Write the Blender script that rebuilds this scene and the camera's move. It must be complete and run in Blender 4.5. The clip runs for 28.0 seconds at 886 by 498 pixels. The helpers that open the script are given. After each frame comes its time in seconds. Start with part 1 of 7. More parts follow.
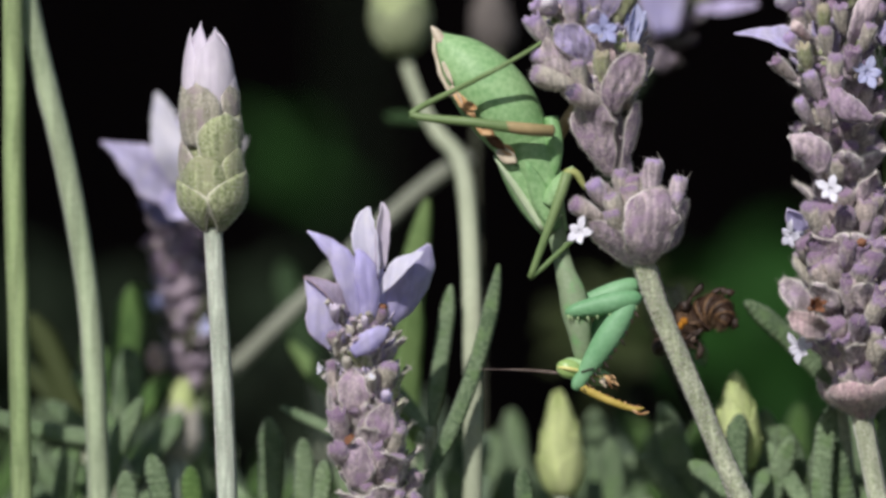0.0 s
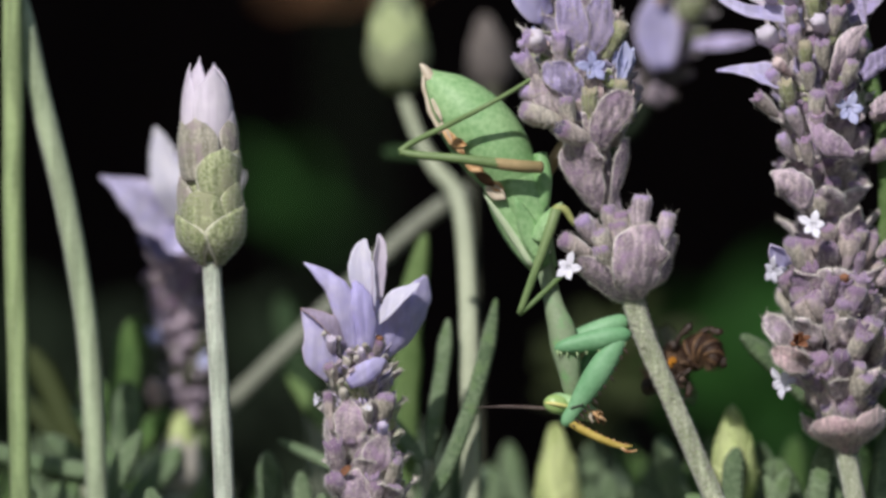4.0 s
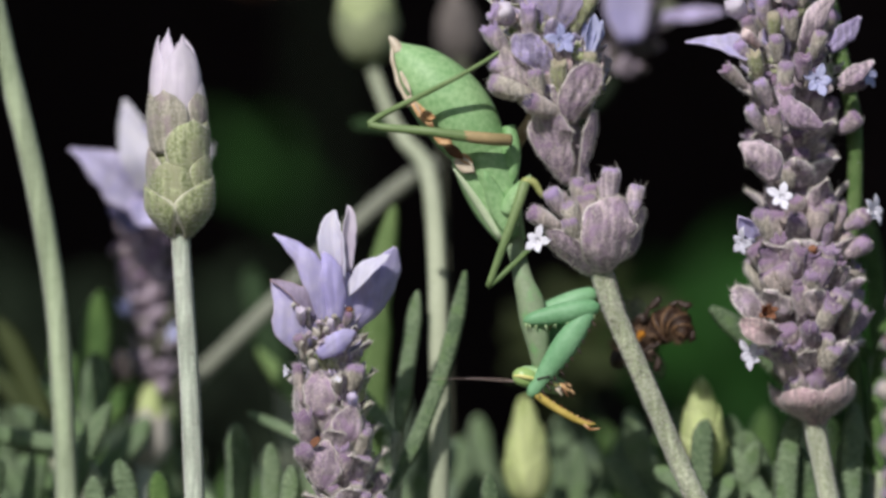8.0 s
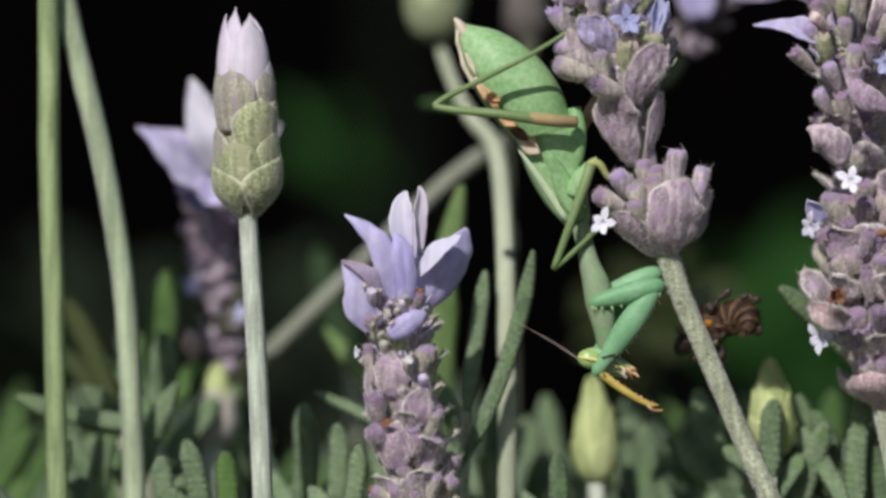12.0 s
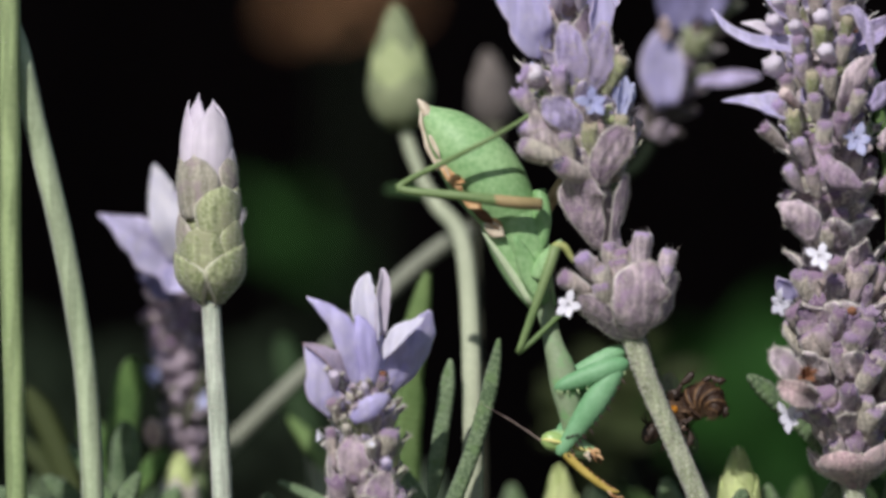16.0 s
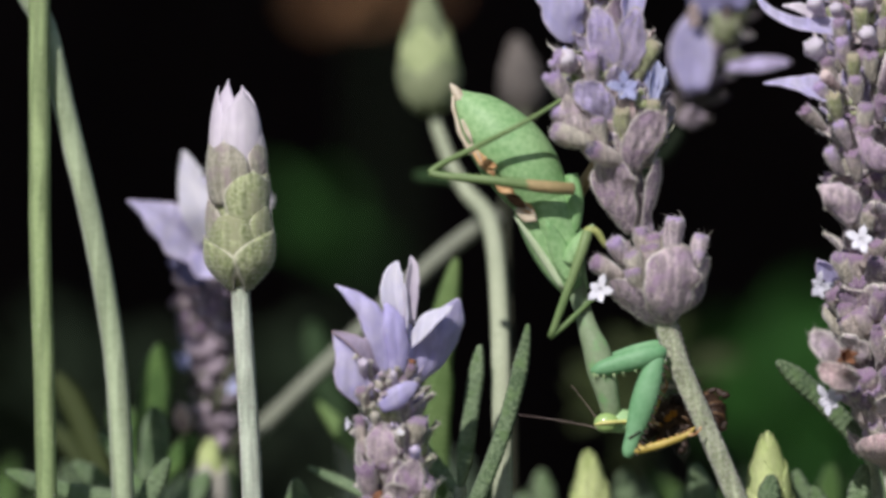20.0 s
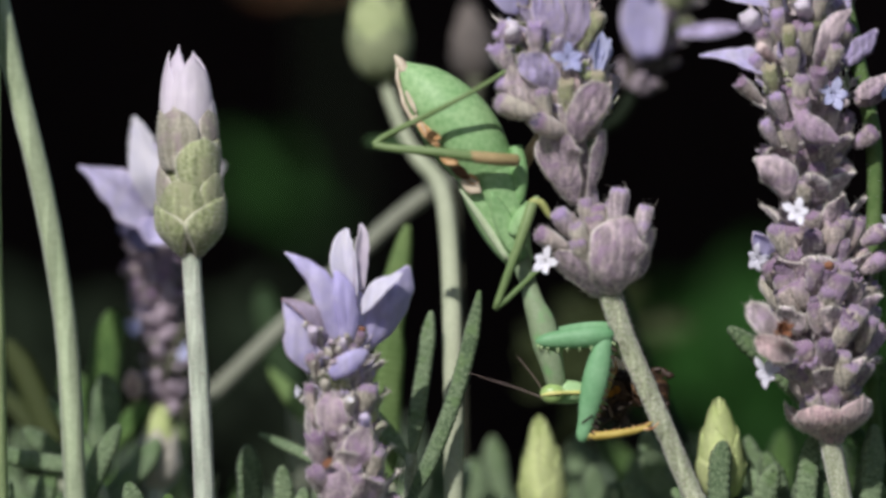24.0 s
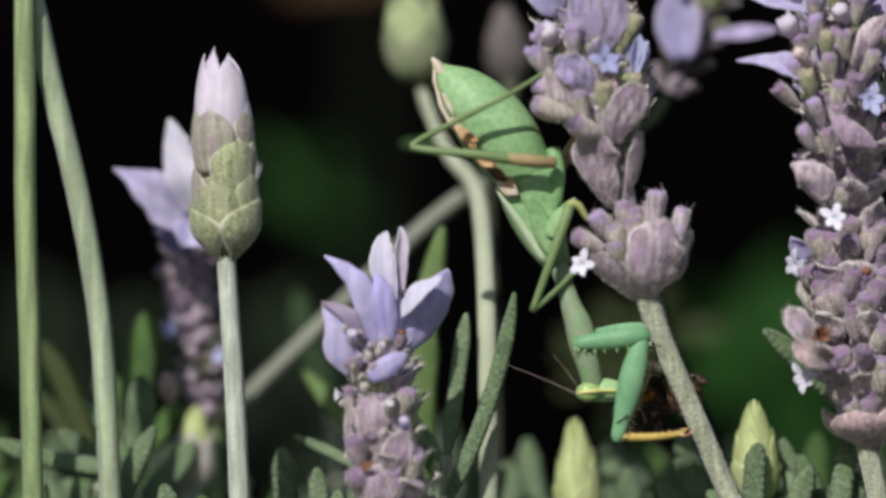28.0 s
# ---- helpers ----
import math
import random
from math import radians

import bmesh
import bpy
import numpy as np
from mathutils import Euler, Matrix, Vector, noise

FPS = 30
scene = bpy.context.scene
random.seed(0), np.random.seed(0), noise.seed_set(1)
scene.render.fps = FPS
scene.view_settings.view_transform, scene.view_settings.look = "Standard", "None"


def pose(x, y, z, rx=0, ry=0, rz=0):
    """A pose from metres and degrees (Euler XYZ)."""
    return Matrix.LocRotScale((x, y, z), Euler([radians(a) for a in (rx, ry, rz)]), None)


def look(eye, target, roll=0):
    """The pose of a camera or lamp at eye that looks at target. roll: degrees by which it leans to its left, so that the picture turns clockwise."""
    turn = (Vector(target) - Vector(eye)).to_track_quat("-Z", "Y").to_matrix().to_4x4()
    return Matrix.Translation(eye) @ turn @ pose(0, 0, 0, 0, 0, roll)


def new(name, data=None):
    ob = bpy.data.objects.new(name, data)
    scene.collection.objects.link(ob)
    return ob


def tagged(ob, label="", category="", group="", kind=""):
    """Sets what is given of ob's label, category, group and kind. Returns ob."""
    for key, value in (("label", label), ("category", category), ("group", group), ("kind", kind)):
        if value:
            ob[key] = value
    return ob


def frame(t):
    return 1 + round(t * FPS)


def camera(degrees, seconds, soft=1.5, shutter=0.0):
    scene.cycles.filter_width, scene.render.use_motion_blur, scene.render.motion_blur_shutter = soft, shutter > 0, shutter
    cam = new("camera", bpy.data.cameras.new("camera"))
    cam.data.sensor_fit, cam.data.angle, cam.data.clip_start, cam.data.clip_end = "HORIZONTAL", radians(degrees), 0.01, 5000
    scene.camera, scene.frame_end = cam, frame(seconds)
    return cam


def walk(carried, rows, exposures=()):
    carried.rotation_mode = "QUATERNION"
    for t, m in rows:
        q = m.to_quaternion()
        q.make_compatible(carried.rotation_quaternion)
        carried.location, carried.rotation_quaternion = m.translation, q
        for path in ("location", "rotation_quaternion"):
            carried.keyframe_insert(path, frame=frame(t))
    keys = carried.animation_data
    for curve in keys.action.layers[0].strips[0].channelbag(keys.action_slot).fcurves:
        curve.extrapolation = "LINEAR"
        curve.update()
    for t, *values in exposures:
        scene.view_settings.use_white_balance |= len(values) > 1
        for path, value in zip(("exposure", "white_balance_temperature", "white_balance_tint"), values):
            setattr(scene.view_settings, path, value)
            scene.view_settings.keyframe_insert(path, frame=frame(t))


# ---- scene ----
# All lengths below are millimetres, turned into metres where meshes are made. x right, y away from the camera, z up.
HEIGHT = 400.0  # height of the mantis's perch over the ground

# ---- camera and its walk: hand-held, turning a little about one spot ----
cam = camera(10.45, 28.0, soft=3.0)
cam.data.dof.use_dof = True
cam.data.dof.focus_distance = 0.595
cam.data.dof.aperture_fstop = 7.6
# seconds, tilt and turn in degrees, millimetres forward
WALK = [(0, -0.512, -0.004, 3.1), (0.5, -0.577, -0.127, 2.9), (1, -0.675, -0.855, 2.7), (1.5, -0.711, -0.976, 2.5), (2, -0.373, -0.579, 2.2),
    (2.5, 0.067, -0.298, 1.8), (4.5, -0.136, -0.019, 0.2), (5, 0.000, 0.001, 0.2), (5.5, 0.354, 0.059, 0.1), (6, 0.105, -0.008, 0.1), (6.5,
    -0.363, -0.398, 0.2), (7, -0.768, -0.506, 0.3), (7.5, -0.745, -0.438, 0.5), (8, -0.436, -0.399, 0.7), (8.5, -0.195, -0.232, 0.8), (9,
    -0.246, 0.091, 0.8), (9.5, -0.302, 0.087, 0.8), (10, -0.277, -0.084, 1.0), (10.5, -0.094, 0.007, 1.3), (11, -0.020, 0.212, 1.7), (11.5,
    -0.431, 0.403, 2.0), (12, -0.683, 0.404, 2.3), (12.5, -0.332, 0.411, 2.7), (14.5, -0.251, 0.336, 8.3), (15, 0.182, 0.241, 8.5), (15.5,
    0.473, -0.107, 8.4), (16, 0.353, -0.006, 8.1), (16.5, 0.187, 0.137, 7.8), (17, 0.116, 0.276, 7.6), (17.5, 0.073, 0.367, 7.5), (18,
    0.049, 0.309, 7.5), (18.5, -0.134, 0.420, 7.5), (19, 0.140, 0.503, 7.6), (19.5, 0.397, 0.515, 7.6), (20, 0.185, 0.339, 7.6), (20.5,
    -0.009, 0.143, 7.7), (21, -0.007, 0.034, 7.7), (21.5, 0.207, 0.136, 7.7), (23.5, 0.195, -0.109, 8.5), (24, -0.215, -0.237, 8.6), (24.5,
    -0.301, -0.208, 8.6), (25, 0.119, 0.178, 8.5), (25.5, 0.484, 0.360, 8.2), (26, 0.297, 0.296, 8.0), (26.5, -0.071, 0.269, 7.9), (27,
    -0.222, 0.127, 8.0), (27.5, -0.264, -0.090, 8.3), (28, -0.190, 0.177, 8.6)]
walk(cam, [(t, pose(0, -0.6 + f * 0.001, HEIGHT * 0.001, 90 + tilt, 0, turn)) for t, tilt, turn, f in WALK])

# ---- light: low morning sun over the camera's left shoulder, clear sky ----
scene.view_settings.exposure = -0.25
SUN_HEIGHT, SUN_SIDE = 38, 22  # degrees: over the horizon, to the left of the camera's back
world = bpy.data.worlds.new("sky")
scene.world = world
world.use_nodes = True
sky = world.node_tree.nodes.new("ShaderNodeTexSky")
sky.sky_type, sky.sun_disc = "NISHITA", False
sky.sun_elevation, sky.sun_rotation = radians(SUN_HEIGHT), radians(180 + SUN_SIDE)
world.node_tree.links.new(sky.outputs[0], world.node_tree.nodes["Background"].inputs["Color"])
world.node_tree.nodes["Background"].inputs["Strength"].default_value = 0.085
sun = new("sun", bpy.data.lights.new("sun", "SUN"))
sun.data.energy, sun.data.angle, sun.data.color = 4.5, radians(0.6), (1.0, 0.955, 0.94)
sun.matrix_world = look((-math.sin(radians(SUN_SIDE)), -math.cos(radians(SUN_SIDE)), math.tan(radians(SUN_HEIGHT))), (0, 0, 0))


# ---- materials ----
def material(name, dark, light, rough=0.6, grain=1.2, patch=0.12, bump=0.25, through_light=0.0, vein=0.0, third=None,
             metal=0.0, coat=0.0, island=False, vein_depth=0.3, sheen=0.0, gloss=0.35, rim=None, mottle=0.9):
    """Two tones mixed by noise at two sizes (grain and patch: features per millimetre), fine relief, some light let through;
    vein: stripes per millimetre along the local z; third: a tone in rare spots; rim: the tone of a bract's thin edge."""
    m = bpy.data.materials.new(name)
    m.use_nodes = True
    nt = m.node_tree
    n, lk = nt.nodes, nt.links.new
    bsdf = n["Principled BSDF"]
    geo = n.new("ShaderNodeTexCoord")
    fine, wide = n.new("ShaderNodeTexNoise"), n.new("ShaderNodeTexNoise")
    for tex, size, detail in ((fine, grain, 4), (wide, patch, 2)):
        tex.inputs["Scale"].default_value, tex.inputs["Detail"].default_value = size * 1000, detail
        lk(geo.outputs["Object"], tex.inputs["Vector"])
    info = n.new("ShaderNodeNewGeometry") if island else n.new("ShaderNodeObjectInfo")
    add = n.new("ShaderNodeMath")
    add.operation = "MULTIPLY_ADD"
    lk(fine.outputs[0], add.inputs[0])
    add.inputs[1].default_value = mottle
    mul = n.new("ShaderNodeMath")
    mul.operation = "MULTIPLY_ADD"
    lk(wide.outputs[0], mul.inputs[0])
    mul.inputs[1].default_value = 1.3
    rnd = n.new("ShaderNodeMath")
    rnd.operation = "MULTIPLY_ADD"
    lk(info.outputs["Random Per Island" if island else "Random"], rnd.inputs[0])
    rnd.inputs[1].default_value, rnd.inputs[2].default_value = 0.5, -0.85 - 0.5 * (mottle - 0.9)
    lk(rnd.outputs[0], mul.inputs[2])
    lk(mul.outputs[0], add.inputs[2])
    mix = n.new("ShaderNodeMix")
    mix.data_type = "RGBA"
    mix.inputs["A"].default_value, mix.inputs["B"].default_value = (*dark, 1), (*light, 1)
    lk(add.outputs[0], mix.inputs["Factor"])
    colour = mix.outputs["Result"]
    height = fine.outputs[0]
    if vein:
        wave = n.new("ShaderNodeTexNoise")
        wave.inputs["Scale"].default_value = vein * 1000
        wave.inputs["Detail"].default_value = 1
        squash = n.new("ShaderNodeMapping")
        squash.inputs["Scale"].default_value = (1, 1, 0.12)
        lk(geo.outputs["Object"], squash.inputs["Vector"])
        lk(squash.outputs[0], wave.inputs["Vector"])
        ramp = n.new("ShaderNodeValToRGB")
        ramp.color_ramp.elements[0].position, ramp.color_ramp.elements[1].position = 0.42, 0.6
        lk(wave.outputs[0], ramp.inputs[0])
        veins = n.new("ShaderNodeMix")
        veins.data_type, veins.blend_type = "RGBA", "MULTIPLY"
        veins.inputs["Factor"].default_value = vein_depth
        lk(colour, veins.inputs["A"])
        lk(ramp.outputs[0], veins.inputs["B"])
        colour = veins.outputs["Result"]
        height = wave.outputs[0]
    if third:
        spots = n.new("ShaderNodeTexNoise")
        spots.inputs["Scale"].default_value = 420
        lk(geo.outputs["Object"], spots.inputs["Vector"])
        ramp = n.new("ShaderNodeValToRGB")
        ramp.color_ramp.elements[0].position, ramp.color_ramp.elements[1].position = 0.52, 0.66
        lk(spots.outputs[0], ramp.inputs[0])
        over = n.new("ShaderNodeMix")
        over.data_type = "RGBA"
        lk(ramp.outputs[0], over.inputs["Factor"])
        lk(colour, over.inputs["A"])
        over.inputs["B"].default_value = (*third, 1)
        colour = over.outputs["Result"]
    if rim:
        edge = n.new("ShaderNodeAttribute")
        edge.attribute_name = "edge"
        width = n.new("ShaderNodeMapRange")
        width.inputs["From Min"].default_value, width.inputs["From Max"].default_value = 0.35, 0.95
        uneven = n.new("ShaderNodeMath")
        uneven.operation = "MULTIPLY_ADD"
        lk(edge.outputs["Fac"], uneven.inputs[0])
        lk(fine.outputs[0], uneven.inputs[1])
        half = n.new("ShaderNodeMath")
        half.operation = "MULTIPLY"
        lk(edge.outputs["Fac"], half.inputs[0])
        half.inputs[1].default_value = 0.5
        lk(half.outputs[0], uneven.inputs[2])
        lk(uneven.outputs[0], width.inputs["Value"])
        border = n.new("ShaderNodeMix")
        border.data_type = "RGBA"
        lk(width.outputs[0], border.inputs["Factor"])
        lk(colour, border.inputs["A"])
        border.inputs["B"].default_value = (*rim, 1)
        colour = border.outputs["Result"]
    lk(colour, bsdf.inputs["Base Color"])
    bsdf.inputs["Roughness"].default_value, bsdf.inputs["Metallic"].default_value = rough, metal
    bsdf.inputs["Coat Weight"].default_value = coat
    bsdf.inputs["Specular IOR Level"].default_value = gloss
    bsdf.inputs["Sheen Weight"].default_value, bsdf.inputs["Sheen Roughness"].default_value = sheen, 0.5
    if bump:
        b = n.new("ShaderNodeBump")
        b.inputs["Strength"].default_value, b.inputs["Distance"].default_value = bump, 0.0003
        lk(height, b.inputs["Height"])
        lk(b.outputs[0], bsdf.inputs["Normal"])
    if through_light:
        leaf = n.new("ShaderNodeBsdfTranslucent")
        lk(colour, leaf.inputs["Color"])
        blend = n.new("ShaderNodeMixShader")
        blend.inputs[0].default_value = through_light
        lk(bsdf.outputs[0], blend.inputs[1])
        lk(leaf.outputs[0], blend.inputs[2])
        lk(blend.outputs[0], n["Material Output"].inputs["Surface"])
    return m


LILAC = material("lilac_petal", (0.635, 0.585, 0.915), (0.835, 0.79, 0.985), 0.5, 0.8, 0.3, 0.25, 0.4, 1.1, vein_depth=0.16, rim=(0.80, 0.71, 0.88), mottle=1.4)
PALE_LILAC = material("pale_lilac_petal", (0.78, 0.70, 0.83), (0.94, 0.88, 0.95), 0.5, 0.8, 0.15, 0.15, 0.35, 1.0, vein_depth=0.12)
MAUVE = material("mauve_calyx", (0.34, 0.26, 0.31), (0.64, 0.54, 0.53), 0.9, 3.2, 0.5, 0.6, 0.12, 2.2, (0.42, 0.30, 0.45), vein_depth=0.38, sheen=0.4, rim=(0.25, 0.165, 0.26), mottle=4.1)
MAUVE_DARK = material("purple_calyx", (0.335, 0.245, 0.35), (0.53, 0.42, 0.53), 0.9, 3.2, 0.5, 0.6, 0.12, 2.2, vein_depth=0.2, sheen=0.4, rim=(0.20, 0.135, 0.22), mottle=4.1)
BRACT = material("mauve_bract", (0.38, 0.275, 0.39), (0.75, 0.62, 0.65), 0.9, 3.4, 0.35, 0.6, 0.15, 1.5, (0.42, 0.295, 0.42), vein_depth=0.45, sheen=0.4, rim=(0.95, 0.90, 0.84), mottle=3.2)
BRACT_PALE = material("greyish_bract", (0.47, 0.375, 0.44), (0.82, 0.72, 0.72), 0.9, 3.4, 0.35, 0.6, 0.15, 1.5, (0.52, 0.39, 0.53), vein_depth=0.43, sheen=0.4, rim=(0.93, 0.89, 0.82), mottle=3.2)
GREEN_BRACT = material("green_bract", (0.31, 0.37, 0.16), (0.61, 0.65, 0.39), 0.85, 2.6, 0.4, 0.5, 0.22, 1.6, (0.42, 0.43, 0.26), vein_depth=0.35, sheen=0.35, rim=(0.80, 0.79, 0.62), mottle=4.1)
WHITE_FLORET = material("white_floret", (0.78, 0.77, 0.88), (0.93, 0.92, 0.97), 0.5, 1.5, 0.3, 0.1, 0.25)
BLUE_FLORET = material("blue_floret", (0.42, 0.44, 0.74), (0.66, 0.68, 0.90), 0.5, 1.5, 0.4, 0.1, 0.25)
STEM = material("downy_stem", (0.34, 0.385, 0.24), (0.65, 0.685, 0.51), 0.9, 3.0, 0.3, 0.9, 0.0, 0.9, sheen=0.4, mottle=3.4)
STEM_PALE = material("pale_stem", (0.47, 0.54, 0.42), (0.72, 0.77, 0.65), 0.8, 2.0, 0.1, 0.4, 0.0, 1.2, sheen=0.3)
STEM_GREEN = material("green_stem", (0.20, 0.285, 0.12), (0.375, 0.47, 0.225), 0.75, 1.5, 0.08, 0.3, 0.0, 0.8)
DOWN = material("plant_hair", (0.66, 0.62, 0.57), (0.82, 0.78, 0.73), 0.7, 2.0, 0.3, 0.0, 0.5)
LEAF = material("grey_green_leaf", (0.088, 0.142, 0.070), (0.265, 0.355, 0.205), 0.9, 2.6, 0.2, 0.6, 0.18, third=(0.16, 0.25, 0.11), sheen=0.1, rim=(0.31, 0.38, 0.22), mottle=2.4)
LEAF_BRIGHT = material("fresh_green_leaf", (0.045, 0.105, 0.024), (0.135, 0.235, 0.065), 0.85, 2.2, 0.2, 0.5, 0.2, sheen=0.1, rim=(0.20, 0.30, 0.11), mottle=2.0)
# brighter copy of the leaf tone, with the sunlight put into the colour
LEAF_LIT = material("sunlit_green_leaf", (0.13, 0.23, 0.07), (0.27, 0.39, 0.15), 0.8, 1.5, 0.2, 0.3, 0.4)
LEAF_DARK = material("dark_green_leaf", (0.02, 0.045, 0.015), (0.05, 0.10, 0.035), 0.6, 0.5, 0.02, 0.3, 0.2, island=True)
BUD_YELLOW = material("yellow_green_bud", (0.55, 0.66, 0.26), (0.83, 0.89, 0.48), 0.8, 1.5, 0.2, 0.2, 0.4, 1.0, vein_depth=0.15)
MANTIS = material("mantis_green", (0.22, 0.42, 0.17), (0.43, 0.64, 0.33), 0.5, 1.6, 0.14, 0.2, 0.1, gloss=0.35, mottle=1.6)
MANTIS_DEEP = material("mantis_leg_green", (0.135, 0.33, 0.15), (0.26, 0.49, 0.27), 0.5, 1.6, 0.3, 0.25, 0.08, gloss=0.3)
MANTIS_NECK = material("mantis_neck_green", (0.20, 0.27, 0.15), (0.31, 0.39, 0.25), 0.55, 1.8, 0.25, 0.25, 0.0, third=(0.20, 0.37, 0.16))
MANTIS_OLIVE = material("mantis_leg_olive", (0.13, 0.21, 0.075), (0.23, 0.31, 0.13), 0.5, 1.5, 0.15, 0.15, 0.05)
MANTIS_PALE = material("mantis_pale_edge", (0.32, 0.46, 0.20), (0.48, 0.60, 0.34), 0.45, 1.5, 0.3, 0.1, 0.1)
ORANGE = material("orange_brown_chitin", (0.48, 0.24, 0.09), (0.74, 0.50, 0.27), 0.4, 2.0, 0.5, 0.3, 0.05, 0, (0.30, 0.13, 0.05))
CREAM = material("cream_membrane", (0.55, 0.45, 0.32), (0.78, 0.70, 0.56), 0.4, 2.0, 0.6, 0.3, 0.15)
AMBER = material("amber_tibia", (0.36, 0.26, 0.04), (0.60, 0.46, 0.12), 0.4, 1.5, 0.4, 0.1, 0.1)
EYE = material("mantis_eye", (0.24, 0.40, 0.12), (0.40, 0.54, 0.20), 0.3, 3.0, 0.4, 0.1, 0.0, coat=0.3)
DARK_CHITIN = material("dark_chitin", (0.014, 0.010, 0.008), (0.06, 0.036, 0.026), 0.45, 2.5, 0.5, 0.4)
BEE_BROWN = material("bee_brown", (0.022, 0.012, 0.008), (0.075, 0.040, 0.025), 0.45, 3.0, 0.5, 0.6)
BEE_TAWNY = material("bee_tawny_hair", (0.085, 0.050, 0.030), (0.22, 0.135, 0.078), 0.8, 4.0, 0.5, 0.8)
POLLEN = material("orange_pollen", (0.38, 0.14, 0.01), (0.62, 0.28, 0.03), 0.9, 4.0, 0.8, 0.9)
WING = material("smoky_wing", (0.10, 0.09, 0.07), (0.20, 0.18, 0.15), 0.25, 1.0, 0.3, 0.1)
WING.node_tree.nodes["Principled BSDF"].inputs["Alpha"].default_value = 0.3
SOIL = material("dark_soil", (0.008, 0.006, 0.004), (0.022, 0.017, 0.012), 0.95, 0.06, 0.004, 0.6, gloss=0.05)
# near-black board tone: the background's shade is put into this colour
SHADE_BOARDS = material("shade_black_boards", (0.014, 0.010, 0.011), (0.019, 0.0135, 0.015), 0.95, 0.06, 0.004, 0.3, gloss=0.02)
BROWN_LEAF = material("withered_leaf", (0.27, 0.135, 0.065), (0.45, 0.24, 0.12), 0.8, 0.4, 0.03, 0.3, 0.1)
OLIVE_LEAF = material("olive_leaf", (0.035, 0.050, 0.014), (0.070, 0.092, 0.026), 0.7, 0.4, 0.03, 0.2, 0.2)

# ---- building blocks ----
BASES = {}


def thing(name, base, label, category, group="", kind=""):
    """A thing's Empty at its base."""
    ob = new(name)
    ob.empty_display_size = 0.005
    ob.location = Vector(base) * 0.001
    BASES[ob] = Vector(base)
    return tagged(ob, label, category, group, kind)


def part(name, shape, mat, parent, label="", origin=None, kind="", tip=None):
    """One mesh under a thing or a part, from (points, faces) in the place's millimetres. origin: the joint about which it turns;
    tip: a second material and the face from which on it holds."""
    points, faces = shape
    at = Vector(origin) if origin is not None else BASES[parent]
    me = bpy.data.meshes.new(name)
    me.from_pydata([tuple((Vector(p) - at) * 0.001) for p in points], [], faces)
    me.polygons.foreach_set("use_smooth", [True] * len(me.polygons))
    me.materials.append(mat)
    if isinstance(points, Grid):
        me.attributes.new("edge", "FLOAT", "POINT").data.foreach_set("value", points.edge)
    if tip:
        me.materials.append(tip[0])
        me.polygons.foreach_set("material_index", [int(k >= tip[1]) for k in range(len(me.polygons))])
    ob = new(name, me)
    ob.parent = parent
    ob.location = (at - BASES[parent]) * 0.001
    BASES[ob] = at
    return tagged(ob, label, kind=kind)


def join(shapes):
    points, faces = [], []
    for p, f in shapes:
        k = len(points)
        points += p
        faces += [tuple(i + k for i in q) for q in f]
    return points, faces


def bend(points, steps):
    """A smooth curve through rows of (x, y, z, ...) with the given number of steps a span; all columns are blended."""
    a = np.array(points, float)
    if len(a) == 2:
        return [a[0] + (a[1] - a[0]) * k / steps for k in range(steps + 1)]
    pad = np.vstack([2 * a[0] - a[1], a, 2 * a[-1] - a[-2]])
    out = []
    for i in range(1, len(a)):
        p0, p1, p2, p3 = pad[i - 1:i + 3]
        for k in range(steps):
            t = k / steps
            out.append(0.5 * (2 * p1 + (p2 - p0) * t + (2 * p0 - 5 * p1 + 4 * p2 - p3) * t * t + (3 * p1 - p0 - 3 * p2 + p3) * t ** 3))
    out.append(a[-1])
    return out


def tube(rows, seg=12, steps=4, flat=1.0, ridge=0.0, rough=0.0, rng=random):
    """A closed tube along rows of ((x, y, z), radius). flat: its depth along y as a share of its width; ridge: fluting."""
    track = bend([(*p, r) for p, r in rows], steps)
    points, faces = [], []
    side = Vector((0, 1, 0))
    for i, row in enumerate(track):
        here = Vector(row[:3])
        way = Vector(track[min(i + 1, len(track) - 1)][:3]) - Vector(track[max(i - 1, 0)][:3])
        way.normalize()
        side = (side - way * side.dot(way)).normalized()
        other = way.cross(side)
        for k in range(seg):
            a = 2 * math.pi * k / seg
            r = max(row[3], 0.02) * (1 + ridge * (1 if k % 2 else -1) + (rng.uniform(-rough, rough) if rough else 0))
            points.append(tuple(here + side * (math.cos(a) * r * flat) + other * (math.sin(a) * r)))
    n = len(track)
    for i in range(n - 1):
        for k in range(seg):
            a, b = i * seg + k, i * seg + (k + 1) % seg
            faces.append((a, b, b + seg, a + seg))
    faces.append(tuple(range(seg))[::-1])
    faces.append(tuple(range((n - 1) * seg, n * seg)))
    return points, faces


class Grid(list):
    """A sheet's points, with how near each lies to its free edge."""
    edge = ()


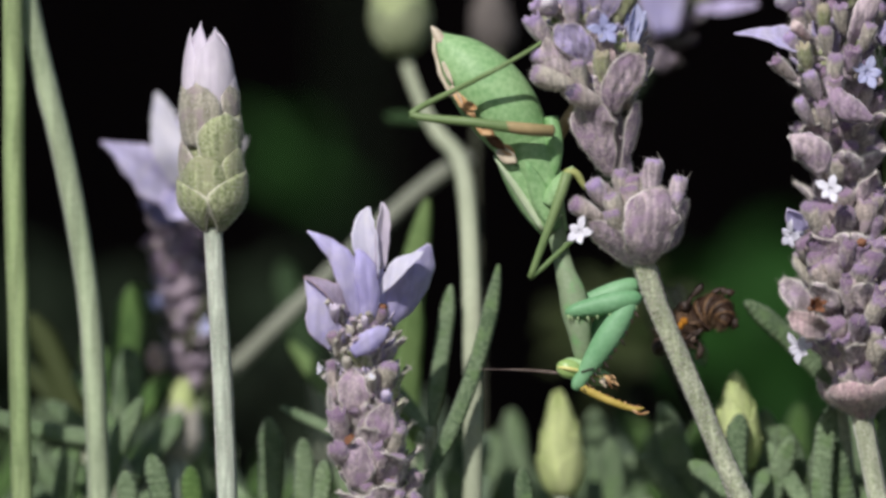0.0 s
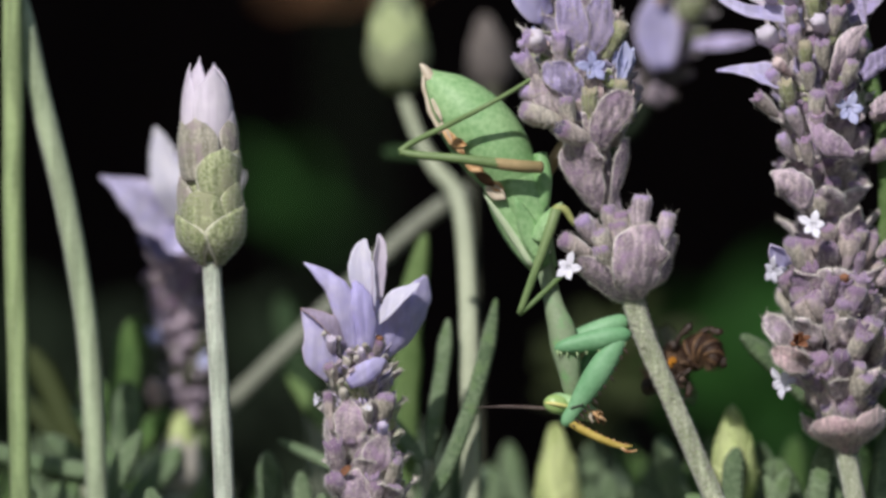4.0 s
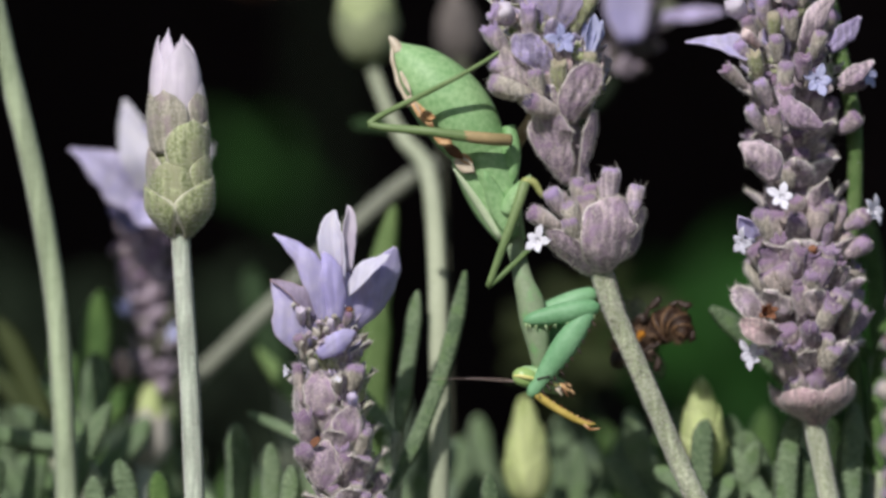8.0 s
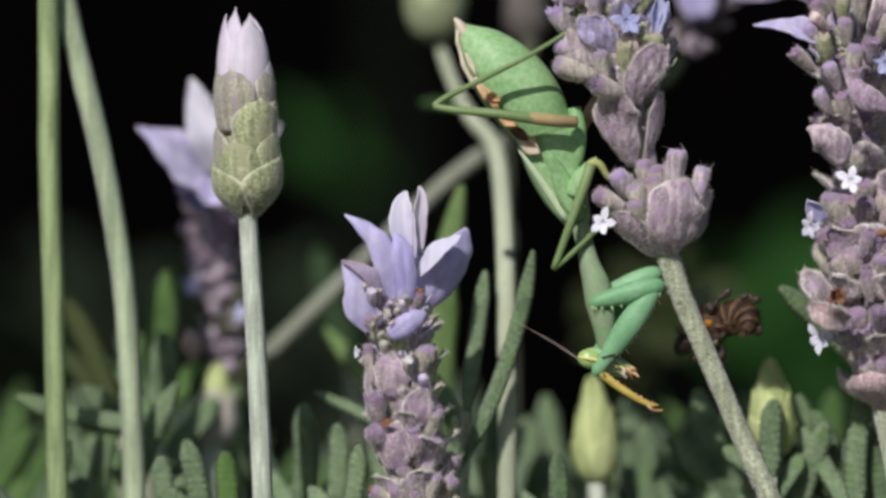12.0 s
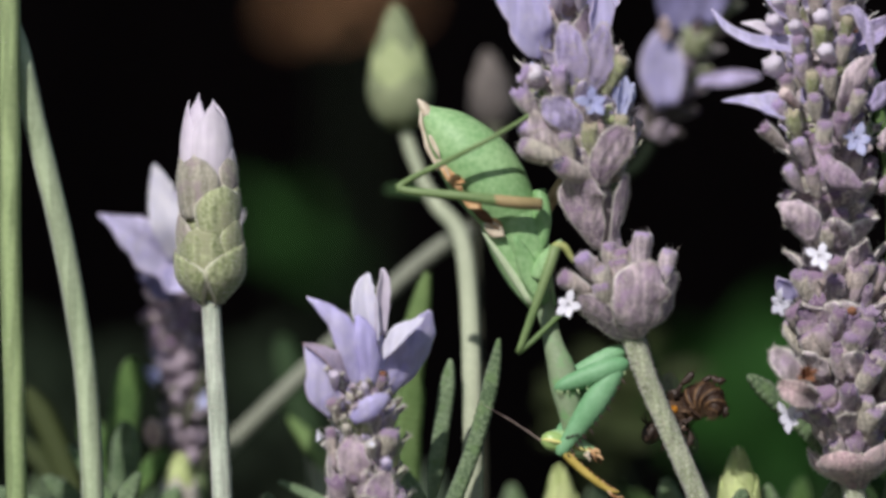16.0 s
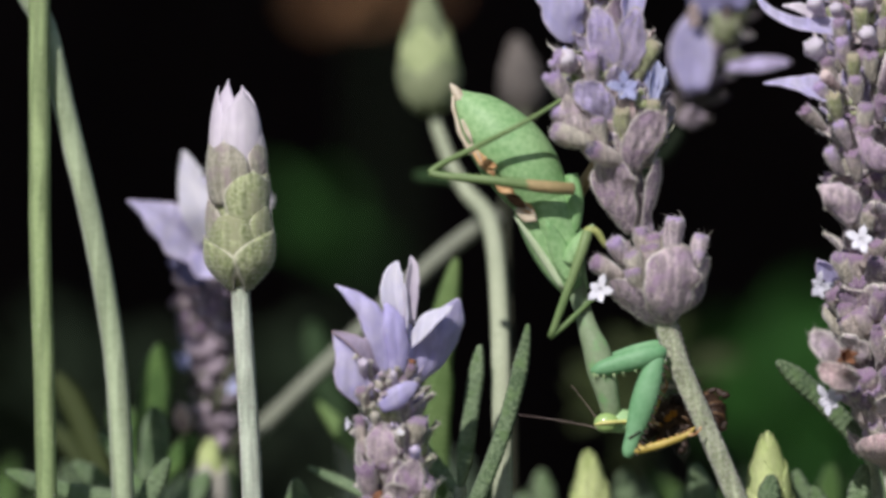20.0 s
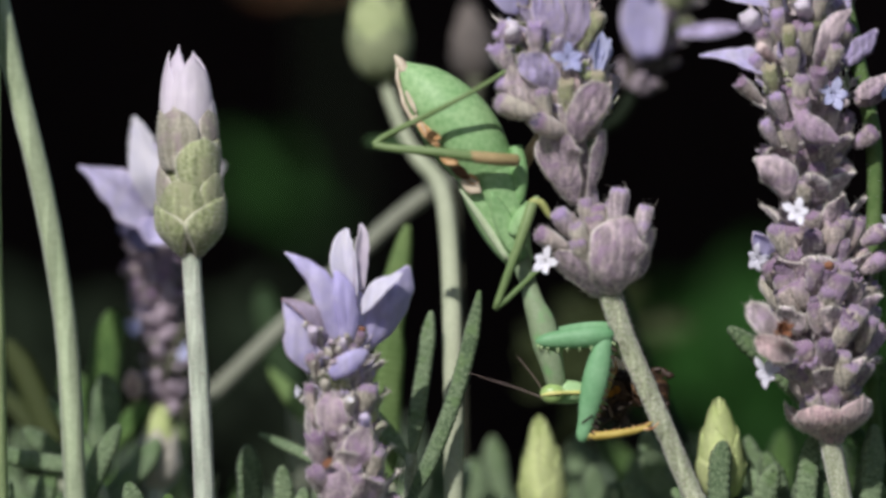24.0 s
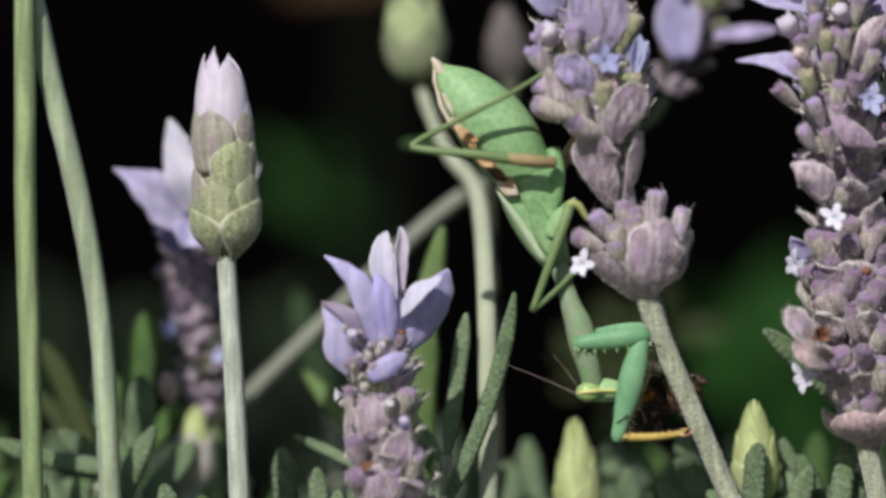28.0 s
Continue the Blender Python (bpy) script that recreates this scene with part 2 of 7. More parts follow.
def sheet(fn, across=6, along=8, thick=0.15):
    """A thin closed shell over fn(u, v) -> place, u from -1 to 1 across, v from 0 to 1 along."""
    grid = [[Vector(fn(-1 + 2 * i / across, j / along)) for i in range(across + 1)] for j in range(along + 1)]
    top, low = [], []
    for j in range(along + 1):
        for i in range(across + 1):
            du = grid[j][min(i + 1, across)] - grid[j][max(i - 1, 0)]
            dv = grid[min(j + 1, along)][i] - grid[max(j - 1, 0)][i]
            nn = du.cross(dv)
            nn = nn.normalized() if nn.length > 1e-9 else Vector((0, -1, 0))
            e = thick * (0.5 if i in (0, across) or j in (0, along) else 1.0) / 2
            top.append(tuple(grid[j][i] + nn * e))
            low.append(tuple(grid[j][i] - nn * e))
    w, k = across + 1, len(top)
    faces = []
    for j in range(along):
        for i in range(across):
            a = j * w + i
            faces.append((a, a + 1, a + 1 + w, a + w))
            faces.append((k + a, k + a + w, k + a + 1 + w, k + a + 1))
    rim = [i for i in range(w)] + [j * w + across for j in range(1, along + 1)] + [along * w + i for i in range(across - 1, -1, -1)]
    rim += [j * w for j in range(along - 1, 0, -1)]
    for i, a in enumerate(rim):
        b = rim[(i + 1) % len(rim)]
        faces.append((b, a, k + a, k + b))
    points = Grid(top + low)
    points.edge = [1.0 if i in (0, across) or j == along else 0.0 for j in range(along + 1) for i in range(across + 1)] * 2
    return points, faces


def petal(base, tip, width, face=(0, -1, 0), cup=0.25, curl=0.1, wave=0.0, blunt=0.55, neck=0.35, thick=0.18, across=6, along=9, rng=random, point=0.75, ragged=0.0):
    """A petal, bract or blade from base to tip. face: the side that it shows; cup: how far its edges rise; curl: how far its
    tip bends over; blunt: where along it is widest; neck: width at the base."""
    base, tip = Vector(base), Vector(tip)
    way = tip - base
    size = way.length
    way.normalize()
    face = Vector(face)
    face = (face - way * face.dot(way)).normalized()
    side = way.cross(face)
    shift = rng.uniform(0, 6)

    def at(u, v):
        if v < blunt:
            w = neck + (1 - neck) * math.sin(v / blunt * math.pi / 2)
        else:
            w = max(0.04, math.cos((v - blunt) / (1 - blunt) * math.pi / 2) ** point)
        w *= width / 2 * (1 + ragged * noise.noise(Vector((v * 6 + shift, (1.7 if u > 0 else -1.7), shift))) * abs(u))
        lift = cup * w * u * u + curl * size * (v * v - v) + wave * width * math.sin(5 * v + 3 * u + shift) * v
        return base + way * (v * size) + side * (u * w * (1 - 0.25 * cup * abs(u))) + face * lift
    return sheet(at, across, along, thick)


def blade(rows, face, cup=0.2, crease=0.0, frill=0.0, thick=0.18, across=10, steps=5, rng=random, lip=0.0):
    """A petal or bract along a bent spine, from rows of (place, width). cup: how far its edges rise; crease: a fold down
    the middle; frill: ripples along its edges; lip: how far the very edge turns outwards."""
    track = bend([(*p, w) for p, w in rows], steps)
    face, last, shift = Vector(face).normalized(), len(track) - 1, rng.uniform(0, 6)

    def at(u, v):
        k = round(v * last)
        c, w = Vector(track[k][:3]), max(0.12, track[k][3])
        way = (Vector(track[min(k + 1, last)][:3]) - Vector(track[max(k - 1, 0)][:3])).normalized()
        up = (face - way * face.dot(way)).normalized()
        out = u * w / 2 * (1 + 0.22 * noise.noise(Vector((v * 7 + shift, 1.9 if u > 0 else -1.9, shift))) * abs(u))
        rise = cup * w / 2 * u * u + lip * w * max(0, abs(u) - 0.7) * 3.3 - crease * w * (1 - min(1, abs(u) * 3)) + frill * w * abs(u) * math.sin(9 * v + 2 * u + shift)
        return c + way.cross(up) * out + up * rise
    return sheet(at, across, last, thick)


def scale(axis, radius, low, size, turn, spread, flare=0.0, lift=0.3, blunt=0.45, thick=0.3, across=8, along=8, belly=0.0, point=0.8):
    """A bract wrapped round a head. axis: (base, way, x, y); radius: the head's radius at a height; spread: half its angle;
    flare: how far its tip stands off."""
    base, way, ax, ay = axis

    def at(u, v):
        if v < blunt:
            w = 0.62 + 0.38 * math.sin(v / blunt * math.pi / 2)
        else:
            w = max(0.05, math.cos((v - blunt) / (1 - blunt) * math.pi / 2) ** point)
        a = radians(turn + spread * u * w)
        h = low + size * v * (1 - 0.08 * u * u)
        r = radius(h) + lift * (0.4 + 0.6 * v) + flare * v * v + belly * math.sin(math.pi * v) * (1 - 0.5 * u * u)
        return base + way * h + (ax * math.cos(a) + ay * math.sin(a)) * r
    return sheet(at, across, along, thick)


def axis_of(low, high):
    low, high = Vector(low), Vector(high)
    way = (high - low).normalized()
    ay = Vector((0, 1, 0))
    ay = (ay - way * ay.dot(way)).normalized()
    return low, way, ay.cross(way), ay


def on_axis(axis, h, turn, r):
    base, way, ax, ay = axis
    return base + way * h + (ax * math.cos(radians(turn)) + ay * math.sin(radians(turn))) * r


def calyx_shape(base, tip, r, seg=12, closed=False):
    """A woolly little tube, a trifle bent, that swells to a closed cap of five blunt lobes; its edge value marks the cap."""
    base, tip = Vector(base), Vector(tip)
    d = tip - base
    way = d.normalized()
    side = way.cross(Vector((0.31, 0.9, 0.2))).normalized()
    other = way.cross(side)
    luck = random.Random(int(abs(base.x * 61.7 + base.z * 37.3 + tip.x * 19.1) * 10))
    lean = (side * luck.uniform(-1, 1) + other * luck.uniform(-1, 1)) * d.length * 0.16
    cap, squash, turn = luck.uniform(0.72, 0.92), luck.uniform(0.8, 1.0), luck.uniform(0, 6)
    points, faces, edge = Grid(), [], []
    mouth = luck.random() < 0.3 and not closed
    prof = ((0, 0.42), (0.14, 0.62), (0.32, 0.82), (0.5, 0.95), (0.66, 1.0), (0.78, 0.98), (0.88, 0.93))
    prof += ((0.97, 0.98), (1.0, 0.84), (0.93, 0.62), (0.80, 0.34)) if mouth else ((0.94, 0.80), (0.98, 0.58), (0.995, 0.34), (0.97, 0.12))
    for k, (t, wide) in enumerate(prof):
        for i in range(seg):
            a = 2 * math.pi * i / seg
            lobes = 0.16 * max(0, t - 0.6) / 0.4 * math.cos(5 * a + turn) if t < 0.99 or mouth else 0.0
            crumple = 0.15 * noise.noise(Vector((2.2 * t + turn, 1.3 * math.cos(a), 1.3 * math.sin(a) + lean.x))) + 0.10 * noise.noise(Vector((7 * t + turn, 3 * math.cos(a), 3 * math.sin(a))))
            rr = r * wide * (1 + 0.08 * (1 if i % 2 else -1) * (t < 0.85) + 0.6 * lobes + crumple)
            points.append(tuple(base + d * (t + (0.75 if mouth and k > 6 else 0.4) * lobes * wide) + lean * (t * t - t) + side * (math.cos(a) * rr) + other * (math.sin(a) * rr * squash)))
            edge.append(1.0 if k > 7 else max(0.0, min(1.0, 0.5 + (t - cap + 0.05 * math.sin(3 * a + turn)) * 4.5)))
    points.edge = edge
    for j in range(len(prof) - 1):
        for i in range(seg):
            p, q = j * seg + i, j * seg + (i + 1) % seg
            faces.append((p, q, q + seg, p + seg))
    faces.append(tuple(range(seg))[::-1])
    faces.append(tuple(range((len(prof) - 1) * seg, len(prof) * seg)))
    return points, faces


def floret_shape(at, face, size, spin=0.0):
    """Five petals round a short throat."""
    at, face = Vector(at), Vector(face).normalized()
    up = Vector((0, 0, 1)) if abs(face.z) < 0.9 else Vector((1, 0, 0))
    s = face.cross(up).normalized()
    u = s.cross(face)
    out = [tube([(tuple(at - face * size * 0.9), size * 0.16), (tuple(at - face * size * 0.3), size * 0.2), (tuple(at), size * 0.3)], 7, 1)]
    for k in range(5):
        a = spin + 2 * math.pi * k / 5
        d = s * math.cos(a) + u * math.sin(a)
        big = (1.05, 0.95, 0.72, 0.85, 0.68)[k]
        out.append(petal(at + d * size * 0.1, at + d * size * big + face * size * 0.15, size * 0.56, face, 0.3, -0.15, 0.1, 0.55, 0.6, 0.1, 3, 5, random.Random(int(abs(at.x) * 99) + k), 0.9))
    return join(out)


def hairs(rows, seg_count, length, rng):
    """Short down standing off a stem."""
    track = bend([(*p, r) for p, r in rows], 24)
    points, faces = [], []
    for _ in range(seg_count):
        i = rng.randrange(len(track) - 1)
        t = rng.random()
        row = track[i] * (1 - t) + track[i + 1] * t
        a = rng.uniform(0, 2 * math.pi)
        d = Vector((math.cos(a), math.sin(a), rng.uniform(-0.5, 0.5))).normalized()
        p = Vector(row[:3]) + Vector((d.x, d.y, 0)) * row[3] * 0.96
        s = d.cross(Vector((0, 0, 1))).normalized() * 0.05
        k = len(points)
        ln = length * rng.uniform(0.4, 1.3)
        points += [tuple(p + s), tuple(p - s), tuple(p + Vector((0, 0, 0.09))), tuple(p + d * ln)]
        faces += [(k, k + 1, k + 3), (k + 1, k + 2, k + 3), (k + 2, k, k + 3)]
    return points, faces


def downy(plant, count, length, rng, names, width=0.03, mat=None):
    """A coat of short hairs on those parts of a plant whose names are given; one part of its own."""
    faces = [(o, q) for o in plant.children if o.name.split(".")[0] in names for q in o.data.polygons]
    usual = float(np.median([q.area for o, q in faces]))
    weights = np.cumsum([max(q.area, 0.6 * usual) for o, q in faces])
    points, tris = [], []
    for _ in range(count):
        o, q = faces[min(len(faces) - 1, int(np.searchsorted(weights, rng.random() * weights[-1])))]
        vs = [o.data.vertices[i].co for i in q.vertices]
        w = [rng.random() for _ in vs]
        c = sum((v * x for v, x in zip(vs, w)), Vector()) / sum(w)
        p = c * 1000 + BASES[o]
        d = (q.normal + Vector((rng.uniform(-0.6, 0.6), rng.uniform(-0.6, 0.6), rng.uniform(-0.6, 0.6)))).normalized()
        s = d.cross(Vector((rng.uniform(-1, 1), rng.uniform(-1, 1), rng.uniform(-1, 1)))).normalized() * width
        k = len(points)
        points += [tuple(p + s), tuple(p - s), tuple(p + d * length * rng.uniform(0.5, 1.4))]
        tris.append((k, k + 1, k + 2))
    part("down", (points, tris), mat or DOWN, plant, kind="stuff")


def strands(plant, count, length, rng, names, way, mat):
    """Long pale woolly threads lying along a plant's bracts."""
    faces = [(o, q) for o in plant.children if o.name.split(".")[0] in names for q in o.data.polygons]
    weights = np.cumsum([q.area for o, q in faces])
    points, quads = [], []
    for _ in range(count):
        o, q = faces[min(len(faces) - 1, int(np.searchsorted(weights, rng.random() * weights[-1])))]
        out = q.normal.copy()
        p = q.center * 1000 + BASES[o] + out * 0.08
        d = Vector(way) + Vector((rng.uniform(-0.7, 0.7), rng.uniform(-0.4, 0.4), rng.uniform(-0.7, 0.7)))
        d = (d - out * d.dot(out)).normalized()
        size, bow = length * rng.uniform(0.4, 1.3), rng.uniform(-0.5, 0.5)
        side = d.cross(out) * rng.uniform(0.03, 0.07)
        k = len(points)
        for j in range(5):
            t = j / 4
            c = p + d * (size * t) + out * (0.25 * t * (1 - t) + 0.04 * t) + side * (bow * 30 * t * t)
            w = side * (1 - 0.7 * t)
            points += [tuple(c + w), tuple(c - w)]
            if j:
                quads.append((k + 2 * j - 2, k + 2 * j - 1, k + 2 * j + 1, k + 2 * j))
    part("wool", (points, quads), mat, plant, "pale woolly threads", kind="stuff")


def fringe(plant, names, gap, length, rng):
    """A pale fringe of short hairs along the free edges of a plant's bracts; gap: millimetres between two hairs."""
    points, tris = [], []
    for o in [c for c in plant.children if c.name.split(".")[0] in names and "edge" in c.data.attributes]:
        mark = np.zeros(len(o.data.vertices))
        o.data.attributes["edge"].data.foreach_get("value", mark)
        for e in o.data.edges:
            a, b = e.vertices
            if mark[a] < 0.9 or mark[b] < 0.9:
                continue
            va, vb = (o.data.vertices[k] for k in (a, b))
            span = (vb.co - va.co).length * 1000
            for _ in range(int(span / gap + rng.random())):
                p = va.co.lerp(vb.co, rng.random()) * 1000 + BASES[o]
                d = (va.normal + Vector((rng.uniform(-0.9, 0.9), rng.uniform(-0.9, 0.9), rng.uniform(-0.6, 0.9)))).normalized()
                s = d.cross(Vector((rng.uniform(-1, 1), rng.uniform(-1, 1), rng.uniform(-1, 1)))).normalized() * 0.022
                k = len(points)
                points += [tuple(p + s), tuple(p - s), tuple(p + d * length * rng.uniform(0.4, 1.3))]
                tris.append((k, k + 1, k + 2))
    part("fringe", (points, tris), DOWN, plant, "pale hairy fringe", kind="stuff")


def stem_to_ground(rows, foot):
    """Carries a stem's rows (from the head downwards) on to a foot on the soil, in a smooth bend."""
    (p0, _), (p, r) = rows[-2], rows[-1]
    p0, p, foot = Vector(p0), Vector(p), Vector(foot)
    size = (foot - p).length
    start, end = (p - p0).normalized() * size * 0.4, Vector((0, 0, -1)) * size * 0.8
    out = list(rows)
    for t in (0.15, 0.3, 0.5, 0.75, 1.0):
        q = p * (2 * t ** 3 - 3 * t * t + 1) + start * (t ** 3 - 2 * t * t + t) + foot * (3 * t * t - 2 * t ** 3) + end * (t ** 3 - t * t)
        out.append((tuple(q), r * (1 + 0.25 * t)))
    return out


def leaf_shape(base, tip, width, face, teeth=0.95, sag=0.08, fold=0.35, rng=random, rings=4):
    """A narrow downy leaf: two rows of round pillows (teeth: their pitch) beside a sunken midrib, the edges rolled under;
    its edge value marks the pillows' crests."""
    base, tip = Vector(base), Vector(tip)
    way = tip - base
    size = way.length
    way.normalize()
    face = Vector(face)
    face = (face - way * face.dot(way)).normalized()
    side = way.cross(face)
    count = max(5, round(size / teeth))
    n = count * rings
    bow = rng.uniform(-0.05, 0.05) * size
    across = (-1, -0.8, -0.42, 0, 0.42, 0.8, 1)
    points, faces, edge = Grid(), [], []
    for j in range(n + 1):
        v = j / n
        w = width / 2 * (0.4 + 0.6 * min(1, v * 5)) * min(1.0, ((1 - v) * 5 + 0.05) ** 0.5)
        c = base + way * (v * size) - face * (sag * size * v * v) + side * (bow * (v * v - v) * 4)
        for s in across:
            pillow = abs(math.sin(math.pi * (v * count + (0.25 if s > 0 else 0.0)))) ** 0.8 * (0.75 + 0.5 * noise.noise(Vector((v * count * 0.7, s * 3, bow)))) if s else 0.0
            out = s * w * (1 - 0.10 * (1 - pillow) * (abs(s) > 0.5))
            rise = width * (0.20 * (1 - s * s) - 0.10 * (s == 0) - fold * 0.25 * s * s) + width * 0.08 * pillow * (abs(s) < 0.9)
            points.append(tuple(c + side * out + face * rise))
            edge.append(pillow * (0.6 if 0.3 < abs(s) < 0.9 else 0.15))
        points.append(tuple(c - face * width * 0.16))
        edge.append(0.0)
    points.edge = edge
    k = len(across) + 1
    for j in range(n):
        for i in range(k):
            a, b = j * k + i, j * k + (i + 1) % k
            faces.append((a, b, b + k, a + k))
    faces.append(tuple(range(k))[::-1])
    faces.append(tuple(range(n * k, n * k + k)))
    return points, faces


# ---- ground and distance ----
def build_ground():
    rng = random.Random(3)
    me = bpy.data.meshes.new("ground")
    n, size = 44, []
    for i in range(n + 1):
        u = (i / n - 0.5) * 2
        size.append(math.copysign(abs(u) ** 3.2, u) * 400)
    pts = [(x, y + 0.4, 0.012 * noise.noise(Vector((x * 3, y * 3, 0))) if abs(x) < 3 and abs(y) < 3 else 0.0) for y in size for x in size]
    fs = [(j * (n + 1) + i, j * (n + 1) + i + 1, (j + 1) * (n + 1) + i + 1, (j + 1) * (n + 1) + i) for j in range(n) for i in range(n)]
    me.from_pydata(pts, [], fs)
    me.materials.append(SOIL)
    tagged(new("ground", me), "bare dark garden soil under the lavender", "ground", kind="structure")


def slab(x0, x1, y0, y1, z0, z1):
    p = [(x, y, z) for z in (z0, z1) for y in (y0, y1) for x in (x0, x1)]
    return p, [(0, 2, 3, 1), (4, 5, 7, 6), (0, 1, 5, 4), (2, 6, 7, 3), (0, 4, 6, 2), (1, 3, 7, 5)]


# Invented boards that stand in for the dark, shaded garden behind the bed.
def build_shade_boards():
    fence = thing("fence", (0, 2300, 0), "near-black boards added as a backdrop for the garden's shade behind the bed", "fence", kind="structure")
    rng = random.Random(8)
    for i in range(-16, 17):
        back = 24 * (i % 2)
        part("board", slab(i * 150 - 90, i * 150 + 90, 2300 + back, 2322 + back, 0, 1900 + rng.uniform(-8, 8)), SHADE_BOARDS, fence)
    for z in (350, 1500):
        part("rail", slab(-2500, 2500, 2348, 2390, z - 45, z + 45), SHADE_BOARDS, fence)


def build_sun_blocker():
    """An unseen tree, added so that its crown keeps the sun off the fence."""
    rng = random.Random(9)
    tree = thing("shade_tree", (1750, 1500, 0), "unseen leafy tree added to keep the sun off the backdrop boards", "tree")
    part("trunk", tube([((1750, 1500, -20), 90), ((1740, 1490, 500), 70), ((1680, 1480, 1200), 62), ((1560, 1450, 1700), 48)], 14, 6, 1, 0, 0.05, rng), BARK, tree)
    for k in range(7):
        end = (rng.uniform(-1600, 1400), rng.uniform(500, 2200), rng.uniform(1650, 2000))
        mid = ((1600 + end[0]) / 2, (1450 + end[1]) / 2, 1850)
        part("limb", tube([((1600, 1460, 1600), 34), (mid, 22), (end, 8)], 8, 5, 1, 0, 0.06, rng), BARK, tree)
    shapes = []
    for _ in range(6500):
        p = Vector((rng.uniform(-2400, 2200), rng.uniform(330, 2700), 0))
        p.z = 1560 + 500 * rng.random() ** 1.5 + 60 * noise.noise(p * 0.004)
        d = Vector((rng.uniform(-1, 1), rng.uniform(-1, 1), rng.uniform(-0.5, 0.2))).normalized()
        shapes.append(petal(p, p + d * rng.uniform(120, 190), rng.uniform(60, 95), (rng.uniform(-0.5, 0.5), rng.uniform(-0.9, 0.3), 1), 0.2, 0.1, 0, 0.45, 0.2, 0.6, 2, 3, rng))
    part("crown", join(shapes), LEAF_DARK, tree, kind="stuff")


BARK = material("bark", (0.05, 0.035, 0.025), (0.14, 0.10, 0.07), 0.9, 0.05, 0.008, 0.8)
build_ground()
build_shade_boards()
build_sun_blocker()


# ---- shrubs far behind, out of focus ----
def leaf_cloud(name, centre, spread, count, size, mat, label, category, seed, flat=(0, -1, 0.6)):
    rng = random.Random(seed)
    shapes = []
    c = Vector(centre)
    for _ in range(count):
        d = Vector((rng.gauss(0, 1), rng.gauss(0, 1), rng.gauss(0, 1)))
        d.normalize()
        d *= rng.random() ** 0.45
        p = c + Vector((d.x * spread[0], d.y * spread[1], d.z * spread[2]))
        way = Vector((rng.uniform(-1, 1), rng.uniform(-1, 0.4), rng.uniform(-0.6, 0.8))).normalized()
        f = Vector(flat) + Vector((rng.uniform(-0.6, 0.6), rng.uniform(-0.6, 0.6), rng.uniform(-0.6, 0.6)))
        ln = size * rng.uniform(0.6, 1.3)
        shapes.append(petal(p, p + way * ln, ln * 0.45, f, 0.2, 0.1, 0, 0.45, 0.2, 0.3, 2, 4, rng))
    shrub = thing(name, (c.x, c.y, 0), label, category)
    for _ in range(3):
        q = c + Vector((rng.uniform(-0.5, 0.5) * spread[0], rng.uniform(-0.5, 0.5) * spread[1], rng.uniform(-0.8, 0.0) * spread[2]))
        # branches in the near-black tone, so that they look unlit
        part("branch", tube([((c.x + rng.uniform(-12, 12), c.y + rng.uniform(-12, 12), 0), 1.6), (tuple((c + q) / 2 - Vector((0, 0, c.z * 0.4))), 1.2), (tuple(q), 0.5)], 6, 4), LEAF_DEEP_SHADE, shrub)
    part("crown", join(shapes), mat, shrub, kind="stuff")
    return shrub


def build_shrubs():
    leaf_cloud("shrub", (-34.5, 520, 407.3), (8, 14, 5), 4, 13, LEAF_SHADE, "low green shrub with shade in its colour, blurred by distance", "shrub", 1)
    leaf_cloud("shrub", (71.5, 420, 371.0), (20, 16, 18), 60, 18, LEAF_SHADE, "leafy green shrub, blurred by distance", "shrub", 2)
    # added for a dim green glow low left; its shade is in the colour
    leaf_cloud("dark_shrub", (-64.5, 300, 370.7), (44, 20, 18), 70, 20, LEAF_DEEP_SHADE, "green shrub low behind the bed, shade in its colour, blurred by distance", "shrub", 6)
    leaf_cloud("withered_shrub", (-20.5, 560, 470.6), (10, 12, 4), 13, 14, BROWN_LEAF, "withered brown shrub tips, blurred by distance", "shrub", 4)
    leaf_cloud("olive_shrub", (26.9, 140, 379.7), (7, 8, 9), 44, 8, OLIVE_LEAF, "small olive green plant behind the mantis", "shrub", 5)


# Greens darkened well below a leaf's own: shade is put into both colours.
LEAF_SHADE = material("shaded_shrub_leaf", (0.012, 0.058, 0.006), (0.026, 0.115, 0.012), 0.7, 0.3, 0.02, 0.2, 0.2, island=True)
LEAF_DEEP_SHADE = material("deep_shade_green", (0.006, 0.012, 0.004), (0.012, 0.026, 0.008), 0.8, 0.3, 0.02, 0.2, 0.2, island=True)
build_shrubs()


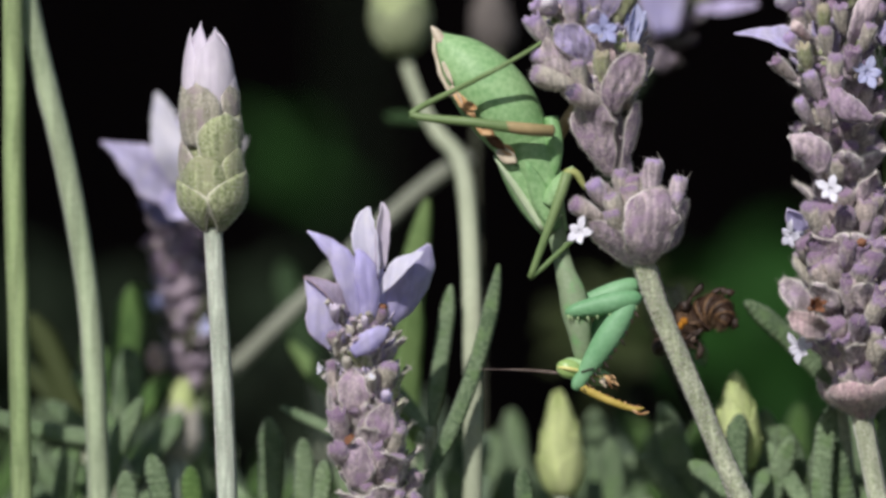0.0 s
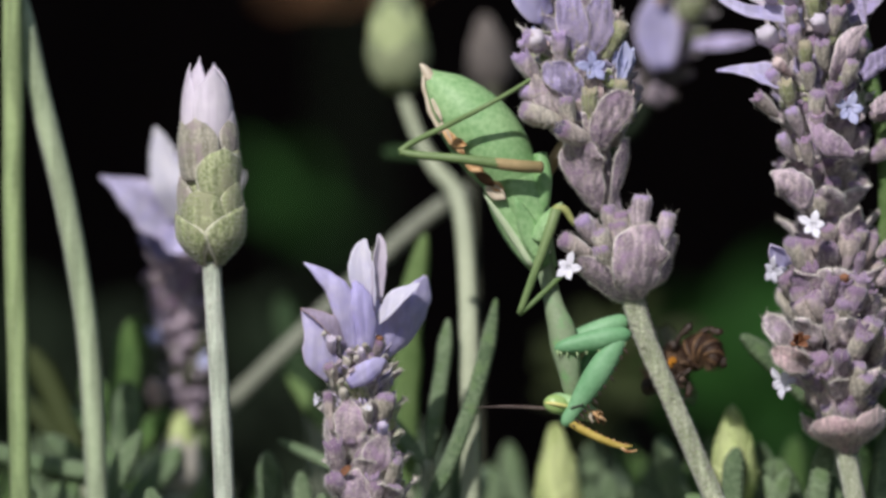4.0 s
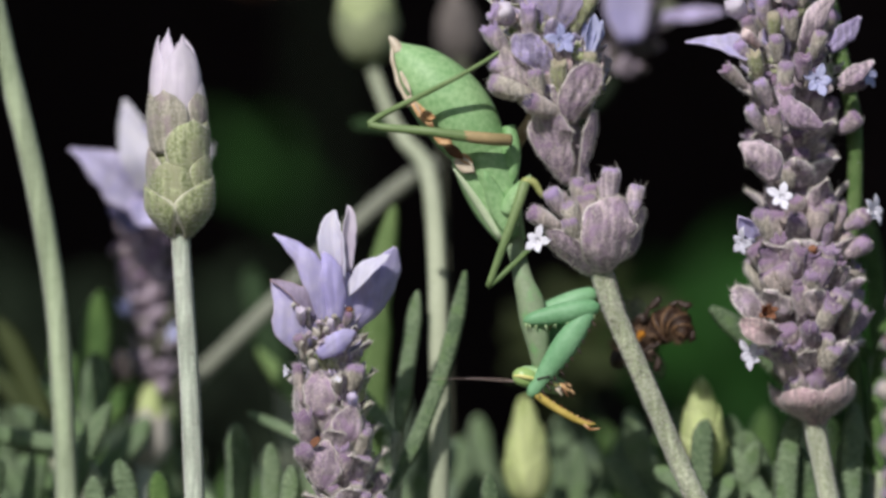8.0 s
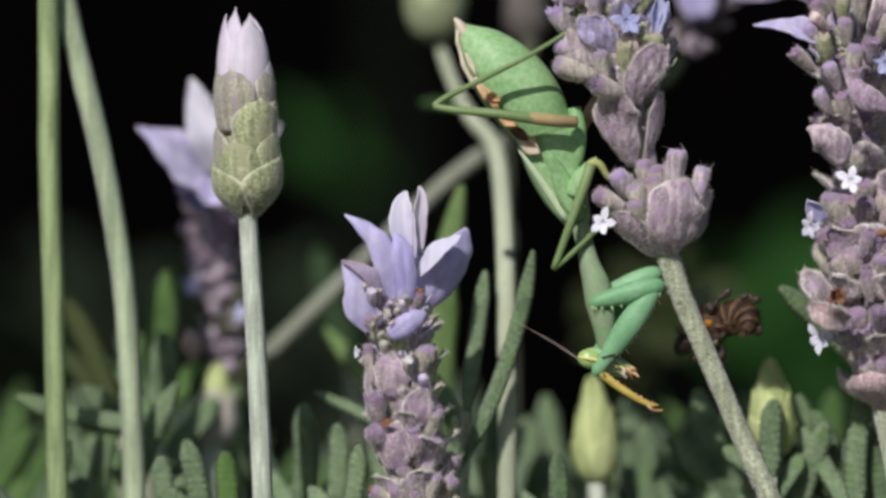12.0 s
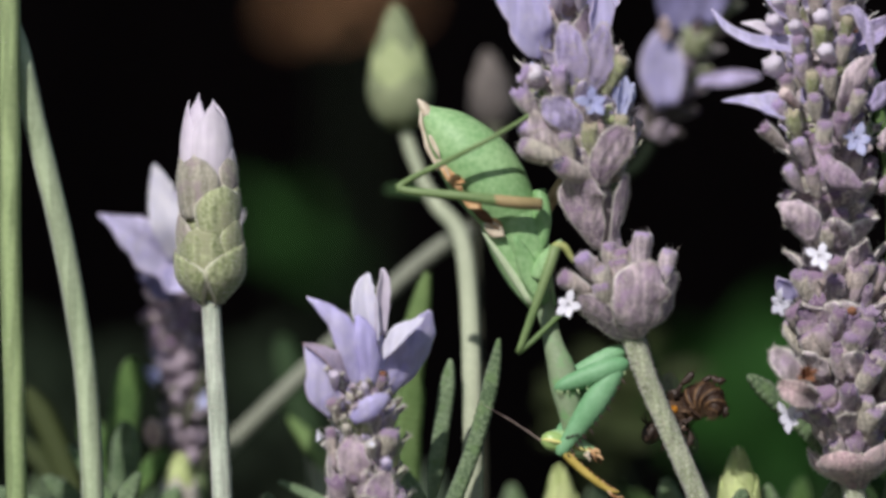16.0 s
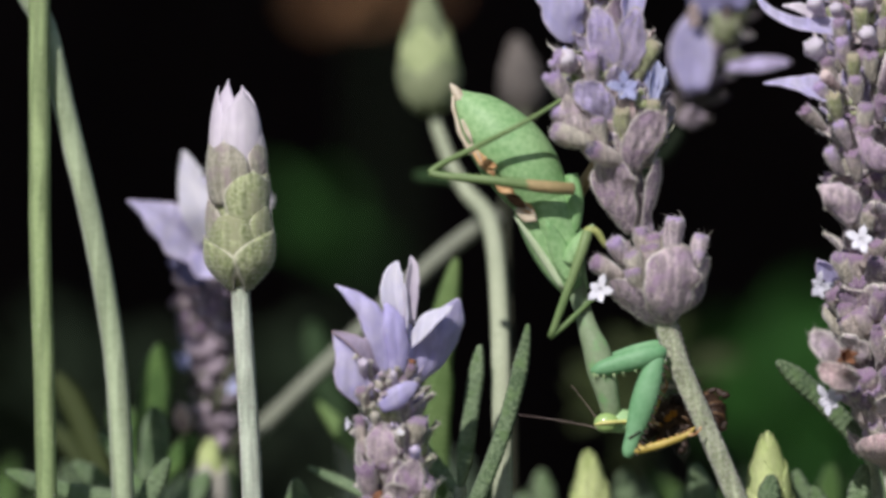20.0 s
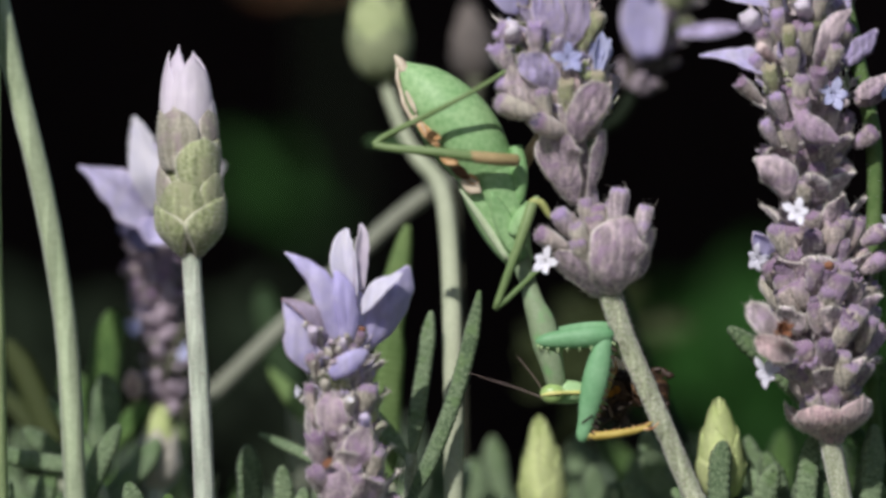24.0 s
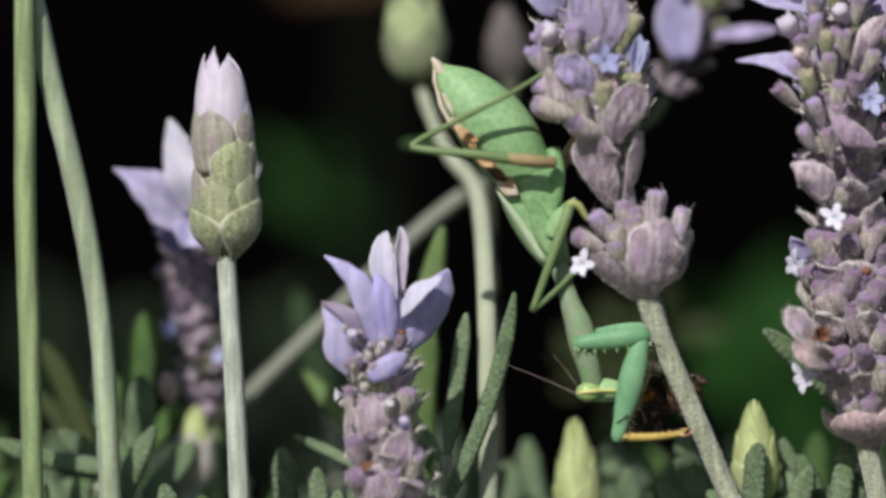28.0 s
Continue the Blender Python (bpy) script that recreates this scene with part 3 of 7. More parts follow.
# ---- lavender: stems and heads ----
def dress_whorl(plant, axis, h, r, count, size, fat, mats, rng, tilt=0.6, turn0=0.0, faces=0.0):
    """A ring of calyxes standing out of a head at height h."""
    for k in range(count):
        a = turn0 + 360 * k / count + rng.uniform(-14, 14)
        p = on_axis(axis, h + rng.uniform(-0.9, 0.9), a, r * rng.uniform(0.3, 0.52))
        out = on_axis(axis, 0, a, 1) - axis[0]
        lift = tilt if mats[0].name.startswith("dull") else tilt * 0.74
        d = (axis[1] * (1 - lift) + out * lift + Vector((rng.uniform(-0.25, 0.25), rng.uniform(-0.2, 0.2), rng.uniform(-0.2, 0.2)))).normalized()
        ln = size * rng.uniform(0.62, 1.02)
        faded = mats[0].name.startswith("dull")
        cal = part("calyx", calyx_shape(p, p + d * ln, fat * rng.uniform(0.8, 1.2)), rng.choice(mats), plant, tip=(rng.choice((DARK_CUP, DARK_CUP, BROWN_CUP)), 108) if not faded and rng.random() < 0.18 else None)
        if rng.random() < faces:
            part("floret", calyx_shape(p + d * ln * 0.85, p + d * (ln * 0.85 + fat * 0.9), fat * 0.55), rng.choice((BROWN_CUP, MAUVE_DARK, MAUVE_DARK)), cal)


def dress_wool(plant, axis, low, high, r, count, mats, rng):
    """Short crumpled scales and stalks that fill a head between its calyxes."""
    for _ in range(count):
        h, a = rng.uniform(low, high), rng.uniform(-185, 5)
        out = on_axis(axis, 0, a, 1) - axis[0]
        p = on_axis(axis, h, a, r * rng.uniform(0.5, 0.85))
        d = axis[1] * rng.uniform(0.6, 1.1) + out * rng.uniform(0.0, 0.35) + Vector((rng.uniform(-0.45, 0.45), 0, 0))
        mid, tip = p + d * rng.uniform(0.9, 1.4), p + d * rng.uniform(2.0, 3.2) + out * rng.uniform(-0.3, 0.7)
        w = rng.uniform(1.2, 2.6)
        part("scale", blade([(tuple(p), w * 0.6), (tuple(mid), w), (tuple(tip), 0.2)], out - axis[1] * 0.2, rng.uniform(-0.5, 0.4), 0.05, 0.16, 0.16, 6, 4, rng), rng.choice(mats), plant)


def dress_bracts(plant, axis, h, r, count, size, width, mats, rng, lean=0.55, turn0=0.0):
    for k in range(count):
        a = turn0 + 360 * k / count + rng.uniform(-15, 15)
        p = on_axis(axis, h, a, r * 0.5)
        out = on_axis(axis, 0, a, 1) - axis[0]
        d = (axis[1] * (1 - lean) + out * lean).normalized()
        s = size * rng.uniform(0.8, 1.15)
        part("bract", petal(p, p + d * s, width * rng.uniform(0.7, 1.15), out - axis[1] * 0.2 + Vector((rng.uniform(-0.3, 0.3), 0, 0)), -0.5, rng.uniform(0.05, 0.22), 0.08, rng.uniform(0.34, 0.55), 0.5, 0.22, 8, 10, rng, rng.uniform(0.7, 1.2), 0.4), rng.choice(mats), plant)


CREAM_WOOL = material("cream_wool", (0.50, 0.46, 0.38), (0.74, 0.70, 0.62), 0.9, 3.0, 0.4, 0.4, 0.3, sheen=0.4)
LILAC_BRACT = material("lilac_bract", (0.40, 0.33, 0.58), (0.68, 0.60, 0.86), 0.85, 3.0, 0.3, 0.5, 0.2, 1.4, (0.46, 0.39, 0.56), vein_depth=0.42, sheen=0.4, rim=(0.76, 0.67, 0.82), mottle=3.0)
WOOL = material("woolly_calyx", (0.45, 0.375, 0.34), (0.81, 0.70, 0.645), 0.95, 3.4, 0.5, 0.5, 0.12, 1.8, (0.52, 0.41, 0.47), vein_depth=0.3, sheen=0.4, rim=(0.30, 0.20, 0.31), mottle=3.4)
GREY_WOOL = material("greenish_woolly_calyx", (0.41, 0.375, 0.30), (0.75, 0.69, 0.59), 0.95, 3.4, 0.5, 0.5, 0.12, 1.8, (0.50, 0.42, 0.42), vein_depth=0.35, sheen=0.4, rim=(0.33, 0.235, 0.37), mottle=3.4)
LILAC_WOOL = material("lilac_tipped_calyx", (0.46, 0.37, 0.43), (0.74, 0.64, 0.65), 0.95, 3.4, 0.5, 0.5, 0.12, 1.8, (0.52, 0.40, 0.60), vein_depth=0.35, sheen=0.4, rim=(0.43, 0.32, 0.55), mottle=3.4)
GREEN_CALYX = material("green_calyx", (0.36, 0.40, 0.19), (0.62, 0.65, 0.38), 0.9, 3.0, 0.5, 0.5, 0.3, 1.8, vein_depth=0.3, sheen=0.4, rim=(0.52, 0.47, 0.33), mottle=3.4)
MAUVE_PETAL = material("mauve_petal", (0.42, 0.34, 0.46), (0.66, 0.57, 0.74), 0.6, 0.8, 0.3, 0.2, 0.35, 1.1, vein_depth=0.2, rim=(0.45, 0.33, 0.30))
PALE_BLUE = material("pale_blue_petal", (0.799, 0.778, 0.946), (0.950, 0.929, 0.980), 0.5, 0.8, 0.3, 0.12, 0.35, 1.0, vein_depth=0.08)
VIOLET = material("violet_petal", (0.27, 0.25, 0.46), (0.42, 0.39, 0.64), 0.6, 0.8, 0.3, 0.2, 0.3, 1.1)
PINK_BRACT = material("pinkish_bract", (0.54, 0.36, 0.40), (0.86, 0.69, 0.66), 0.9, 3.2, 0.4, 0.6, 0.15, 1.4, (0.56, 0.43, 0.44), vein_depth=0.38, sheen=0.4, rim=(0.88, 0.72, 0.70), mottle=3.4)
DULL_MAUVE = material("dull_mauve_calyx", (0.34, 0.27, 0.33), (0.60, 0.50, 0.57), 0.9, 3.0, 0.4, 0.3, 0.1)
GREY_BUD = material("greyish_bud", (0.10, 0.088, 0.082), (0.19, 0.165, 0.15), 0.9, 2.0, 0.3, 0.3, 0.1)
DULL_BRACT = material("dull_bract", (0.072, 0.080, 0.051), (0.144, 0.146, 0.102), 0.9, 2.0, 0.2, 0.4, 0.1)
BROWN_CUP = material("withered_floret", (0.16, 0.07, 0.04), (0.36, 0.17, 0.09), 0.8, 3, 0.5, 0.5)
DARK_CUP = material("dark_floret", (0.03, 0.025, 0.05), (0.10, 0.08, 0.14), 0.7, 3, 0.5, 0.4)


def build_main():
    """The spike on which the mantis sits."""
    rng = random.Random(11)
    foot = (100, 30, 0)
    plant = thing("lavender_spike", foot, "tall mauve lavender spike on which a mantis hangs", "lavender", "lavender spikes")
    stem = [((22.5, 1, 395.9), 0.9), ((23.7, 0, 393.1), 1.35), ((25.6, 0, 387.5), 1.3), ((28.8, 0, 380.1), 1.25), ((33.5, 0, 369.1), 1.25), ((38.3, 1, 358.0), 1.3)]
    rows = stem_to_ground(stem, foot)
    s = part("stem", tube(rows, 14, 30, 1, 0.03, 0.07, rng), STEM, plant, "greyish downy stem")
    part("down", hairs(stem, 5200, 0.45, rng), DOWN, s, kind="stuff")
    axis = axis_of((23.7, 0, 393.5), (15.8, 0, 430.9))
    part("core", tube([(tuple(axis[0]), 1.3), (tuple(axis[0] + axis[1] * 20), 0.9), (tuple(axis[0] + axis[1] * 43), 0.8)], 8, 4), BRACT_PALE, plant)

    def cup(h):
        return 0.9 + 4.9 * math.sin(min(1, max(0, h) / 5.2) * math.pi / 2)
    # lowest whorl: two broad bracts make a cup
    for turn, spread, size, flare, mat in ((60, 50, 8.0, 0.5, BRACT), (130, 44, 7.6, 0.5, BRACT)):
        part("bract", scale(axis, cup, -0.6, size, turn, spread, flare, 0.25, 0.5, 0.3), mat, plant)
    for rows, face, cupped in (([((23.8, -1.6, 392.6), 2.2), ((24.2, -4.0, 394.6), 5.4), ((24.4, -5.4, 397.2), 6.9), ((25.0, -5.8, 399.6), 6.3), ((25.7, -5.4, 401.2), 3.6), ((26.0, -5.2, 402.0), 0.8)], (0.15, -1, -0.1), -0.8),
                               ([((23.0, -1.2, 392.6), 2.2), ((20.6, -3.2, 394.8), 3.9), ((18.4, -3.9, 396.6), 3.4), ((17.0, -4.0, 397.9), 0.9)], (-0.5, -1, -0.6), -0.6),
                               ([((23.6, -0.6, 392.8), 2.0), ((26.6, -1.6, 395.4), 4.6), ((28.2, -1.8, 398.2), 4.4), ((29.0, -1.6, 400.6), 1.0)], (0.9, -0.6, -0.3), -0.6)):
        part("bract", blade(rows, face, cupped * 0.55, 0.02, 0.05, 0.2, 16, 6, rng, 0.1), BRACT, plant, "broad mauve bract with a pale edge")
    for base, tip, r, mat in (((18.6, -3.4, 398.3), (14.8, -4.6, 400.4), 1.15, WOOL), ((19.2, -2.8, 399.8), (17.2, -4.0, 402.9), 1.15, LILAC_WOOL), ((24.5, -2.6, 400.0), (25.0, -3.2, 405.6), 1.25, LILAC_WOOL),
                              ((26.8, -2.4, 398.7), (28.2, -2.0, 403.5), 1.1, LILAC_WOOL), ((20.9, -3.8, 398.4), (19.4, -4.6, 401.3), 1.15, GREY_WOOL), ((22.3, -3.4, 398.8), (21.7, -3.8, 402.3), 1.2, WOOL),
                              ((20.8, -3.8, 396.6), (19.6, -5.0, 399.4), 1.1, GREY_WOOL), ((22.6, -2.0, 400.2), (22.3, -2.6, 403.6), 1.0, WOOL), ((21.2, -1.6, 400.6), (20.8, -2.2, 404.4), 1.0, GREY_WOOL)):
        part("calyx", calyx_shape(base, tip, r), mat, plant)
    dress_whorl(plant, axis, 6.0, 4.6, 3, 4.2, 1.1, (WOOL, GREY_WOOL), rng, 0.3, 60)
    # second whorl: a narrow cup of long bracts
    low = axis_of(axis[0] + axis[1] * 11.0, axis[0] + axis[1] * 30)

    def narrow(h):
        return 0.8 + 1.7 * math.sin(min(1, max(0, h) / 7) * math.pi / 2)
    part("bract", scale(low, narrow, -0.4, 8.0, 100, 44, 0.3, 0.1, 0.55, 0.3), BRACT, plant)
    part("bract", blade([((19.4, -1.0, 403.6), 1.0), ((18.4, -2.8, 406.4), 3.8), ((17.3, -4.0, 409.4), 5.6), ((17.2, -4.8, 411.2), 5.0), ((17.4, -5.2, 412.6), 1.6)], (-0.35, -1, -0.1), -0.45, 0.05, 0.04, 0.2, 16, 6, rng, 0.1), BRACT, plant, "broad mauve bract with a pale edge")
    part("bract", blade([((21.3, -1.0, 404.2), 0.9), ((22.0, -2.2, 407.4), 2.0), ((22.6, -2.8, 410.4), 2.2), ((22.9, -3.2, 412.6), 0.8)], (0.8, -0.8, 0), -0.4, 0.03, 0.03, 0.2, 12, 6, rng, 0.1), BRACT, plant, "narrow mauve bract with a pale edge")
    # third and fourth whorls: crowded calyxes
    for h, r, n, size, tilt in ((18.6, 5.2, 7, 5.4, 0.46), (21.0, 6.2, 8, 5.2, 0.46), (24.5, 6.8, 8, 5.0, 0.44), (28.0, 6.4, 8, 4.8, 0.38), (31.5, 5.4, 7, 4.6, 0.32), (35, 4.4, 6, 4.6, 0.25), (38.5, 4, 6, 4.4, 0.2)):
        dress_whorl(plant, axis, h, r, n + 2, size * 1.0, 1.2, (WOOL, GREY_WOOL, WOOL, LILAC_WOOL), rng, tilt, rng.uniform(0, 90), faces=0.12)
    for h, n, lean in ((19.2, 6, 0.42), (22.4, 6, 0.44), (25.6, 6, 0.42), (28.8, 6, 0.38), (31.6, 6, 0.34), (34.6, 6, 0.26)):
        dress_bracts(plant, axis, h, 5.8, n, 5.8, 2.9, (BRACT, BRACT_PALE, BRACT_PALE, LILAC_BRACT), rng, lean, rng.uniform(0, 90))
    for rows, face, mat in (([((19.6, -4.0, 411.2), 1.4), ((20.2, -5.6, 413.8), 3.8), ((21.5, -6.2, 416.2), 4.5), ((22.8, -6.2, 417.6), 2.6), ((23.2, -6.0, 418.2), 0.6)], (0.35, -1, 0), BRACT), ([((15.2, -4.6, 414.5), 1.4), ((13.6, -6.0, 416.7), 3.0), ((12.2, -6.2, 418.6), 2.7), ((11.4, -6.0, 420.2), 0.6)], (-0.3, -1, 0.1), BRACT_PALE),
                            ([((17.4, -5.0, 417.4), 1.4), ((15.8, -6.6, 419.3), 3.6), ((14.1, -7.0, 420.5), 3.6), ((12.7, -6.8, 421.6), 0.8)], (-0.2, -1, 0.3), LILAC_BRACT), ([((16.7, -5.4, 422.9), 1.7), ((16.4, -6.6, 425.7), 3.8), ((15.8, -6.8, 428.6), 3.6), ((15.2, -6.4, 431.0), 0.8)], (-0.2, -1, 0.1), LILAC_BRACT), ([((17.9, -5.2, 422.4), 1.7), ((18.9, -6.4, 425.2), 4.0), ((19.6, -6.6, 427.9), 3.6), ((20.2, -6.2, 430.8), 0.8)], (0.2, -1, 0.1), LILAC_BRACT)):
        part("bract", blade(rows, face, -0.25, 0.05, 0.06, 0.18, 14, 6, rng, 0.1), mat, plant, "broad mauve bract with a pale edge")
    for base, tip, r, mat in (((15.4, -4.8, 414.4), (9.9, -6.2, 416.2), 1.35, GREY_WOOL), ((13.0, -5.0, 416.5), (10.0, -5.8, 418.5), 0.9, LILAC_WOOL), ((12.2, -5.0, 419.4), (9.8, -5.8, 423.0), 1.2, LILAC_WOOL), ((12.9, -5.2, 423.6), (10.2, -6.0, 424.9), 1.3, LILAC_WOOL),
                              ((14.8, -5.6, 421.5), (14.6, -7.0, 425.5), 1.0, LILAC_WOOL), ((20.2, -4.6, 422.2), (22.5, -5.4, 426.9), 1.2, GREEN_CALYX), ((16.2, -5.6, 414.2), (15.4, -6.8, 417.6), 1.0, GREY_WOOL)):
        part("calyx", calyx_shape(base, tip, r), mat, plant)
    part("calyx", calyx_shape((18.6, -4.6, 414.2), (18.4, -6.4, 418.5), 1.0), GREEN_CALYX, plant, "green calyx")
    part("calyx", calyx_shape((18.7, -4.0, 412.0), (14.4, -6.8, 414.0), 1.3), WOOL, plant, "woolly calyx with a dark withered mouth", tip=(DARK_CUP, 84))
    # florets
    for at, face, size, mat in (((15.8, -4.5, 396.6), (-0.5, -1, 0.1), 2.1, WHITE_FLORET), ((18.7, -6.5, 421.1), (0.3, -1, 0.1), 2.3, BLUE_FLORET),
                                ((11.7, -4, 425.0), (-0.6, -1, 0), 1.3, BLUE_FLORET)):
        part("floret", floret_shape(at, face, size, rng.uniform(0, 2)), mat, plant, "small pale five-petalled floret")
    for base, tip, w, face in (((22.2, -4.2, 419.7), (22.8, -5.2, 424.5), 2.3, (0.3, -1, 0.2)), ((22.5, -3.8, 419.8), (23.8, -4.6, 423.7), 1.5, (0.7, -1, 0.1)), ((22.0, -3.8, 420.2), (21.7, -4.8, 423.4), 1.4, (-0.4, -1, 0.1))):
        part("floret", petal(base, tip, w, face, 0.6, 0.1, 0.12, 0.5, 0.5, 0.15, 8, 10, rng, 0.7, 0.3), BLUE_FLORET, plant, "pale blue folded floret")
    part("calyx", calyx_shape((22.0, -4.2, 417.0), (22.4, -4.6, 419.8), 0.9), GREEN_CALYX, plant, "green calyx")
    # crown of petals
    for base, tip, w, face, curl in (((19.1, -3, 427.2), (20.3, -3, 436.3), 3.4, (0.4, -1, 0.1), 0.1),
                                     ((15.1, -1, 430.1), (12.6, -1, 437.8), 5.0, (0, -1, 0.1), 0.1), ((17.9, 1, 430.9), (21.5, 2, 437.6), 5.0, (0.2, -1, 0), 0.1), ((15.9, 2, 430.3), (16.6, 3, 439.5), 5.0, (0, -1, 0), 0.05)):
        part("petal", petal(base, tip, w, face, 0.4, curl, 0.13, 0.5, 0.45, 0.2, 10, 12, rng, 0.8, 0.45), LILAC, plant, "lilac crown petal")
    part("petal", blade([((13.2, -3, 427.4), 2.0), ((11.7, -4.5, 429.3), 4.8), ((10.9, -5, 432.1), 5.4), ((9.5, -5, 435.0), 5.4), ((7.7, -4.6, 437.8), 2.4), ((6.8, -4.4, 439.2), 0.5)], (-0.1, -1, 0.2), 0.2, 0.03, 0.05, 0.18, 16, 7, rng), LILAC, plant, "broad frilled lilac petal")
    part("flower_bud", calyx_shape((12.6, -4, 423.4), (11.3, -6.6, 425.3), 1.2, 14, True), PALE_LILAC, plant, "round pale unopened floret")
    for x, z, r in ((14.6, 434.2, 0.75), (16.1, 435.1, 0.9), (17.4, 434.4, 0.8)):
        part("flower_bud", calyx_shape((x, -3.4, z - 2.0), (x, -5.4, z + 0.8), r), PALE_LILAC, plant, "pale unopened floret")
    dress_wool(plant, axis, 20, 33, 6.2, 150, (BRACT_PALE, GREEN_BRACT, LILAC_BRACT, PINK_BRACT), rng)
    strands(plant, 3400, 1.2, rng, ("bract", "calyx", "scale"), (-0.2, 0, 1), CREAM_WOOL)
    fringe(plant, ("bract",), 0.06, 0.42, rng)
    downy(plant, 90000, 0.36, rng, ("bract", "calyx", "core"), 0.02)
    return plant


def build_right():
    """The dense spike beside it."""
    rng = random.Random(21)
    foot = (75, 60, 0)
    plant = thing("lavender_spike", foot, "thick dense mauve lavender flower spike with a few white florets", "lavender", "lavender spikes")
    stem = [((50.5, 4, 374.7), 1.3), ((51.3, 4, 371.2), 1.25), ((52.6, 4, 364.8), 1.25), ((54.0, 4, 357.8), 1.3)]
    rows = stem_to_ground(stem, foot)
    s = part("stem", tube(rows, 12, 8, 1, 0.03, 0.04, rng), STEM, plant, "greyish downy stem")
    part("down", hairs(stem, 900, 0.4, rng), DOWN, s, kind="stuff")
    axis = axis_of((50.9, 4, 374.3), (46.6, 4, 431.1))
    part("core", tube([(tuple(axis[0]), 1.5), (tuple(axis[0] + axis[1] * 30), 1.2), (tuple(axis[0] + axis[1] * 64), 0.8)], 8, 4), BRACT_PALE, plant)
    mats = (MAUVE, GREY_WOOL, MAUVE_DARK, WOOL)
    for h, r, n, size, tilt in ((2.8, 4.0, 8, 4.0, 0.36), (4.8, 5.8, 10, 4.6, 0.5), (6.8, 7.6, 12, 5.0, 0.5), (9.8, 9.0, 12, 5.2, 0.5), (12.8, 9.8, 13, 5.2, 0.5),
                                (15.8, 9.8, 13, 5.2, 0.48), (18.8, 9.2, 12, 5.2, 0.46), (21.8, 8.4, 12, 5.0, 0.42), (24.6, 6.8, 10, 4.6, 0.36), (29.5, 6.0, 8, 4.6, 0.46),
                                (32.5, 6.4, 9, 4.8, 0.46), (35.8, 6.6, 9, 4.8, 0.46), (39.2, 6.6, 9, 4.8, 0.44), (42.6, 6.8, 9, 4.8, 0.44), (45.4, 7.4, 9, 4.6, 0.46), (48.2, 7.6, 9, 4.6, 0.46), (51.2, 7.2, 9, 4.6, 0.42), (54.4, 6.5, 8, 4.5, 0.4)):
        dress_whorl(plant, axis, h, r, n + 3, size * 0.95, 1.26, mats, rng, tilt, rng.uniform(0, 90), faces=0.12)
    for h, n, size, r in ((28.8, 6, 6.0, 5.0), (38, 5, 5.4, 5.2)):
        dress_bracts(plant, axis, h, r, n, size, 5.2, (BRACT, BRACT, BRACT_PALE), rng, 0.5, rng.uniform(0, 90))
    for turn, size in ((-112, 4.6), (-42, 5.2), (28, 4.6), (100, 4.4), (170, 4.8)):
        part("bract", scale(axis, lambda h: 1.2 + 3.0 * math.sin(min(1, max(0, h) / 3.0) * math.pi / 2), -0.8, size + 0.6, turn, 42, 0.8, 0.3, 0.66, 0.3, 10, 10, 0.4, 0.5), PINK_BRACT, plant, "broad pinkish bract at the base")
    part("bract", blade([((43.8, -4.6, 386.4), 1.6), ((42.6, -6.0, 388.0), 2.8), ((41.2, -6.2, 389.6), 2.8), ((40.2, -5.6, 390.8), 0.8)], (-0.4, -1, 0.3), 0.45, 0.04, 0.04, 0.24, 12, 5, rng), BRACT_PALE, plant, "open pale mauve bract")
    part("bract", blade([((45.6, -4.6, 384.6), 1.6), ((43.8, -6.4, 385.2), 3.0), ((42.2, -6.6, 386.0), 2.6), ((41.0, -6.0, 386.6), 0.8)], (-0.3, -1, -0.1), 0.35, 0.04, 0.06, 0.2, 12, 5, rng), PINK_BRACT, plant, "open pale pink bract")
    for a, b in (((44.0, -6, 387.6), (44.5, -8.2, 388.8)), ((44.1, -6, 387.6), (45.5, -8, 388.2)), ((44.1, -6, 387.5), (45.1, -8, 387.0)), ((43.9, -6, 387.6), (43.5, -8, 388.6)), ((43.8, -6, 387.4), (43.2, -8, 387.2))):
        part("withered_petal", petal(a, b, 1.0, (0, -1, 0.3), 0.4, 0.1, 0.1, 0.5, 0.6, 0.15, 4, 6, rng, 0.8, 0.5), BROWN_CUP, plant, "withered orange-brown petal")
    for at, face, size, mat in (((46.1, -5, 401.8), (-0.3, -1, 0.2), 2.1, WHITE_FLORET), ((41.4, -3, 396.2), (-0.9, -0.7, -0.2), 2.1, WHITE_FLORET),
                                ((42.5, -3, 382.4), (-0.8, -0.8, -0.2), 2.3, WHITE_FLORET), ((50.6, -4, 416.1), (0.1, -1, 0), 2.4, BLUE_FLORET),
                                ((57.7, -1, 400.1), (0.9, -0.7, 0.2), 2.3, WHITE_FLORET), ((57.0, -1, 416.8), (0.8, -0.7, 0), 2.0, BLUE_FLORET)):
        part("floret", floret_shape(at, face, size, rng.uniform(0, 2)), mat, plant, "small white five-petalled floret")
    for a, b in (((54.3, 0, 398.0), (57.2, -0.6, 399.8)), ((53.6, 0, 415.3), (56.5, -0.6, 416.6)), ((54.4, 1, 394.5), (57.5, 1, 396.6)), ((53.4, 1, 409.9), (56.2, 1, 412.0))):
        part("calyx", calyx_shape(a, b, 1.2), MAUVE, plant)
    part("petal", petal((43.1, -2, 396.9), (40.9, -3.5, 399.5), 2.6, (-0.4, -1, 0.1), 0.5, 0.1, 0.1, 0.5, 0.6, 0.2, 6, 8, rng, 0.6, 0.4), LILAC, plant)
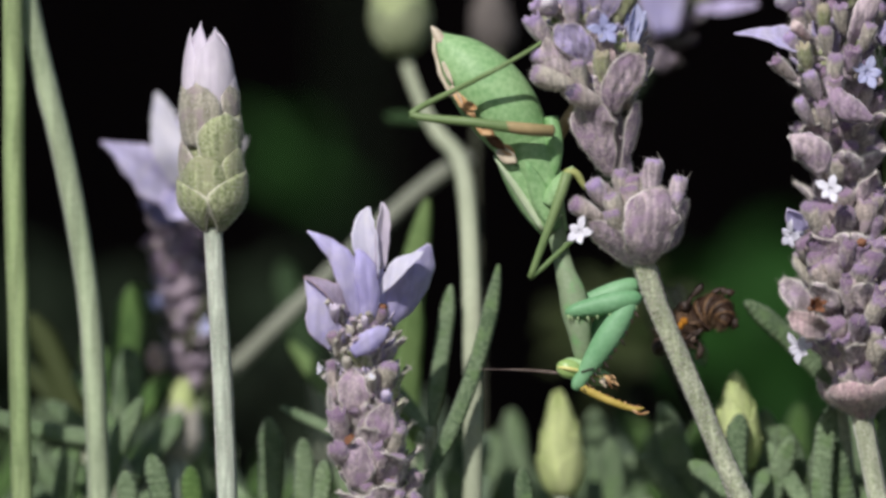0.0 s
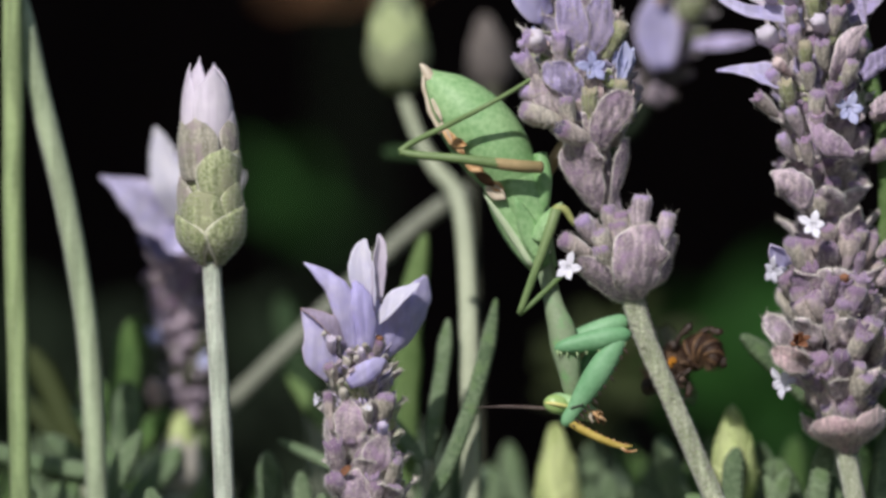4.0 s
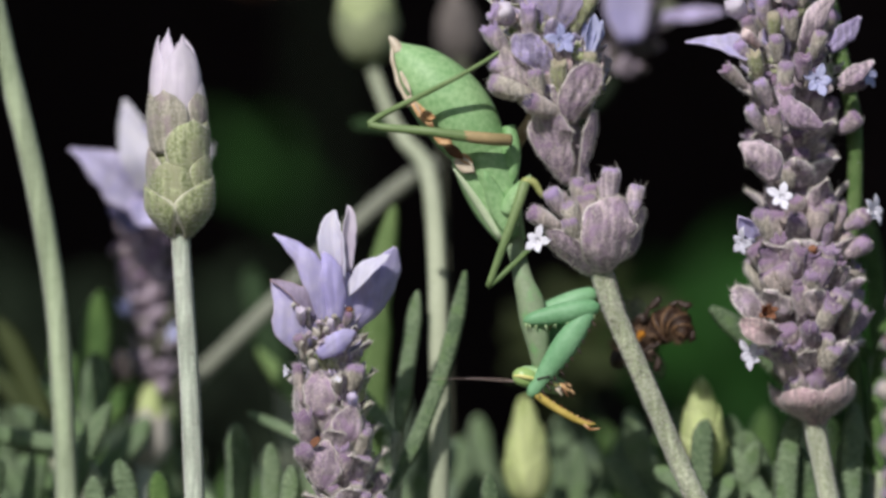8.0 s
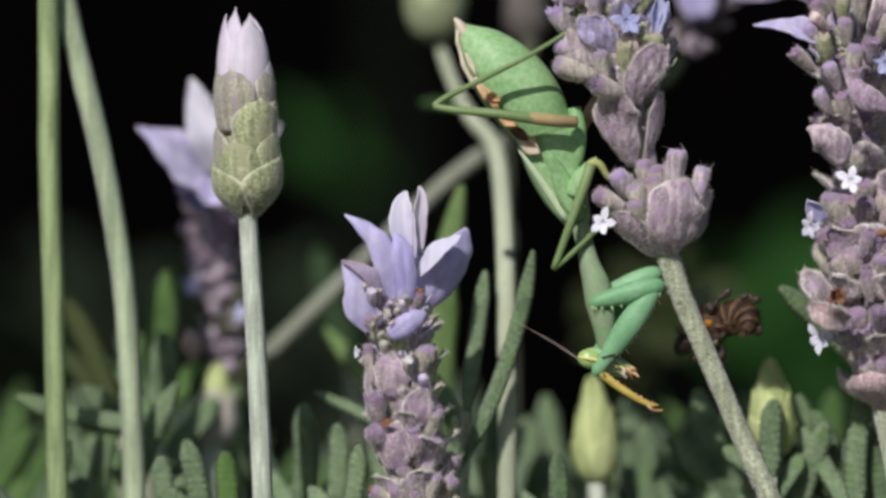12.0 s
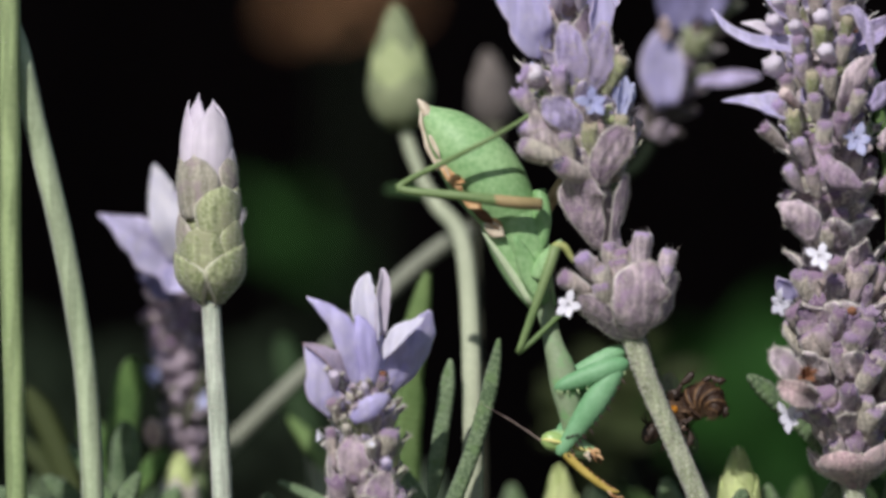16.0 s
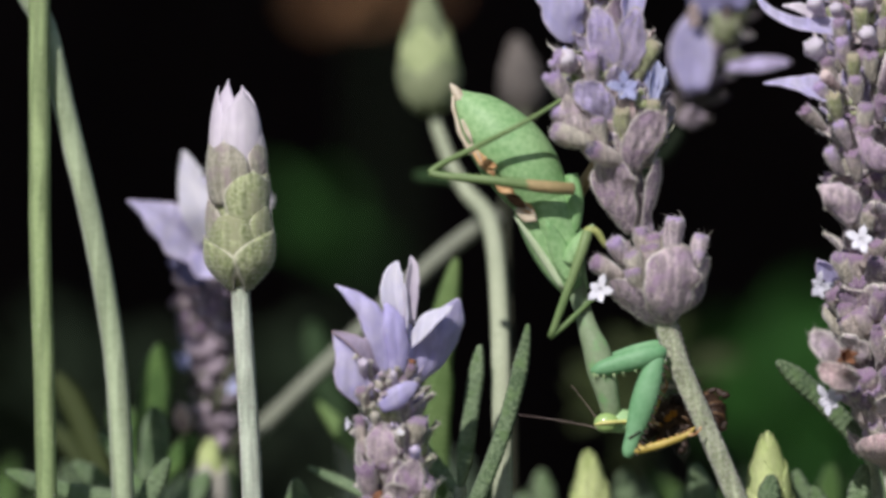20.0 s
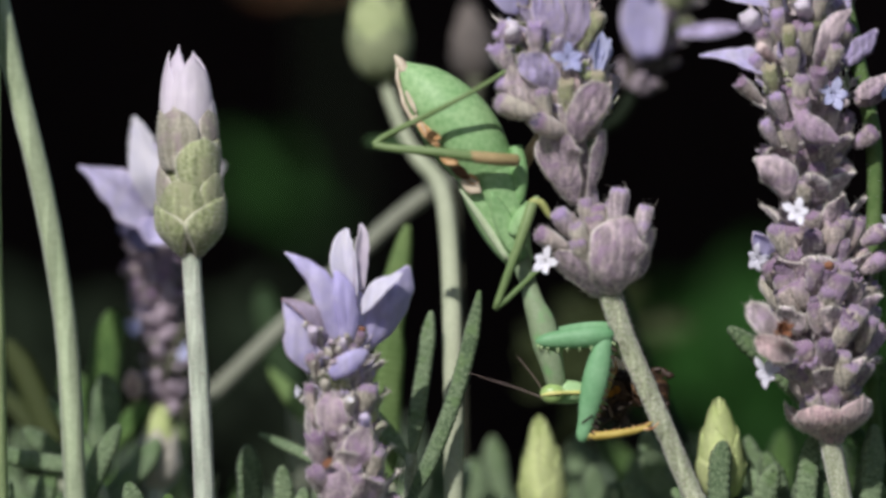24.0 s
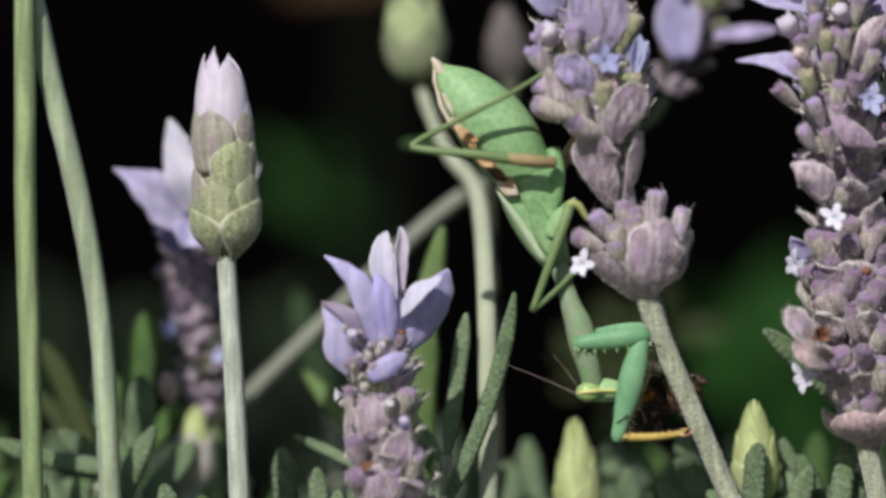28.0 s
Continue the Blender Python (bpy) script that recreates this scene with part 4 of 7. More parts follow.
    for rows, face, mat, cup in (([((43.6, -3.0, 419.2), 2.6), ((40.4, -4.6, 420.3), 3.4), ((37.3, -5.0, 420.9), 1.7), ((34.2, -4.6, 420.9), 0.2)], (-0.1, -1, 0.5), LILAC, 0.35),
                                 ([((45.0, -2.0, 427.4), 3.2), ((41.4, -3.6, 427.8), 2.9), ((38.0, -4.2, 428.2), 1.7), ((34.9, -4.0, 429.8), 1.3), ((33.0, -3.4, 432.1), 0.2)], (-0.2, -1, 0.5), LILAC, 0.3),
                                 ([((40.9, -3.0, 428.6), 1.0), ((38.8, -3.4, 430.0), 1.5), ((36.6, -3.2, 430.4), 0.3)], (-0.2, -1, 0.6), PALE_LILAC, 0.3),
                                 ([((48.4, -5.0, 431.6), 0.9), ((50.2, -5.6, 431.8), 1.4), ((51.6, -5.6, 429.4), 1.8), ((52.4, -5.2, 426.4), 0.5)], (0.2, -1, 0.2), LILAC_BRACT, 0.3),
                                 ([((48.6, -3.6, 419.5), 1.0), ((49.4, -5.4, 422.0), 2.6), ((50.8, -5.8, 424.6), 3.0), ((52.6, -5.4, 426.4), 0.4)], (0.4, -1, 0.1), BRACT, -0.4),
                                 ([((52.0, -2.6, 420.0), 1.6), ((54.2, -3.6, 422.0), 2.8), ((55.9, -3.8, 424.0), 0.5)], (0.4, -1, 0.3), LILAC_BRACT, -0.4), ([((53.4, -2.6, 416.0), 1.4), ((55.2, -3.4, 417.0), 2.6), ((57.6, -3.0, 418.6), 0.5)], (0.3, -1, 0.3), BRACT, -0.3),
                                 ([((45.6, -4.4, 415.8), 1.2), ((47.0, -6.0, 413.0), 2.8), ((49.0, -6.4, 411.2), 3.2), ((51.2, -5.8, 410.5), 0.6)], (0, -1, -0.1), BRACT, -0.6), ([((45.0, -4.0, 403.7), 2.2), ((44.0, -5.4, 406.0), 4.6), ((42.8, -5.8, 407.3), 4.0), ((40.8, -5.4, 408.4), 0.5)], (-0.4, -1, 0.2), BRACT, -0.5),
                                 ([((44.9, 1, 430.1), 2.0), ((41.6, 1, 433.0), 3.2), ((38.4, 2, 436.0), 0.4)], (0.2, -1, 0.4), LILAC_BRACT, 0.4), ([((46.5, 0, 431.0), 2.0), ((47.4, -1.4, 434.0), 3.2), ((48.4, -2, 437.5), 0.6)], (0.1, -1, 0), LILAC_BRACT, 0.4),
                                 ([((49.7, 0, 426.7), 1.6), ((52.9, 0, 429.4), 3.0), ((56.4, 0, 431.6), 0.5)], (0.3, -1, 0.3), LILAC_BRACT, 0.4)):
        part("petal", blade([(p, w * 0.9) for p, w in rows], face, cup * 0.8, 0.05, 0.06, 0.18, 12, 7, rng), mat, plant, "crumpled lilac crown petal")
    # round unopened florets and the little tubes that they sit in
    for x, z, r, mat in ((40.5, 425.2, 1.35, PALE_LILAC), (40.5, 430.4, 1.0, PALE_LILAC), (43.1, 429.8, 0.9, PALE_LILAC), (46.4, 431.0, 1.1, PALE_LILAC), (46.9, 426.8, 1.05, PALE_LILAC), (41.0, 432.9, 0.9, PALE_LILAC), (44.3, 434.2, 0.9, PALE_LILAC)):
        part("flower_bud", calyx_shape((x + 0.9, -3.6, z - 1.0 * r), (x - 0.5, -6.0, z + 0.5 * r), r, 14, True), mat, plant, "round pale unopened floret")
    for x, z, dx, dz, r, mat in ((44.1, 425.2, -0.4, 1.2, 1.0, LILAC_WOOL), (42.4, 422.9, -0.7, 0.8, 0.95, WOOL), (47.5, 423.2, -0.3, 1.0, 1.0, GREY_WOOL), (45.5, 420.5, -0.3, 1.0, 1.0, GREY_WOOL), (41.6, 420.0, -0.9, 0.6, 0.9, LILAC_WOOL), (43.1, 418.4, -0.5, 0.9, 1.0, GREEN_CALYX),
                                 (40.6, 416.9, -1.5, 0.4, 0.95, WOOL), (46.5, 417.0, 0.1, 1.4, 1.15, GREY_WOOL), (48.6, 418.1, 0.1, 0.8, 1.2, MAUVE), (44.1, 415.0, -0.9, 1.0, 0.95, LILAC_WOOL), (46.8, 414.7, -0.2, 0.6, 1.1, WOOL), (43.1, 411.9, -1.0, 0.9, 0.9, LILAC_WOOL), (45.5, 411.2, -0.6, 1.0, 0.95, WOOL), (42.6, 421.6, -1.2, 0.2, 0.8, PINK_BRACT),
                                 (46.2, 428.8, -0.3, 1.2, 1.0, GREEN_CALYX), (43.8, 427.6, -0.5, 1.1, 0.9, GREY_WOOL), (48.9, 427.4, 0.4, 1.0, 1.0, GREY_WOOL), (50.4, 421.0, 0.5, 1.0, 1.0, GREY_WOOL), (48.6, 433.0, 0.2, 1.2, 1.0, WOOL), (42.9, 432.0, -0.4, 1.2, 0.9, GREY_WOOL), (45.6, 433.2, -0.2, 1.2, 1.0, WOOL), (45.2, 423.2, -0.2, 1.2, 0.9, GREEN_CALYX), (49.2, 430.0, 0.2, 1.0, 0.9, GREEN_CALYX)):
        part("calyx", calyx_shape((x - dx * 0.8, -3.4, z - 1.2 - dz), (x + dx, -5.2, z + 0.5 + dz * 0.7), r * 0.95), mat, plant)
    dress_bracts(plant, axis, 55, 4.6, 5, 4.0, 2.2, (BRACT_PALE, GREEN_BRACT, LILAC_BRACT), rng, 0.4, 20)
    dress_bracts(plant, axis, 51, 5.0, 5, 4.0, 2.2, (LILAC_BRACT, BRACT, GREEN_BRACT), rng, 0.42, 40)
    dress_bracts(plant, axis, 47, 5.0, 5, 4.2, 2.4, (GREEN_BRACT, BRACT, BRACT_PALE), rng, 0.42, 20)
    dress_bracts(plant, axis, 43, 6.0, 5, 5.0, 3.4, (LILAC_BRACT, BRACT, BRACT_PALE), rng, 0.5, 50)
    dress_bracts(plant, axis, 33, 6.0, 5, 5.6, 4.4, (BRACT, BRACT_PALE), rng, 0.55, 10)
    dress_bracts(plant, axis, 6, 7.0, 6, 4.6, 3.4, (BRACT, BRACT_PALE), rng, 0.5, 10)
    dress_bracts(plant, axis, 19, 7.4, 6, 4.8, 3.8, (BRACT, BRACT_PALE), rng, 0.5, 30)
    dress_bracts(plant, axis, 13, 8.0, 6, 4.8, 3.6, (BRACT, BRACT_PALE), rng, 0.48, 50)
    dress_bracts(plant, axis, 25, 6.4, 5, 5.4, 3.6, (BRACT, BRACT_PALE), rng, 0.45, 10)
    dress_wool(plant, axis, 40, 60, 7.0, 130, (BRACT_PALE, GREEN_BRACT, LILAC_BRACT, BRACT_PALE), rng)
    strands(plant, 4600, 1.2, rng, ("bract", "calyx", "scale"), (-0.1, 0, 1), CREAM_WOOL)
    fringe(plant, ("bract",), 0.06, 0.42, rng)
    downy(plant, 120000, 0.36, rng, ("bract", "calyx", "core"), 0.02)
    return plant


def build_flower():
    """The spike with an open crown of petals."""
    rng = random.Random(31)
    foot = (-2, 30, 0)
    plant = thing("lavender_flower", foot, "lavender spike crowned with open lilac petals", "lavender", "lavender spikes")
    rows = stem_to_ground([((-6.6, -2, 358.2), 1.2), ((-6.0, -1, 352.5), 1.2)], foot)
    part("stem", tube(rows, 10, 8, 1, 0.03, 0.03, rng), STEM, plant, "greyish downy stem")
    axis = axis_of((-7.0, -2, 357.5), (-10.5, -2, 388.9))
    part("core", tube([(tuple(axis[0]), 1.4), (tuple(axis[0] + axis[1] * 16), 1.4), (tuple(axis[0] + axis[1] * 31), 0.9)], 8, 4), BRACT_PALE, plant)
    mats = (WOOL, GREY_WOOL, GREY_WOOL, MAUVE)
    for h, r, n, size, tilt in ((1.5, 4.4, 6, 4.2, 0.65), (4.4, 4.8, 6, 4.4, 0.6), (7.4, 5.0, 6, 4.4, 0.55), (10.4, 5.0, 6, 4.2, 0.55), (13.4, 4.6, 6, 4.2, 0.5), (16.6, 4.4, 6, 4.0, 0.45), (20, 4.0, 5, 3.8, 0.4), (23.4, 3.6, 5, 3.6, 0.4), (27, 3.2, 5, 3.4, 0.45)):
        dress_whorl(plant, axis, h, r, n + 3, size, 0.95, mats, rng, tilt, rng.uniform(0, 90), faces=0.1)
    for h, n, size in ((1, 7, 5.2), (4.6, 7, 5.2), (8.2, 7, 5.2), (11.8, 7, 5.2), (15.2, 7, 5.2), (18.6, 7, 5.0), (22, 7, 4.8)):
        dress_bracts(plant, axis, h, 4.6, n - 3, size, 4.0, (BRACT_PALE, BRACT_PALE, GREEN_BRACT), rng, 0.42, rng.uniform(0, 90))
    part("bract", petal((-10.7, -6, 375.1), (-11.6, -6.8, 380.6), 3.4, (-0.1, -1, 0), -0.45, 0.1, 0.02, 0.45, 0.5, 0.25), MAUVE, plant)
    part("bract", petal((-7.8, -6, 371.7), (-8.0, -7, 375.5), 4.4, (0.3, -1, 0), -0.45, 0.1, 0.02, 0.45, 0.5, 0.25), MAUVE, plant)
    part("bract", petal((-12.5, -4, 373.0), (-14.0, -4.6, 378.4), 3.0, (-0.7, -1, 0), -0.45, 0.1, 0.02, 0.45, 0.5, 0.25), BRACT_PALE, plant)
    crown = (([((-10.7, -4.4, 386.6), 1.6), ((-11.5, -5.8, 390.6), 2.9), ((-12.4, -6.2, 393.8), 3.0), ((-14.4, -5.8, 395.9), 1.8), ((-16.7, -5.0, 397.4), 0.2)], (-0.1, -1, 0.25), -0.35, 0.02, LILAC), ([((-9.2, -4.6, 386.6), 2.0), ((-9.2, -5.8, 390.5), 2.9), ((-9.8, -6.0, 393.5), 2.5), ((-10.6, -5.4, 395.2), 0.5)], (0.15, -1, 0.2), -0.4, 0.05, LILAC),
             ([((-8.6, -2.0, 391.5), 1.6), ((-9.3, -3.0, 395.6), 3.2), ((-9.6, -3.0, 398.5), 2.5), ((-9.2, -2.6, 400.3), 0.4)], (-0.3, -1, 0.2), 0.6, 0.05, PALE_BLUE), ([((-7.9, -2.4, 392.7), 1.5), ((-7.7, -3.4, 396.8), 1.9), ((-7.4, -3.6, 399.5), 1.4), ((-7.6, -3.4, 400.9), 0.3)], (0.5, -1, 0.1), 0.5, 0.03, PALE_LILAC),
             ([((-7.6, -3.2, 390.2), 1.6), ((-5.6, -5.0, 392.6), 2.9), ((-3.6, -5.6, 394.1), 1.7), ((-2.5, -5.6, 394.9), 0.2)], (-0.4, -1, 0.8), 0.2, 0.0, PALE_BLUE), ([((-6.9, -1.2, 385.6), 1.5), ((-5.0, -2.4, 388.6), 4.2), ((-3.3, -3.2, 391.5), 4.5), ((-2.3, -3.4, 394.2), 2.8), ((-1.8, -3.4, 395.8), 0.5)], (0.4, -1, -0.35), -0.25, 0.03, LILAC),
             ([((-13.0, -4.0, 383.3), 2.4), ((-14.5, -5.2, 385.8), 3.9), ((-15.3, -5.6, 388.8), 3.0), ((-16.9, -5.2, 391.5), 0.3)], (-0.25, -1, 0.2), 0.3, 0.03, LILAC), ([((-11.4, -4.6, 387.4), 1.6), ((-13.2, -5.8, 389.5), 2.4), ((-14.8, -6.2, 390.8), 1.6), ((-17.1, -5.8, 391.8), 0.2)], (0.1, -1, 0.6), 0.3, 0.04, MAUVE_PETAL),
             ([((-11.2, -6.8, 382.4), 1.3), ((-9.4, -8.2, 383.8), 2.7), ((-7.7, -8.2, 385.0), 1.9), ((-6.7, -7.6, 385.6), 0.4)], (0.15, -1, 0.1), -0.4, 0.03, LILAC), ([((-9.1, 2, 386.0), 2.5), ((-8.8, 3, 390.0), 4.6), ((-8.5, 3, 393.4), 1.5)], (0, -1, 0.1), 0.3, 0.0, LILAC))
    for rows, face, cup, crease, mat in crown:
        part("petal", blade(rows, face, cup, crease, 0.05, 0.18, 12, 6, rng), mat, plant, "crumpled lilac crown petal")
    for at, r, mat in (((-13.4, -7.0, 387.8), 0.6, PALE_LILAC), ((-9.6, -7.4, 386.6), 0.55, PALE_LILAC), ((-11.9, -7.0, 381.6), 0.6, CREAM_WOOL), ((-8.8, -7.2, 379.3), 0.6, CREAM_WOOL), ((-7.1, -7.2, 377.5), 0.65, LILAC)):
        at = Vector(at)
        part("flower_bud", calyx_shape(at + Vector((0.2, 1.6, -1.6)), at + Vector((0, -0.4, 0.4)), r), mat, plant, "round pale unopened floret")
    for root in ((-12.4, -5, 386.2), (-11.2, -5.6, 384.8), (-10.0, -6, 384.3), (-13.9, -5, 387.0), (-13.3, -5.2, 386.2), (-9.1, -7, 386.2), (-12.8, -5, 383.7), (-10.8, -6.2, 382.8), (-11.9, -6, 381.2), (-9.1, -6, 384.0), (-13.1, -5, 382.0), (-10.0, -6, 385.5)):
        root = Vector(root)
        mid = root + Vector((rng.uniform(-0.8, 0.8), -0.8, rng.uniform(0.6, 1.4)))
        part("filament", tube([(tuple(root), 0.3), (tuple(mid), 0.26), (tuple(mid + Vector((rng.uniform(-0.9, 0.5), -0.5, rng.uniform(0.2, 1.0)))), 0.36), (tuple(mid + Vector((rng.uniform(-1.0, 0.4), -0.7, rng.uniform(0.0, 0.6)))), 0.12)], 7, 3), rng.choice((CREAM_WOOL, BRACT_PALE, CREAM_WOOL)), plant, "curled cream filament")
    for a, b, r, mat in (((-12.8, -5, 382.7), (-13.7, -6.4, 385.0), 0.75, WOOL), ((-13.2, -5, 376.6), (-13.8, -6.2, 381.6), 0.7, WOOL), ((-12.4, -5, 371.0), (-13.2, -6.6, 375.4), 1.2, MAUVE), ((-7.4, -4.6, 377.8), (-6.4, -5.6, 381.4), 1.3, GREY_WOOL),
                         ((-11.6, -5.4, 368.6), (-13.4, -7.4, 371.4), 1.3, MAUVE), ((-8.0, -5, 366.8), (-7.6, -6.8, 370.6), 1.1, MAUVE), ((-6.4, -4.6, 370.0), (-5.6, -6, 373.6), 1.2, GREY_WOOL)):
        part("calyx", calyx_shape(a, b, r), mat, plant)
    for rows, face in (([((-10.6, -5.4, 374.6), 1.2), ((-10.9, -6.8, 377.0), 3.8), ((-11.2, -7.0, 379.0), 3.4), ((-11.4, -6.6, 380.8), 0.6)], (-0.1, -1, 0.1)), ([((-8.8, -5.4, 371.0), 1.2), ((-8.0, -6.8, 373.0), 3.6), ((-7.4, -7.0, 374.8), 3.2), ((-6.8, -6.6, 376.4), 0.6)], (0.2, -1, 0.1)),
                       ([((-11.0, -5.4, 366.0), 1.2), ((-10.6, -6.8, 368.4), 4.2), ((-10.4, -7.0, 370.4), 3.4), ((-10.2, -6.6, 372.2), 0.6)], (0, -1, 0.1))):
        part("bract", blade(rows, face, -0.3, 0.05, 0.06, 0.2, 12, 6, rng, 0.1), BRACT, plant, "small mauve bract with a pale edge")
    part("withered_petal", petal((-12.0, -7.4, 371.6), (-10.9, -8.4, 372.6), 1.0, (0, -1, 0.3), 0.4, 0.1, 0.1, 0.5, 0.6, 0.15, 4, 6, rng, 0.8, 0.5), BROWN_CUP, plant, "withered brown petal")
    for at, face, size, mat in (((-8.8, -7.4, 379.5), (-0.1, -1, 0.3), 0.7, WHITE_FLORET), ((-6.9, -7, 377.4), (0.6, -1, 0.1), 0.75, BLUE_FLORET), ((-15.1, -5.4, 380.5), (-0.9, -0.6, 0), 0.9, WHITE_FLORET)):
        part("floret", floret_shape(at, face, size, rng.uniform(0, 2)), mat, plant)
    dress_wool(plant, axis, 2, 21, 4.4, 40, (BRACT_PALE, BRACT, GREEN_BRACT), rng)
    dress_wool(plant, axis, 21, 28.5, 4.2, 40, (BRACT_PALE, CREAM_WOOL, LILAC_BRACT), rng)
    strands(plant, 1600, 1.1, rng, ("bract", "calyx", "scale"), (-0.1, 0, 1), CREAM_WOOL)
    fringe(plant, ("bract",), 0.06, 0.42, rng)
    downy(plant, 60000, 0.34, rng, ("bract", "calyx", "core"), 0.02)
    return plant


def build_bud():
    """The closed green bud on a pale stem."""
    rng = random.Random(41)
    foot = (-22, 50, 0)
    plant = thing("lavender_bud", foot, "closed green lavender bud with a pale lilac tip", "lavender", "lavender buds")
    stem = [((-28.4, 0, 398.0), 1.1), ((-28.3, 0, 396.6), 1.1), ((-27.7, 0, 387.5), 1.15), ((-27.1, 0, 377.7), 1.2), ((-26.7, 0, 367.9), 1.2), ((-26.3, 0, 358.1), 1.2)]
    s = part("stem", tube(stem_to_ground(stem, foot), 14, 10, 1, 0.07, 0.02, rng), STEM_PALE, plant, "pale ribbed downy stem")
    part("down", hairs(stem, 2600, 0.32, rng), DOWN, s, kind="stuff")
    axis = axis_of((-28.3, 0, 397.1), (-29.0, 0, 423.0))

    def round_bud(h):
        if h < 4:
            return 1.1 + 2.2 * math.sin(max(0, h) / 4 * math.pi / 2)
        return max(0.5, 3.3 - 0.02 * (h - 4) - 0.0105 * max(0.0, h - 14) ** 2)
    part("core", tube([(tuple(axis[0] + axis[1] * h), round_bud(h) * 0.96 - 0.1) for h in (0, 2, 4, 8, 12, 16, 18, 21)], 12, 2), GREEN_BRACT, plant)
    # height, length, turn, half angle, flare, where it is widest, bluntness, colour
    scales = ((-0.2, 6.8, 178, 92, 0.5, 0.5, 0.62, GREEN_BRACT), (-0.2, 7.6, -8, 92, 0.5, 0.5, 0.62, GREEN_BRACT), (0, 7.4, 92, 75, 0.2, 0.5, 0.62, GREEN_BRACT),
              (2.0, 7.3, -108, 60, 0.3, 0.74, 0.42, GREEN_BRACT), (4.0, 6.4, -28, 40, 0.35, 0.6, 0.6, GREEN_BRACT), (4.8, 6.2, -168, 46, 0.3, 0.6, 0.55, BUD_GREY), (4.6, 6.4, 60, 62, 0.2, 0.5, 0.6, GREEN_BRACT), (4.6, 6.4, 150, 62, 0.2, 0.5, 0.6, GREEN_BRACT),
              (6.6, 7.8, -58, 56, 0.5, 0.62, 0.5, GREEN_BRACT), (8.4, 6.0, -5, 48, 0.3, 0.6, 0.5, GREEN_BRACT), (9, 6.2, 95, 60, 0.2, 0.5, 0.6, GREEN_BRACT),
              (10.2, 7.9, -114, 50, 0.15, 0.6, 0.5, BUD_GREY), (10.4, 8.2, -172, 44, 0.1, 0.7, 0.5, BUD_GREY), (12.4, 6.2, -20, 44, 0.15, 0.6, 0.6, BUD_GREY), (12.4, 6.4, 80, 60, 0.1, 0.5, 0.6, BUD_GREY))
    lifts = (0.4, 0.45, 0.4, 0.12, 0.3, 0.1, 0.3, 0.3, 0.32, 0.2, 0.25, 0.28, 0.12, 0.1, 0.2)
    for (low, size, turn, spread, flare, blunt, point, mat), lift in zip(scales, lifts):
        part("bract", scale(axis, round_bud, low, size, turn, spread, flare, lift, blunt, 0.4, 12, 12, 0.45, point), mat, plant)
    for low, size, turn, spread, flare, lift in ((14.6, 9.6, -64, 62, 0.1, 0.3), (15.0, 10.6, -118, 40, -0.1, 0.1), (14.6, 10.2, -160, 44, 0.15, 0.24), (15.5, 9.4, 60, 70, -0.2, 0.2), (15.5, 9.6, 130, 60, -0.2, 0.2), (13.6, 5.6, -12, 34, 0.1, 0.3)):
        part("petal", scale(axis, round_bud, low, size, turn, spread, flare, lift, 0.56, 0.28, 12, 14, 0.3, 0.66), PALE_LILAC, plant, "furled pale lilac petal")
    fringe(plant, ("bract",), 0.07, 0.24, rng)
    downy(plant, 20000, 0.24, rng, ("bract",), 0.02)
    return plant


BUD_GREY = material("greyish_green_bract", (0.432, 0.410, 0.313), (0.648, 0.605, 0.508), 0.85, 2.6, 0.3, 0.5, 0.22, 1.4, (0.44, 0.36, 0.36), vein_depth=0.3, sheen=0.3, rim=(0.80, 0.75, 0.68), mottle=4.1)
MAIN, RIGHT, FLOWER, BUD = build_main(), build_right(), build_flower(), build_bud()


